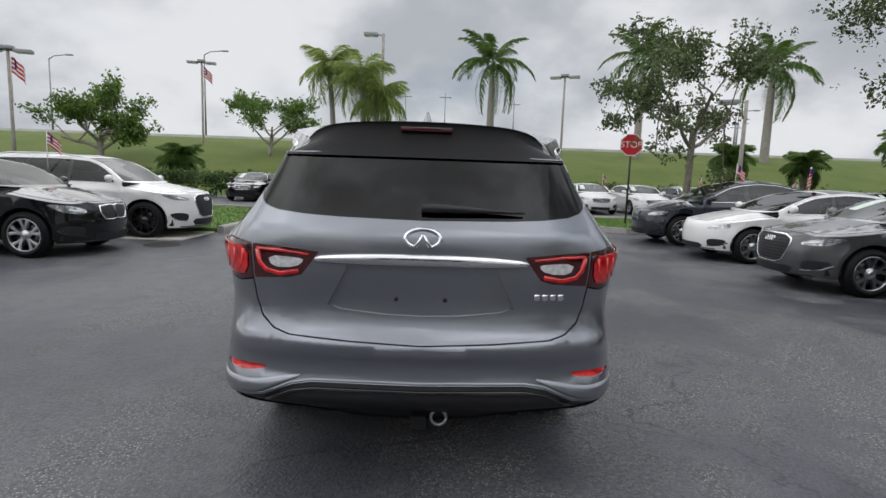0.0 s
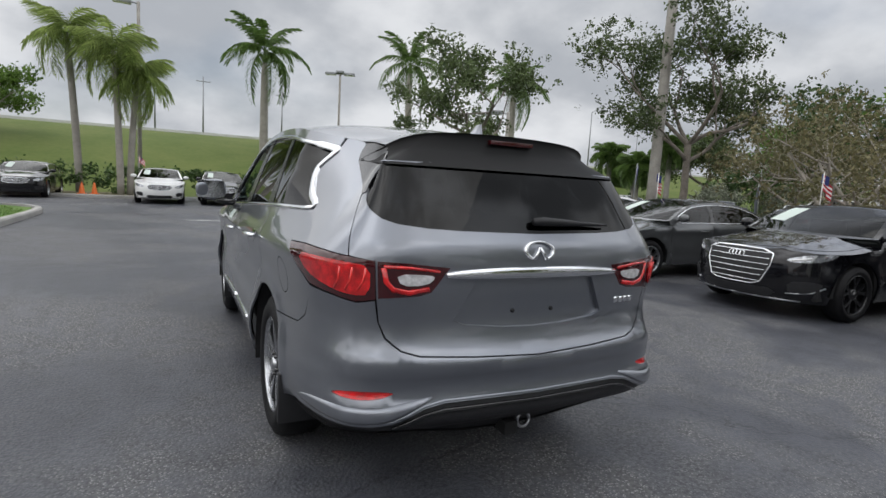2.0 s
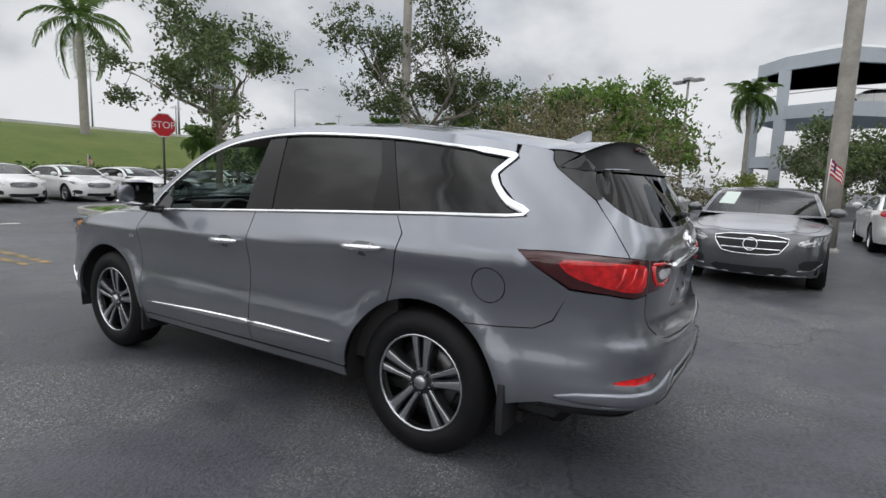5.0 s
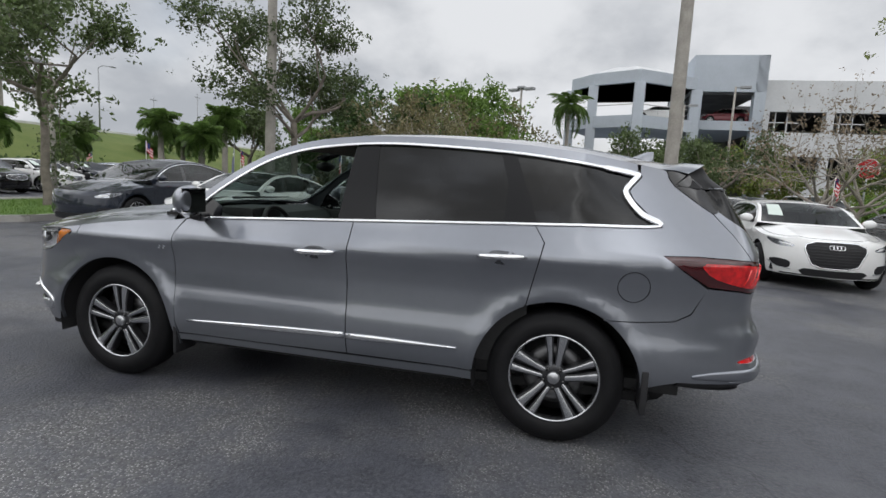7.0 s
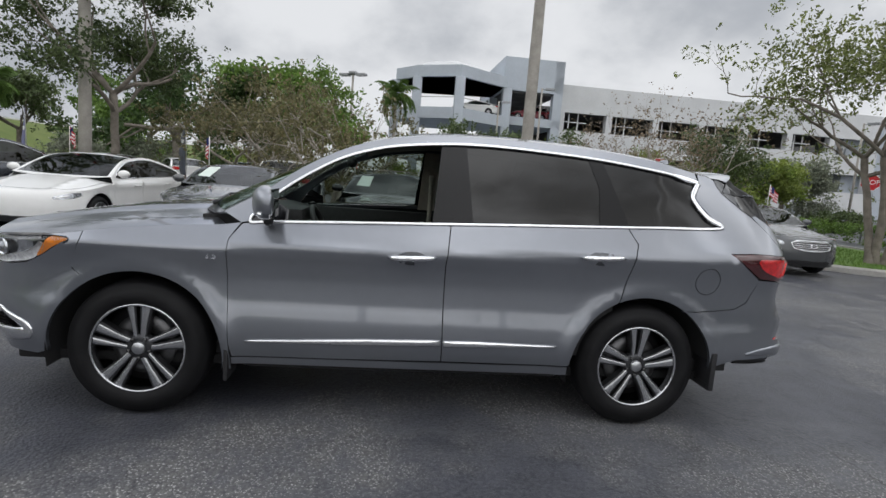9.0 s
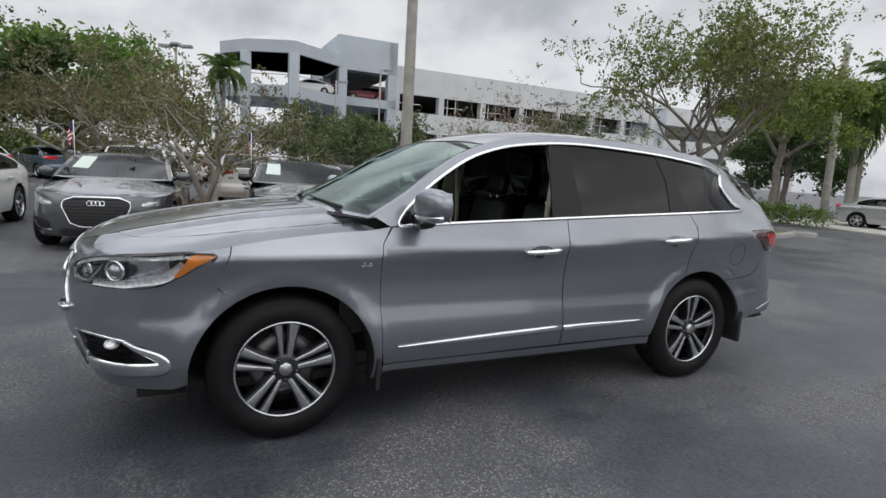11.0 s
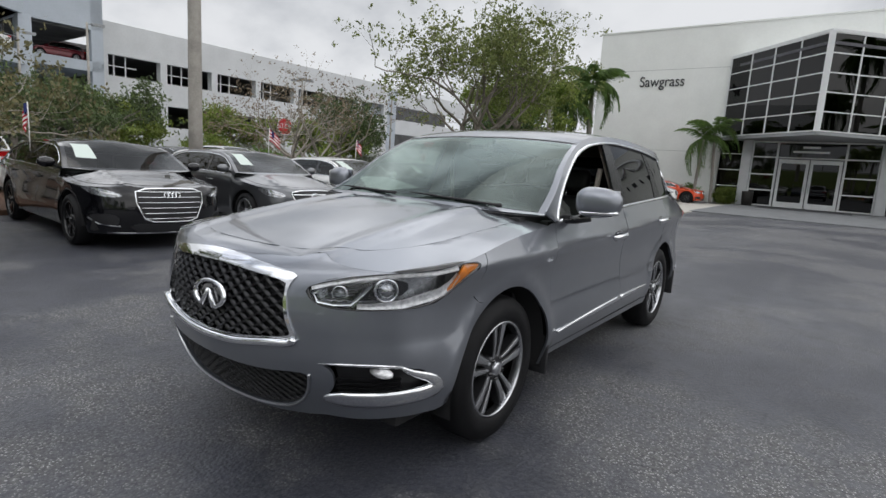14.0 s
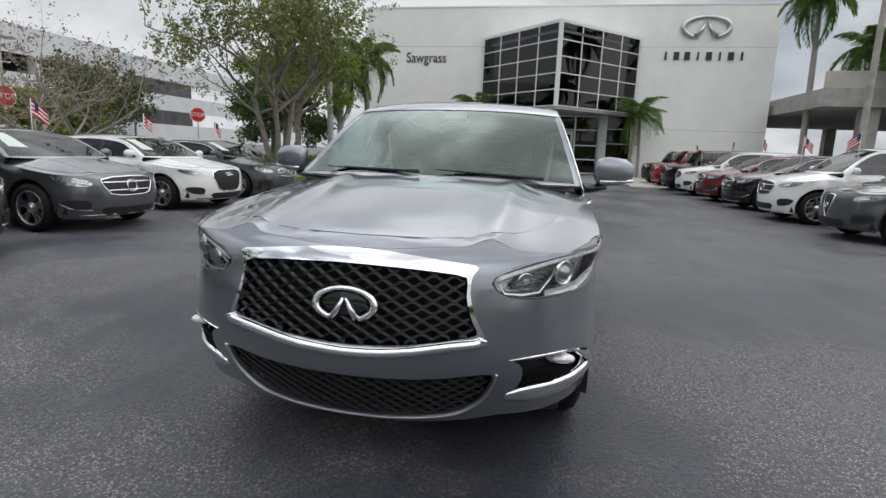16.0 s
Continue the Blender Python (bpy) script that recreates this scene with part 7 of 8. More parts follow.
PALMY = leaf_mat("yellowish_palm_frond", (0.185, 0.265, 0.070), (0.350, 0.420, 0.140), 0.6)
BARK = mat("grey_bark", (0.20, 0.175, 0.15), 0.9, 0, vary=0.3, scale=5, bump=0.8, bscale=40)
BARK_PALE = mat("pale_bark", (0.32, 0.29, 0.25), 0.85, 0, vary=0.2, scale=4, bump=0.5, bscale=40)
PALM_TRUNK = mat("palm_trunk", (0.30, 0.28, 0.25), 0.85, 0, vary=0.15, scale=3, bump=0.4, bscale=30)
SHAFT = mat("palm_crownshaft", (0.10, 0.16, 0.05), 0.5, 0, vary=0.15, scale=4)


def leaf_cloud(centres, spread, n, size, rng):
    """Vertices and faces of n small leaves round the centres."""
    C = np.array(centres)
    m = max(len(C), n // 9)
    k = C[rng.integers(0, len(C), m)] + rng.normal(0, 1, (m, 3)) * np.array((spread, spread, spread * 0.55))
    p = k[rng.integers(0, m, n)] + rng.normal(0, 1, (n, 3)) * size * 1.15
    a = rng.normal(0, 1, (n, 3))
    a /= np.linalg.norm(a, axis=1)[:, None]
    b = np.cross(a, rng.normal(0, 1, (n, 3)))
    b /= np.linalg.norm(b, axis=1)[:, None]
    s = size * rng.uniform(0.6, 1.3, n)[:, None]
    V = np.stack([p - a * s, p + b * s * 0.5, p + a * s, p - b * s * 0.5], 1).reshape(-1, 3)
    F = np.arange(n * 4).reshape(-1, 4)
    return V, F


def grow(rng, p, d, length, r, depth, out_v, out_f, tips, up=0.25, fork=(2, 4), bend=0.35, taper=0.62):
    """A limb with its side branches; tips gathers the ends for leaves."""
    k = 5
    pts, rad = [p], [r]
    for i in range(k):
        d = d + rng.normal(0, bend * 0.35, 3) + np.array((0, 0, up * 0.12))
        d = d / np.linalg.norm(d)
        p = p + d * length / k
        pts.append(p)
        rad.append(r * (1 - (1 - taper) * (i + 1) / k))
    V, F = tube_data(pts, rad, 7 if depth > 1 else 5, False, sum(len(v) for v in out_v))
    out_v.append(V)
    out_f += F
    if depth == 0:
        tips += pts[2:]
        return
    if depth == 1:
        tips += pts[-2:]
    for _ in range(rng.integers(*fork) + 0):
        q = pts[rng.integers(3, k + 1)]
        e = d + rng.normal(0, 0.62, 3)
        e[2] += up * 0.3
        e /= np.linalg.norm(e)
        grow(rng, np.array(q), e, length * rng.uniform(0.55, 0.8), r * taper * rng.uniform(0.55, 0.8), depth - 1, out_v, out_f, tips, up, fork, bend, taper)


def tree(label, x, y, trunk_h, trunk_r, limb, seed, leaf, n, size, spread=0.35, limbs=5, lean=(0, 0), up=0.25, flat=0.75, depth=3, bark=None, stems=1, name="tree", splay=0.45):
    rng = np.random.default_rng(seed)
    t = thing(name, label, "tree", pose(x, y, 0), "trees")
    vs, fs, tips = [], [], []
    for st in range(stems):
        off = np.array((rng.normal(0, 0.12), rng.normal(0, 0.12), 0)) if stems > 1 else np.zeros(3)
        ang = 2 * math.pi * st / stems
        dv = np.array((lean[0], lean[1], 1.0)) if stems == 1 else np.array((splay * math.cos(ang), splay * math.sin(ang), 1.0))
        pts = [off + np.array((0, 0, -0.05))]
        for i in range(6):
            pts.append(pts[-1] + (dv + np.array((rng.normal(0, 0.06), rng.normal(0, 0.06), 0))) / np.linalg.norm(dv) * (trunk_h / 6))
        rr = trunk_r / (1 if stems == 1 else 1.5)
        V, F = tube_data(pts, [rr * k for k in (1.35, 1.05, 0.95, 0.9, 0.86, 0.84, 0.86)], 10, False, sum(len(v) for v in vs))
        vs.append(V)
        fs += F
        for i in range(limbs):
            a = 2 * math.pi * (i + rng.uniform(-0.3, 0.3)) / limbs
            d = np.array((math.cos(a), math.sin(a), flat * rng.uniform(0.5, 1.5)))
            grow(rng, np.array(pts[-1] if i % 3 else pts[-2]), d / np.linalg.norm(d), limb * rng.uniform(0.75, 1.15), rr * 0.55, depth, vs, fs, tips, up)
    link_mesh("trunk", np.concatenate(vs), fs, bark or BARK, t)
    tips = np.array(tips)
    V, F = leaf_cloud(tips, spread, n, size, rng)
    link_mesh("crown", V, F, leaf, t)
    return t


def frond_mesh(name, length, droop, leaflets, leaf_len, rng, hang=0.5, width=0.04, leaf=None):
    """One palm frond: a curved rib with leaflets down both sides; grows along +x."""
    m = 14
    pts = []
    for i in range(m):
        s = i / (m - 1)
        pts.append((length * (s - 0.22 * droop * s ** 3), 0, length * (0.42 * s - (0.42 + 0.55 * droop) * s * s)))
    vs, fs = tube_data(pts, [0.028 * (1 - 0.85 * i / (m - 1)) for i in range(m)], 5, False)
    vs, fs = list(map(tuple, vs)), list(fs)
    P = np.array(pts)
    for i in range(leaflets):
        s = 0.12 + 0.88 * i / leaflets
        p = np.array([np.interp(s * (m - 1), range(m), P[:, k]) for k in range(3)])
        ll = leaf_len * (math.sin(math.pi * min(1, 0.15 + 0.85 * s)) * 0.75 + 0.28)
        for q in (-1, 1):
            d = np.array((0.45 + rng.normal(0, 0.1), q * 1.0, -hang * rng.uniform(0.4, 1.4)))
            d /= np.linalg.norm(d)
            tip = p + d * ll + np.array((0, 0, -hang * ll * 0.55))
            mid = p + d * ll * 0.55
            w = np.array((width, 0, 0))
            k = len(vs)
            vs += [tuple(p - w), tuple(p + w), tuple(mid + w * 0.9), tuple(mid - w * 0.9), tuple(tip)]
            fs += [(k, k + 1, k + 2, k + 3), (k + 3, k + 2, k + 4)]
    me = bpy.data.meshes.new(name)
    me.from_pydata([tuple(map(float, v)) for v in vs], [], fs)
    me.materials.append(leaf or PALMF)
    return me


def palm(label, x, y, h, r, fronds, length, droop, seed, lean=(0, 0), shaft=True, hang=0.5, leaf_len=0.55, name="palm_tree", leaflets=46, width=0.04, leaf=None):
    rng = np.random.default_rng(seed)
    t = thing(name, label, "palm tree", pose(x, y, 0), "palms")
    pts = [(lean[0] * h * s ** 1.5, lean[1] * h * s ** 1.5, h * s - 0.05) for s in np.linspace(0, 1, 12)]
    rad = [r * (1.25 - 0.35 * s + 0.10 * math.sin(3.0 * s)) * (0.75 if s > 0.95 else 1) for s in np.linspace(0, 1, 12)]
    tube("trunk", pts, rad, PALM_TRUNK, t, 12)
    top = np.array(pts[-1])
    if shaft:
        tube("crownshaft", [top, top + (0, 0, 0.35), top + (0, 0, 0.8)], [r * 0.75, r * 0.7, r * 0.35], SHAFT, t, 10)
        top = top + np.array((0, 0, 0.75))
    ms = [frond_mesh("frond", length, droop * k, leaflets, leaf_len, rng, hang, width, leaf) for k in (0.55, 1.0, 1.5)]
    for i in range(fronds):
        k = i % 3
        o = new("frond", ms[k])
        o.parent = t
        tilt = {0: -48, 1: -12, 2: 18}[k] + rng.uniform(-10, 10)
        o.matrix_basis = pose(*top, 0, 0, 137.5 * i + rng.uniform(-12, 12)) @ pose(0, 0, 0, 0, tilt, 0)
    return t


def bush(label, x, y, w, d, h, n, size, leaf, seed, name="bush", z=0.0):
    """A rounded shrub: a low frame of twigs under many leaves."""
    rng = np.random.default_rng(seed)
    t = thing(name, label, "bush", pose(x, y, z), "bushes")
    vs, fs, tips = [], [], []
    for i in range(7):
        a = rng.uniform(0, 2 * math.pi)
        dv = np.array((math.cos(a) * w * 0.35, math.sin(a) * d * 0.35, h * 0.75))
        V, F = tube_data([np.zeros(3), dv * 0.5 + rng.normal(0, 0.05, 3), dv], [0.03, 0.02, 0.008], 5, False, sum(len(v) for v in vs))
        vs.append(V)
        fs += F
    link_mesh("stems", np.concatenate(vs), fs, BARK, t)
    u = rng.normal(0, 1, (60, 3))
    u /= np.linalg.norm(u, axis=1)[:, None]
    c = u * np.array((w / 2, d / 2, h / 2)) * rng.uniform(0.55, 0.95, (60, 1)) + np.array((0, 0, h / 2))
    V, F = leaf_cloud(c, min(w, d, h) * 0.12, n, size, rng)
    V[:, 2] = np.maximum(V[:, 2], 0.0)
    link_mesh("leaves", V, F, leaf, t)
    return t


def hedge(label, x0, y0, x1, y1, w, h, n, size, leaf, seed):
    """A clipped hedge along a line."""
    rng = np.random.default_rng(seed)
    a, b = np.array((x0, y0)), np.array((x1, y1))
    u = (b - a) / np.linalg.norm(b - a)
    v = np.array((-u[1], u[0]))
    m = 500
    s, q = rng.uniform(0, 1, m), rng.uniform(-0.5, 0.5, m)
    z = h * np.where(rng.uniform(0, 1, m) < 0.5, rng.uniform(0.1, 0.95, m), 0.92)
    c = np.column_stack([a + (b - a) * s[:, None] + v * (q * w)[:, None], z])
    V, F = leaf_cloud(c, 0.16, n, size, rng)
    V[:, 2] = np.maximum(V[:, 2], 0.01)
    t = tagged(link_mesh("hedge", V, F, leaf), label, "hedge", kind="stuff")
    return t


hedge("dark green clipped hedge at the foot of the embankment", -40, 25.6, 32, 25.6, 1.0, 1.25, 26000, 0.10, DKLEAF, 11)
hedge("bright green low hedge beside the forecourt", 9, -20.6, 22, -19.5, 1.0, 0.75, 9000, 0.06, LIME, 12)
hedge("dark hedge along the garage lane", 26, 4, 38, -4, 1.0, 0.9, 5000, 0.09, OLIVE, 13)

tree("oak with dark open crown on the grass island", 8.75, 13.4, 3.3, 0.13, 2.25, 21, OAK, 11500, 0.072, 0.26, 5, (0.05, 0.02), 0.12, 0.36, bark=BARK)
tree("tall broad oak with an airy green crown", 14.6, 8.8, 3.3, 0.14, 2.0, 22, OAK, 19000, 0.066, 0.38, 6, (0.0, 0.02), 0.3, 0.75, bark=BARK)
tree("sparse small-leaved tree with many pale stems", 11.0, 1.4, 1.35, 0.12, 1.25, 23, OLIVE, 6500, 0.05, 0.30, 4, (0, 0), 0.25, 0.8, bark=BARK_PALE, stems=3)
tree("wide nearly bare tree with olive leaves", 15.5, 4.6, 1.5, 0.14, 1.75, 24, OLIVE, 9500, 0.055, 0.32, 4, (0, 0), 0.15, 0.6, bark=BARK_PALE, stems=3)
tree("broad dense tree with bright green leaves", 33.5, 7.0, 3.0, 0.30, 3.3, 25, LIME, 16000, 0.16, 0.55, 6, (0, 0), 0.25, 0.6)
tree("broad dense tree with bright green leaves", 30, 12.5, 3.0, 0.28, 2.6, 26, DKLEAF, 12000, 0.15, 0.5, 6, (0, 0), 0.2, 0.6)
tree("dark small-leaved tree before the garage", 34.5, -6.2, 2.2, 0.18, 2.0, 27, OAK, 9000, 0.11, 0.45, 5, (0, 0), 0.2, 0.7)
tree("dark small-leaved tree before the garage", 36, -11, 2.0, 0.18, 1.9, 28, OAK, 8000, 0.11, 0.45, 5, (0, 0), 0.2, 0.7)
tree("nearly bare tree with reddish grey twigs", 13.4, -8.7, 1.45, 0.12, 1.8, 29, leaf_mat("russet_leaf", (0.192, 0.144, 0.096), (0.288, 0.228, 0.156)), 3800, 0.045, 0.3, 5, (0, 0), 0.3, 0.8, bark=BARK_PALE, stems=3)
tree("small dark tree beyond the grass island", 14.5, -11.6, 1.9, 0.11, 1.25, 30, OAK, 5500, 0.06, 0.30, 5, (0, 0), 0.3, 0.8)
tree("tall oak with yellowish green leaves by the lane", 8.4, -12.4, 2.9, 0.15, 2.2, 31, leaf_mat("sunny_oak_leaf", (0.132, 0.168, 0.048), (0.252, 0.282, 0.096), 0.35), 20000, 0.058, 0.40, 5, (0.0, 0.0), 0.40, 0.9, bark=BARK, stems=3, splay=0.20)
tree("oak with yellowish green leaves beside the showroom", 12.5, -22.5, 3.6, 0.18, 2.0, 32, YELLOW, 14000, 0.085, 0.38, 5, (0, 0), 0.2, 0.6)
for k, (x, y, hgt, lm, lf) in enumerate(((22, -37, 3.0, 2.4, DKLEAF), (30, -25, 2.0, 1.7, YELLOW), (18.5, -32.5, 3.2, 2.5, DKLEAF), (35, -31, 2.4, 1.9, GREYG), (45, -26, 2.6, 2.0, YELLOW), (40, 18, 3, 3, LIME), (50, 13, 3, 3, DKLEAF), (38, 26, 2.6, 2.5, OAK), (47, -17, 2.2, 1.9, YELLOW), (46, -6, 2.2, 1.9, GREYG), (47, -12, 2.0, 1.8, GREYG))):
    tree("broad green tree with a dense leafy crown", x, y, hgt, 0.2, lm * 0.85, 40 + k, lf, 8500, 0.15, 0.5, 5, (0, 0), 0.2, 0.6)
tree("broad spreading tree before the embankment", -12.6, 37.2, 4.2, 0.16, 2.1, 60, LIME, 6000, 0.12, 0.30, 5, (0.1, 0), 0.35, 0.55, bark=BARK_PALE)
tree("broad spreading tree before the embankment", -22.5, 33.0, 3.2, 0.25, 2.3, 61, LIME, 8000, 0.13, 0.34, 6, (0, 0), 0.32, 0.45, bark=BARK_PALE)
tree("broad spreading tree before the embankment", -31, 30, 3.0, 0.25, 2.2, 62, LIME, 8000, 0.13, 0.36, 6, (0, 0), 0.3, 0.5)
palm("tall royal palm with a smooth grey trunk", 4.35, 36.0, 9.2, 0.24, 16, 3.5, 1.0, 70, leaf_len=0.75, width=0.042, hang=0.7, leaflets=46)
palm("tall royal palm with a smooth grey trunk", 17.6, 41.5, 11.2, 0.26, 16, 4.0, 1.0, 71, leaf_len=0.8, width=0.042, hang=0.7, leaflets=46)
palm("tall royal palm with a smooth grey trunk", 28.7, 41.4, 10.8, 0.30, 17, 4.2, 1.0, 72, leaf_len=0.9, width=0.045, hang=0.7, leaflets=46)
palm("slender leaning palm with drooping feathery fronds", -5.3, 25.8, 7.3, 0.13, 22, 1.9, 1.1, 73, (-0.05, 0), False, 0.9, 0.7, leaflets=30, width=0.022, leaf=PALMY)
palm("slender palm with drooping feathery fronds", -3.55, 24.6, 6.6, 0.12, 22, 1.9, 1.2, 74, (-0.03, 0), False, 1.0, 0.7, leaflets=30, width=0.022, leaf=PALMY)
palm("slender palm with drooping feathery fronds", -3.2, 24.9, 5.6, 0.12, 22, 1.8, 1.3, 75, (0.06, 0), False, 1.1, 0.7, leaflets=30, width=0.022, leaf=PALMY)
for k, (x, y, h, sp) in enumerate(((38, 36, 3.2, 1.5), (19.5, 30, 3.4, 1.5), (23, 28, 3.0, 1.4), (26.5, 25, 4.2, 1.5), (29, 22, 4.8, 1.5), (24, 20, 3.2, 1.4), (-16, 30.5, 2.2, 1.6), (31, 27, 3.6, 1.5))):
    palm("stout cabbage palm with a round head of fans", x, y, h, 0.16, 30, sp, 0.9, 80 + k, (0, 0), False, 0.5, 0.75, leaflets=20, width=0.055, leaf=PALMF)
for k, (x, y, h) in enumerate(((5.6, -34.6, 4.1), (4.7, -35.4, 4.7), (-5.9, -34.6, 4.0), (-6.6, -35.3, 4.6))):
    palm("small ornamental palm beside the showroom entrance", x, y, h, 0.08, 12, 2.0, 1.3, 90 + k, (0.05 if k % 2 else -0.06, 0.05), False, 0.7, 0.55, leaflets=30, width=0.028)
for k, (x, y) in enumerate(((-17.0, -4.5), (-16.2, 0.8))):
    palm("slender palm with drooping fronds across the lane", x, y, 4.6 + k, 0.13, 14, 2.2, 1.2, 120 + k, (0.03, 0), False, 0.8, 0.6, leaflets=30, width=0.03)
for k, (x, y, h) in enumerate(((11.3, -30.0, 6.4), (12.4, -28.2, 5.0), (13.6, -31, 5.6), (-15.8, -33.0, 10.5), (-18.2, -31.5, 7.2), (-19.5, -29, 6.6), (47, -0.6, 8.0))):
    palm("palm with drooping green fronds near the showroom", x, y, h, 0.15, 18, 2.3, 1.4, 100 + k, (0.02, 0), True, 0.9, 0.65)
for k, (x, y, w, h, lf) in enumerate(((4.0, -36.0, 1.2, 1.2, YELLOW), (6.2, -36.0, 1.4, 1.1, LIME), (-5.6, -36.0, 1.2, 1.1, YELLOW), (30, 14, 4, 2.5, GREYG), (34, 17, 5, 2.6, LIME), (26, 16, 3.5, 2.2, GREYG), (42, 9, 6, 2.4, OLIVE), (44, -1, 5, 2.4, YELLOW), (34.2, -32.9, 4.2, 2.5, GREYG), (24, -26, 3.5, 1.3, OAK), (24, -15, 4, 1.6, LIME), (39, -20, 5, 2.6, YELLOW), (48, -30, 5, 3, GREYG), (52, 8, 8, 2.5, OLIVE), (60, 16, 10, 3, YELLOW))):
    bush("rounded leafy green shrub in a planted bed", x, y, w, w * 0.8, h, 4200, 0.05 + 0.02 * w / 2, lf, 130 + k)

# ---- poles, lamps, signs ----
STEEL = mat("galvanised_steel", (0.42, 0.43, 0.43), 0.4, 0.7, vary=0.12, scale=6)
LAMP_GREY = mat("lamp_housing_grey", (0.30, 0.31, 0.32), 0.45, 0.3)
DARKPOLE = mat("dark_bronze", (0.05, 0.048, 0.045), 0.45, 0.4)


def lot_lamp(x, y, h, turn, heads=2, flag=False, label="tall grey lot lamp with box heads"):
    t = thing("lot_lamp", label, "street lamp", pose(x, y, 0, 0, 0, turn), "lot lamps")
    tube("pole", [(0, 0, 0), (0, 0, h)], [0.11, 0.075], POLE_MAT, t, 8)
    for g in (-1, 1)[:heads]:
        tube("arm", [(0, 0, h - 0.1), (g * 0.35, 0, h - 0.06)], 0.035, LAMP_GREY, t, 6)
        hd = box("lamp_head", (min(g * 0.3, g * 1.1), -0.22, h - 0.16), (max(g * 0.3, g * 1.1), 0.22, h + 0.02), LAMP_GREY, t, 0.03)
        box("lamp_glass", (min(g * 0.36, g * 1.04), -0.17, h - 0.175), (max(g * 0.36, g * 1.04), 0.17, h - 0.158), LENS_WHITE, hd)
    if heads == 2:
        box("lamp_hub", (-0.28, -0.20, h - 0.02), (0.28, 0.20, h + 0.16), LAMP_GREY, t, 0.03)
    if flag:
        f = window_flag(pose(x + 0.1, y, h - 2.4) @ Matrix.Scale(3.2, 4))
        tagged(f, "large striped flag hanging from a lamp pole", "flag")
    return t


lot_lamp(10.0, 37.0, 9.4, -25)
lot_lamp(-18.9, 41.0, 10.2, 10, flag=True)
lot_lamp(-22.0, 24.6, 7.3, 15, flag=True)
lot_lamp(37.4, 2.8, 8.5, 60)
lot_lamp(43.5, -13.3, 9.9, 80, 1)
lot_lamp(48.7, -10.6, 9.2, 80, 1)
lot_lamp(13.6, 18.8, 5.2, -20, 1)
lot_lamp(34, -36, 8.0, 20, 1)
lot_lamp(40, -30, 8.4, 20, 2)
lot_lamp(-2.9, 27.3, 9.5, 0, 1)
for x, y, h, ln in ((13.3, 9.0, 11.5, (0.012, 0.0)), (11.92, -4.0, 11.5, (0.004, 0.0)), (12.0, -25.6, 8.3, (0.015, 0.0)), (-16.5, -28.0, 12.5, (0, 0))):
    t = thing("utility_pole", "tall plain weathered concrete pole", "pole", pose(x, y, 0), "tall concrete poles")
    tube("shaft", [(ln[0] * s * h, ln[1] * s * h, h * s) for s in np.linspace(0, 1, 6)], [0.19, 0.18, 0.17, 0.16, 0.15, 0.14], POLE_MAT, t, 8)
    V, F = lathe([(0, 0.26), (0.06, 0.26), (0.12, 0.21), (0.12, 0.001)], 12)
    o = link_mesh("footing", V, F, CONC, t)
    o.matrix_basis = pose(0, 0, 0, 0, -90, 0)


def text_mesh(name, body_text, size, depth, material, parent, m):
    c = bpy.data.curves.new(name, "FONT")
    c.body, c.size, c.extrude, c.align_x, c.align_y = body_text, size, depth, "CENTER", "CENTER"
    tmp = new(name + "_curve", c)
    me = bpy.data.meshes.new_from_object(tmp.evaluated_get(bpy.context.evaluated_depsgraph_get()))
    bpy.data.objects.remove(tmp)
    bpy.data.curves.remove(c)
    me.materials.clear()
    me.materials.append(material)
    o = new(name, me)
    o.parent = parent
    o.matrix_basis = m
    return o


SIGN_RED = mat("sign_red", (0.55, 0.02, 0.03), 0.4, 0, vary=0.06, scale=8)
SIGN_WHITE = mat("sign_white", (0.80, 0.80, 0.80), 0.4)


def stop_sign(x, y, z, turn, post=DARKPOLE):
    t = thing("stop_sign", "red octagonal stop sign with white letters on a dark post", "road sign", pose(x, y, 0, 0, 0, turn), "stop signs")
    tube("post", [(0, 0.04, 0), (0, 0.04, z + 0.30)], 0.035, post, t, 8)
    for r, m, dy, nm in ((0.385, SIGN_WHITE, 0.0, "border"), (0.355, SIGN_RED, -0.006, "face")):
        bm = bmesh.new()
        vs = [bm.verts.new((r * math.cos(radians(22.5 + 45 * k)), dy, z + r * math.sin(radians(22.5 + 45 * k)))) for k in range(8)]
        f = bm.faces.new(vs)
        rr = bmesh.ops.extrude_face_region(bm, geom=[f])
        bmesh.ops.translate(bm, vec=(0, 0.006, 0), verts=[v for v in rr["geom"] if isinstance(v, bmesh.types.BMVert)])
        bmesh.ops.recalc_face_normals(bm, faces=bm.faces)
        part(nm, bm, m, t, smooth=False)
    text_mesh("letters", "STOP", 0.285, 0.002, SIGN_WHITE, t, pose(0, -0.010, z, 90, 0, 0))


stop_sign(6.66, 13.25, 2.72, -12)
stop_sign(17.9, -11.4, 2.6, -100, STEEL)
stop_sign(17.06, -20.6, 2.65, -140, STEEL)
for x, y in ((-5.0, 24.1), (-4.55, 24.3)):
    c = thing("traffic_cone", "orange traffic cone on the kerbed island", "traffic cone", pose(x, y, 0.10), "traffic cones")
    V, F = lathe([(0.03, 0.13), (0.5, 0.03), (0.52, 0.0005)], 16)
    o = link_mesh("cone", V, F, mat("cone_orange", (0.75, 0.16, 0.03), 0.5), c)
    o.matrix_basis = pose(0, 0, 0, 0, -90, 0)
    box("foot", (-0.17, -0.17, 0), (0.17, 0.17, 0.035), mat("cone_orange", (0.75, 0.16, 0.03), 0.5), c, 0.01)
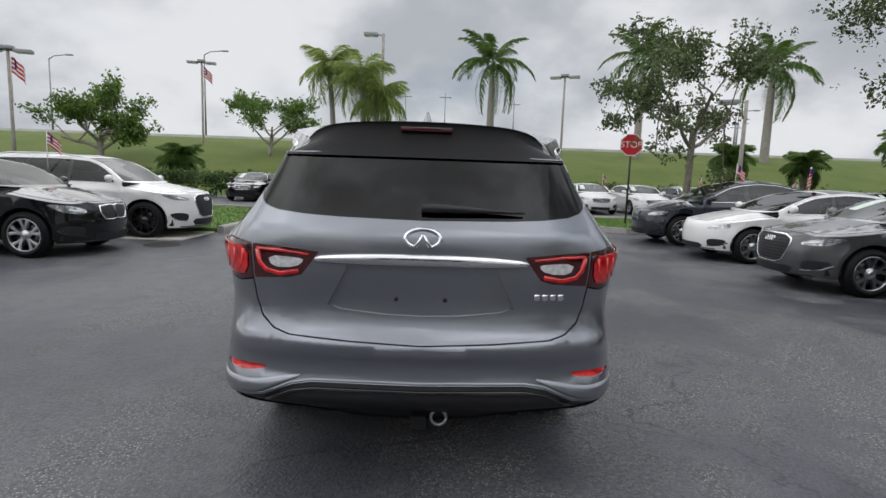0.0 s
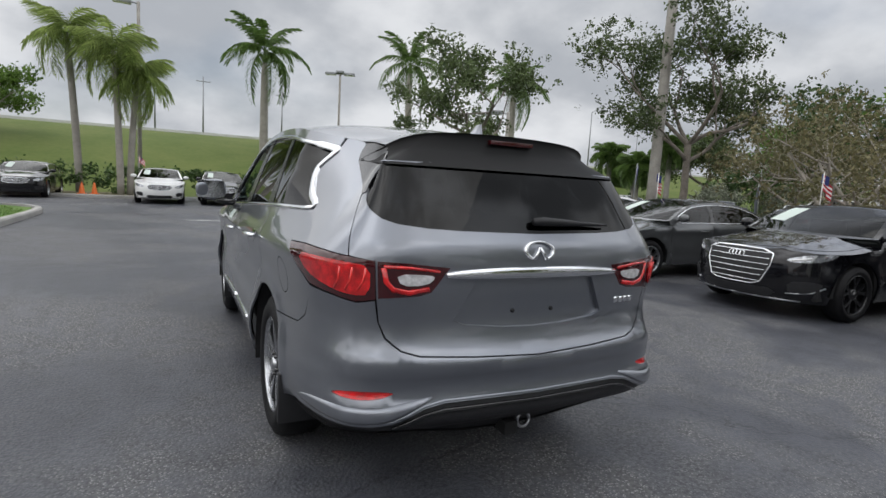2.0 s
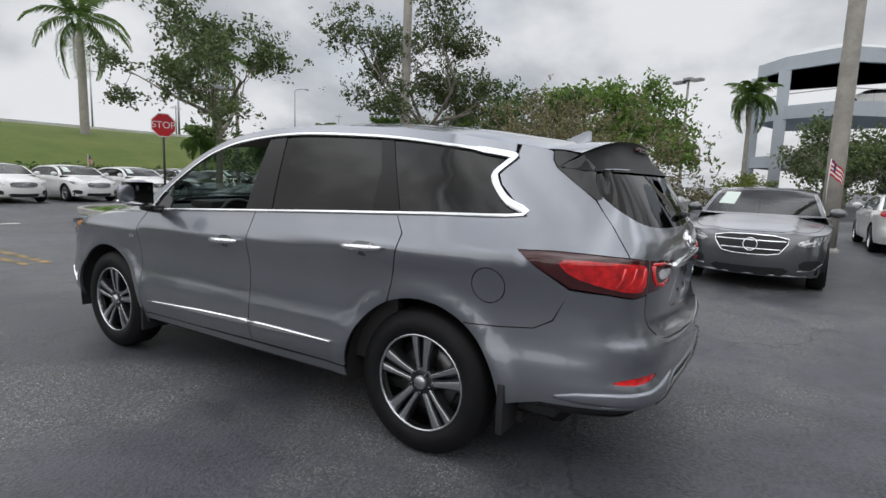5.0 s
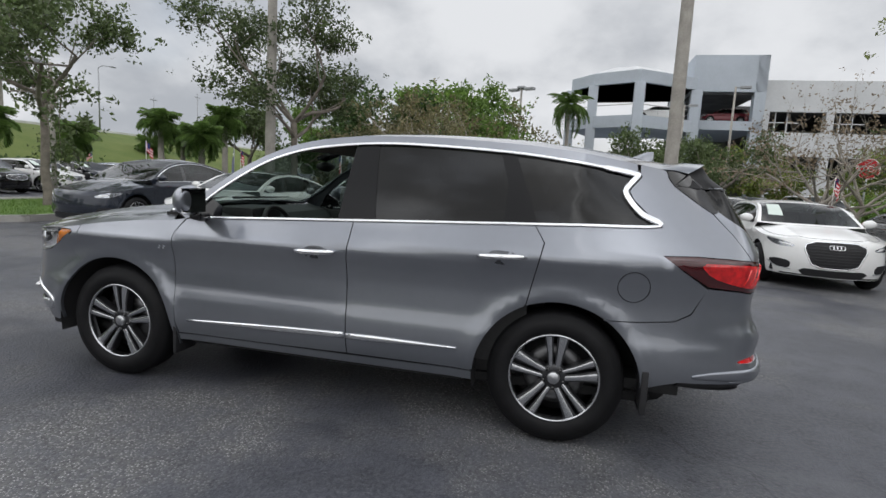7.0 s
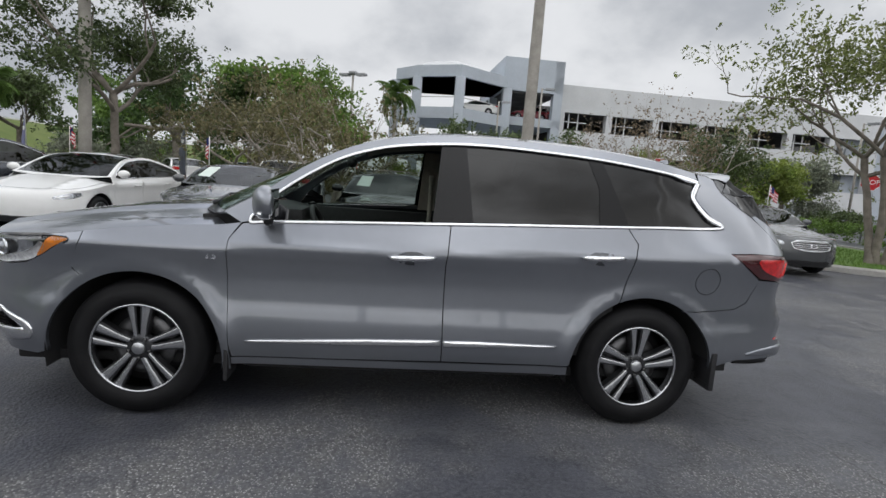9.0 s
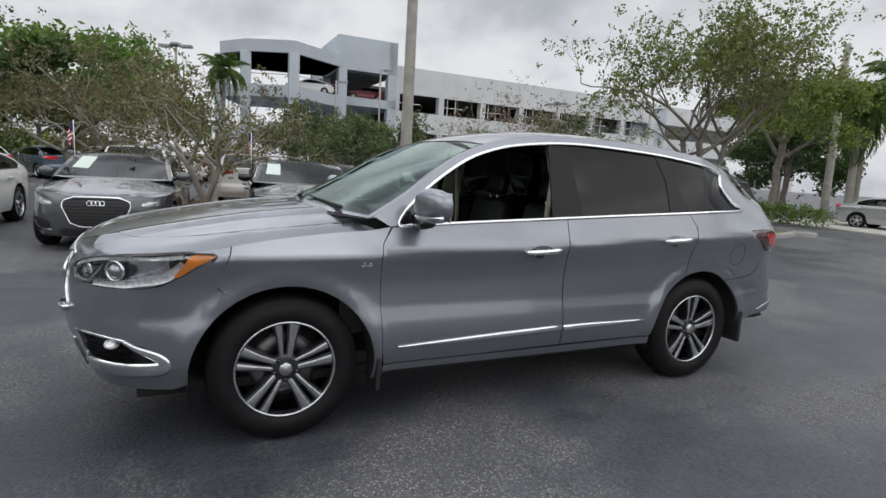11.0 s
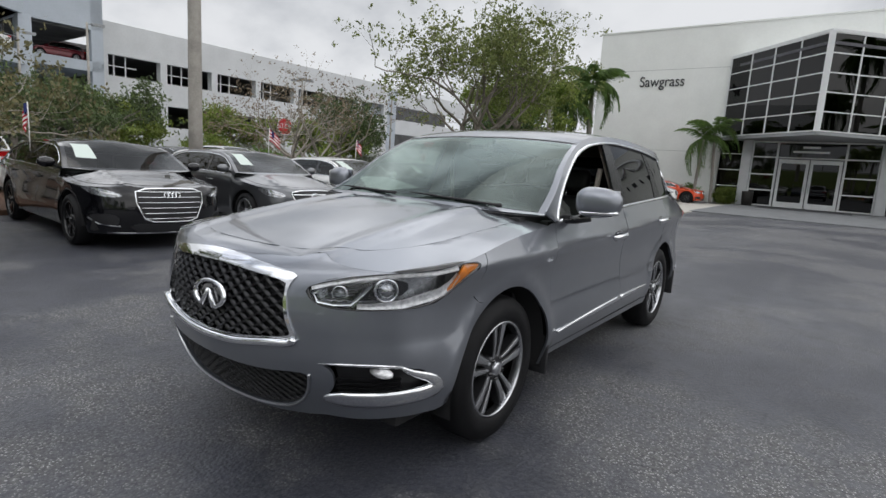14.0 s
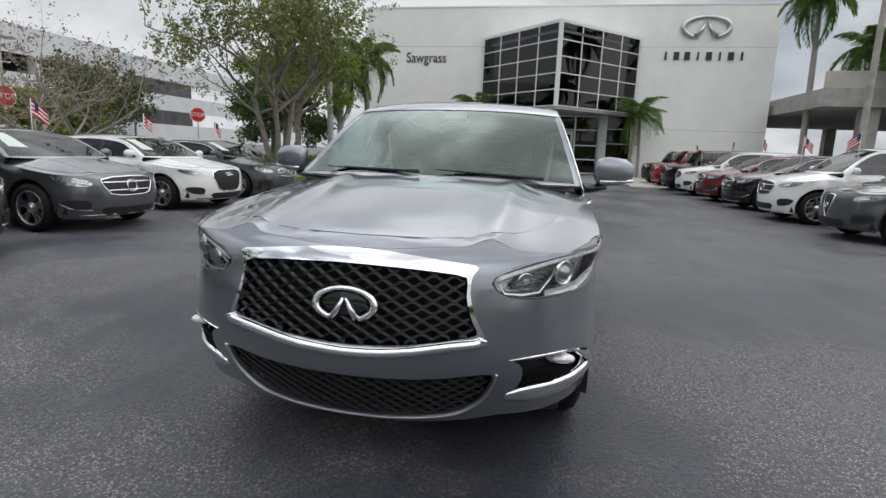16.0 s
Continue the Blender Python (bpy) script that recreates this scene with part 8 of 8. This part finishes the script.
BANNER = mat("banner_blue", (0.16, 0.16, 0.30), 0.7, 0, vary=0.1, scale=4)
for x, y, m in ((15.6, 12.0, BANNER), (16.4, 7.2, mat("banner_slate", (0.10, 0.11, 0.14), 0.7)), (-27, 21, BANNER)):
    t = thing("feather_banner", "curved blue-grey feather banner with pale marks", "banner", pose(x, y, 0, 0, 0, 40), "feather banners")
    tube("pole", [(0, 0, 0), (0, 0, 1.6), (0.1, 0, 2.4), (0.45, 0, 2.75)], 0.016, STEEL, t, 6)
    V, F = [], []
    for i in range(10):
        s = i / 9
        V += [(0.02 + 0.1 * s ** 2, 0.02 * math.sin(4 * s), 0.7 + 1.75 * s), (0.50 - 0.06 * s + 0.08 * math.sin(3 * s), 0.05 * math.sin(5 * s), 0.75 + 1.95 * s)]
    F = [(2 * i, 2 * i + 1, 2 * i + 3, 2 * i + 2) for i in range(9)]
    o = link_mesh("cloth", V, F, m, t)
    so = o.modifiers.new("thick", "SOLIDIFY")
    so.thickness = 0.006
    for i in range(4):
        box("mark", (0.20, -0.02, 1.1 + 0.28 * i), (0.42, -0.012, 1.24 + 0.28 * i), SIGN_WHITE, t, m=pose(0, 0, 0, 0, 0, 4))

# ---- showroom ----
WALLM = mat("white_render", (0.80, 0.81, 0.78), 0.8, 0, vary=0.035, scale=0.8, bump=0.15, bscale=40)
TRIMW = mat("white_frame", (0.70, 0.71, 0.71), 0.5, 0, vary=0.04, scale=4)
DARKGL = glass("dark_window", (0.03, 0.035, 0.04))
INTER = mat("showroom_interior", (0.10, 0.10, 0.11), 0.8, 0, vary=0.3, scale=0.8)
XL, XR, WY, WT = 13.85, -15.0, -37.0, 11.75
# front wall with its openings: entrance and the bay
shop = thing("showroom", "white rendered showroom with a corner bay of dark glass", "building")
for lo, hi in (((4.75, WY - 0.3, 0), (XL, WY, WT)), ((XR, WY - 0.3, 0), (-6.15, WY, WT)), ((-6.15, WY - 0.3, 9.5), (4.75, WY, WT)), ((XL - 0.3, WY - 26, 0), (XL, WY - 0.3, WT)), ((XR, WY - 26, 0), (XR + 0.3, WY - 0.3, WT)), ((XR, WY - 26.3, 0), (XL, WY - 26, WT))):
    box("wall", lo, hi, WALLM, shop)
box("roof", (XR + 0.3, WY - 26, WT - 0.6), (XL - 0.3, WY - 0.3, WT - 0.4), CONC, shop)
box("parapet_cap", (XR - 0.05, WY - 0.35, WT), (XL + 0.05, WY + 0.05, WT + 0.10), WALLM, shop)
for z in (3.4, 9.0):
    box("wall_joint", (4.8, WY, z), (XL - 0.02, WY + 0.012, z + 0.03), mat("joint_shadow", (0.50, 0.51, 0.49), 0.85), shop)
    box("wall_joint", (XR + 0.02, WY, z), (-6.2, WY + 0.012, z + 0.03), mat("joint_shadow", (0.50, 0.51, 0.49), 0.85), shop)
CORN, BL, BR = np.array((-0.70, -31.3)), np.array((4.72, -36.72)), np.array((-6.12, -36.72))
Z0, Z1 = 4.45, 9.45
bay = new("glass_bay")
bay.parent = shop
bay["label"] = "projecting corner bay of dark panes in white bars"
for a, b in ((BL, CORN), (CORN, BR)):
    u = (b - a) / np.linalg.norm(b - a)
    nrm = np.array((-u[1], u[0]))
    if nrm[1] < 0:
        nrm = -nrm
    Lg = np.linalg.norm(b - a)
    ang = math.degrees(math.atan2(u[1], u[0]))
    m0 = pose(a[0], a[1], 0, 0, 0, ang)
    for i in range(5):
        x = Lg * i / 4
        box("mullion", (x - 0.035, -0.06, Z0), (x + 0.035, 0.06, Z1), TRIMW, bay, m=m0)
    for j in range(6):
        z = Z0 + (Z1 - Z0) * j / 5
        box("transom", (0.036, -0.055, z - 0.03), (Lg - 0.036, 0.055, z + 0.03), TRIMW, bay, m=m0)
    for i in range(4):
        for j in range(5):
            box("pane", (Lg * i / 4 + 0.036, -0.01, Z0 + (Z1 - Z0) * j / 5 + 0.03), (Lg * (i + 1) / 4 - 0.036, 0.01, Z0 + (Z1 - Z0) * (j + 1) / 5 - 0.03), DARKGL, bay, m=m0)
box("corner_post", (CORN[0] - 0.15, CORN[1] - 0.12, Z0 - 0.05), (CORN[0] + 0.15, CORN[1] + 0.12, Z1 + 0.08), TRIMW, bay)
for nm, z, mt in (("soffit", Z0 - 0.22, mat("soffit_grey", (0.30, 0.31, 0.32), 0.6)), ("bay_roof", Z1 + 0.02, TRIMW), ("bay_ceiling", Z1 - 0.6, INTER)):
    bm = bmesh.new()
    f = bm.faces.new([bm.verts.new((*p, z)) for p in (BL + (0.1, -0.1), CORN + (0, 0.12), BR + (-0.1, -0.1))])
    r = bmesh.ops.extrude_face_region(bm, geom=[f])
    bmesh.ops.translate(bm, vec=(0, 0, 0.16), verts=[v for v in r["geom"] if isinstance(v, bmesh.types.BMVert)])
    bmesh.ops.recalc_face_normals(bm, faces=bm.faces)
    part(nm, bm, mt, bay, smooth=False)
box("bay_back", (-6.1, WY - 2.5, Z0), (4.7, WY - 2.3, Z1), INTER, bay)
# entrance below the bay
ent = new("entrance")
ent.parent = shop
YE = -36.6
for x in (3.05, -4.15):
    box("column", (x - 0.28, YE - 0.2, 0), (x + 0.28, YE + 0.35, 4.25), mat("column_grey", (0.52, 0.53, 0.54), 0.6, 0, vary=0.05, scale=3), ent, 0.02)
bars_x = [2.75, 1.35, -2.2, -3.85]
for x in bars_x:
    box("frame_post", (x - 0.06, YE - 0.06, 0.06), (x + 0.06, YE + 0.06, 4.2), TRIMW, ent)
for x0, x1, zs in ((2.75, 1.35, (0.12, 1.1, 2.1, 3.2, 4.15)), (-2.2, -3.85, (0.12, 1.1, 2.1, 3.2, 4.15)), (1.35, -2.2, (3.2, 4.15))):
    for z in zs:
        box("frame_bar", (x1 + 0.06, YE - 0.05, z - 0.04), (x0 - 0.06, YE + 0.05, z + 0.04), TRIMW, ent)
    for z0, z1 in zip(zs, zs[1:]):
        box("pane", (x1 + 0.06, YE - 0.01, z0 + 0.04), (x0 - 0.06, YE + 0.01, z1 - 0.04), DARKGL, ent)
for x0, x1 in ((1.22, -0.40), (-0.46, -2.08)):
    d = new("door")
    d.parent = shop
    for lo, hi in (((x1, YE - 0.04, 0.08), (x1 + 0.16, YE + 0.06, 3.1)), ((x0 - 0.16, YE - 0.04, 0.08), (x0, YE + 0.06, 3.1)), ((x1 + 0.16, YE - 0.04, 2.85), (x0 - 0.16, YE + 0.06, 3.1)), ((x1 + 0.16, YE - 0.04, 0.08), (x0 - 0.16, YE + 0.06, 0.42))):
        box("door_frame", lo, hi, TRIMW, d)
    box("door_glass", (x1 + 0.16, YE - 0.01, 0.42), (x0 - 0.16, YE + 0.015, 2.85), DARKGL, d)
    tube("door_handle", [((x0 - 0.08) if x1 < -1 else (x1 + 0.08), YE + 0.12, z) for z in (1.0, 1.5)], 0.02, STEEL, d, 6)
for k, w in enumerate((0.9, 1.9)):
    box("transom_lettering", (-0.4 - w / 2, YE + 0.02, 3.80 - 0.28 * k), (-0.4 + w / 2, YE + 0.035, 3.92 - 0.28 * k), SIGN_WHITE, ent)
for x0, x1 in ((4.65, 3.35), (-4.45, -6.05)):
    for z0, z1 in ((0.2, 1.2), (1.26, 2.26), (2.32, 3.3), (3.36, 4.2)):
        box("pane", (x1, YE - 0.01, z0), (x0, YE + 0.01, z1), DARKGL, ent)
        box("frame_bar", (x1, YE - 0.04, z1), (x0, YE + 0.04, z1 + 0.06), TRIMW, ent)
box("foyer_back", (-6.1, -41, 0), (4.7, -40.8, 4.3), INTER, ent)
box("foyer_floor", (-6.1, -40.8, 0.0), (4.7, -36.7, 0.06), CONC, ent)
LETTER = mat("dark_letters", (0.035, 0.036, 0.038), 0.5)
sg = thing("wall_sign", "dark raised lettering on the white showroom wall", "sign", pose(9.15, WY + 0.03, 8.18))
text_mesh("letters", "Sawgrass", 0.98, 0.03, LETTER, sg, pose(0, 0, 0, 90, 0, 180))
for o in sg.children:
    w = o.dimensions[0]
    o.scale = (3.05 / w if w else 1, 1.05, 1)
sg2 = thing("wall_sign", "row of plain dark bars under a silver oval on the wall", "sign", pose(-10.4, WY + 0.03, 8.42))
for k in range(8):
    x = 2.45 - 4.9 * k / 7
    box("letter_bar", (x - (0.06 if k in (0, 3, 5, 7) else 0.18), 0, -0.26), (x + (0.06 if k in (0, 3, 5, 7) else 0.18), 0.08, 0.26), LETTER, sg2)
OVAL_T = np.linspace(math.pi + 0.5, 3 * math.pi - 0.5, 40)
tube("oval", [(1.5 * math.sin(t), 0.08, 1.85 + 0.70 * math.cos(t)) for t in OVAL_T], [0.10 + 0.08 * abs(math.sin(t)) for t in OVAL_T], SATIN, sg2, 8)
for q in (-1, 1):
    tube("peak", [(q * 0.06, 0.08, 2.25), (q * 0.28, 0.08, 1.75), (q * 0.62, 0.08, 1.30)], [0.05, 0.14, 0.20], SATIN, sg2, 8)
bin_ = thing("litter_bin", "dark round litter bin beside the entrance", "bin", pose(2.55, -35.4, 0.06))
V, F = lathe([(0, 0.001), (0, 0.30), (0.85, 0.34), (0.9, 0.34), (0.9, 0.22), (0.8, 0.2), (0.8, 0.001)], 20)
o = link_mesh("drum", V, F, DARKPOLE, bin_)
o.matrix_basis = pose(0, 0, 0, 0, -90, 0)
# covered service drive to the west
drive = thing("service_canopy", "flat concrete service canopy on columns beside the showroom", "canopy")
box("canopy_slab", (-46, -52, 4.6), (-15.3, -30, 5.6), CONC, drive)
for x in (-18, -25, -32, -39, -45):
    box("column", (x - 0.4, -31.2, 0), (x + 0.4, -30.4, 4.6), CONC, drive)
    box("column", (x - 0.4, -51.2, 0), (x + 0.4, -50.4, 4.6), CONC, drive)
box("upper_deck_rail", (-46, -30.3, 5.6), (-15.3, -30, 6.5), CONC_PALE, drive)

# ---- parking garage ----
GAR = mat("garage_pale", (0.60, 0.61, 0.62), 0.8, 0, vary=0.06, scale=0.5)
GARB = mat("garage_blue_grey", (0.44, 0.48, 0.53), 0.8, 0, vary=0.06, scale=0.5)
# inside surfaces are coloured dark; the shade behind the openings is in the colour
GAR_SHADE = mat("garage_inside_shade", (0.10, 0.10, 0.10), 0.9, 0, vary=0.3, scale=0.6)
gar = thing("parking_garage", "pale blue-grey parking garage with an open corner tower", "building")
tw = [(54.1, -0.6), (51.0, -2.7), (48.7, -6.7), (52.6, -12.2), (60, -12.2), (62, -3)]
for z0, z1, m in ((11.2, 12.3, GARB), (7.2, 8.3, GARB), (3.2, 4.2, GARB)):
    bm = bmesh.new()
    f = bm.faces.new([bm.verts.new((x, y, z0)) for x, y in tw])
    r = bmesh.ops.extrude_face_region(bm, geom=[f])
    bmesh.ops.translate(bm, vec=(0, 0, z1 - z0), verts=[v for v in r["geom"] if isinstance(v, bmesh.types.BMVert)])
    bmesh.ops.recalc_face_normals(bm, faces=bm.faces)
    part("tower_slab", bm, m, gar, smooth=False)
for x, y in tw[:5]:
    box("tower_column", (x - 0.45 + 0.35, y - 0.45, 0), (x + 0.45 + 0.35, y + 0.45, 11.2), GARB, gar, 0.02)
bm = bmesh.new()
c = np.mean(tw, 0)
lo_ = [bm.verts.new((*(np.array(p) * 0.75 + c * 0.25), 12.3)) for p in tw]
hi_ = [bm.verts.new((*(np.array(p) * 0.5 + c * 0.5), 13.2)) for p in tw]
for i in range(6):
    bm.faces.new((lo_[i], lo_[(i + 1) % 6], hi_[(i + 1) % 6], hi_[i]))
bm.faces.new(hi_)
bmesh.ops.recalc_face_normals(bm, faces=bm.faces)
part("tower_roof", bm, GAR, gar, smooth=False)
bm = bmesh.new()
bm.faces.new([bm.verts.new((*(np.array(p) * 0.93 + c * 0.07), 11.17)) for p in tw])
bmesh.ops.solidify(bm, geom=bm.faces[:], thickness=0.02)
part("tower_ceiling", bm, GAR_SHADE, gar, smooth=False)
for a, b in zip(tw[:4], tw[1:5]):
    a, b = np.array(a), np.array(b)
    tube("tower_rail", [(*(a + (b - a) * k + (0.35, 0)), 9.3) for k in (0.06, 0.5, 0.94)], 0.04, STEEL, gar, 6)
# stair block and long wing
box("block_wall", (55.2, -19.0, 11.5), (70, -12.3, 15.0), GARB, gar)
box("block_ceiling", (55.6, -18.6, 11.3), (69.5, -12.5, 11.49), GAR_SHADE, gar)
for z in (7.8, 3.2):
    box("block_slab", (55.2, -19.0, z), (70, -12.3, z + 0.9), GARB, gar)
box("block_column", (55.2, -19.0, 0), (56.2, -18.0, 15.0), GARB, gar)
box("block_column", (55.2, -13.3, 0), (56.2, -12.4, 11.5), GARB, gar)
box("block_back", (69, -19, 0), (70, -12.3, 15), GAR_SHADE, gar)
for z0, z1 in ((9.9, 12.9), (5.6, 7.9), (0.9, 3.4)):
    box("wing_band", (56.6, -60, z0), (57.2, -19.02, z1), GAR, gar)
for k in range(8):
    y = -19.6 - 5.7 * k
    box("wing_column", (56.62, y - 0.35, 0), (57.5, y + 0.35, 9.9), GAR, gar)
    for q in (1.2, 2.4):
        box("wing_baluster", (57.2, y - 0.9 * q - 0.06, 7.9), (57.3, y - 0.9 * q + 0.06, 9.9), GAR, gar)
    box("wing_rail", (57.2, y - 3.2, 8.85), (57.3, y - 0.35, 8.95), GAR, gar)
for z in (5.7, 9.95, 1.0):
    box("wing_deck", (57.2, -60, z), (75, -19.02, z + 0.35), GAR_SHADE, gar)
box("wing_back", (74, -60, 0), (75, -19, 12.9), GAR_SHADE, gar)
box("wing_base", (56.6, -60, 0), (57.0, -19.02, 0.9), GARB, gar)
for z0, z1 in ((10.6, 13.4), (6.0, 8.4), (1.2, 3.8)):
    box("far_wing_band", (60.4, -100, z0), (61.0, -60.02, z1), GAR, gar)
box("far_wing_back", (75, -100, 0), (76, -60, 13.4), GAR_SHADE, gar)
box("stair_tower", (58.0, -63.5, 0), (63, -57.0, 12.6), GARB, gar)
for k, (src, x, y, z) in enumerate(((None, 58.6, -16.2, 8.72), (None, 59.5, -24, 6.06), (None, 59.5, -30, 6.06), (None, 59.5, -37, 6.06), (None, 59.5, -44, 6.06), (None, 53.8, -9, 8.32))):
    src = (wine, sv, blue, base, dark, base)[k]
    copy_thing(src, pose(x, y, z, 0, 0, 0 if k in (0, 5) else 90))

# engine-size figures on the crossover's front wings
for g in (-1, 1):
    m = Matrix(((0, 0, g, 0), (g, 0, 0, 0), (0, 1, 0, 0), (0, 0, 0, 1)))
    m.translation = (g * 0.956, 1.085, 0.930)
    text_mesh("badge_figure", "3.5", 0.05, 0.004, CHROME, suv, m)
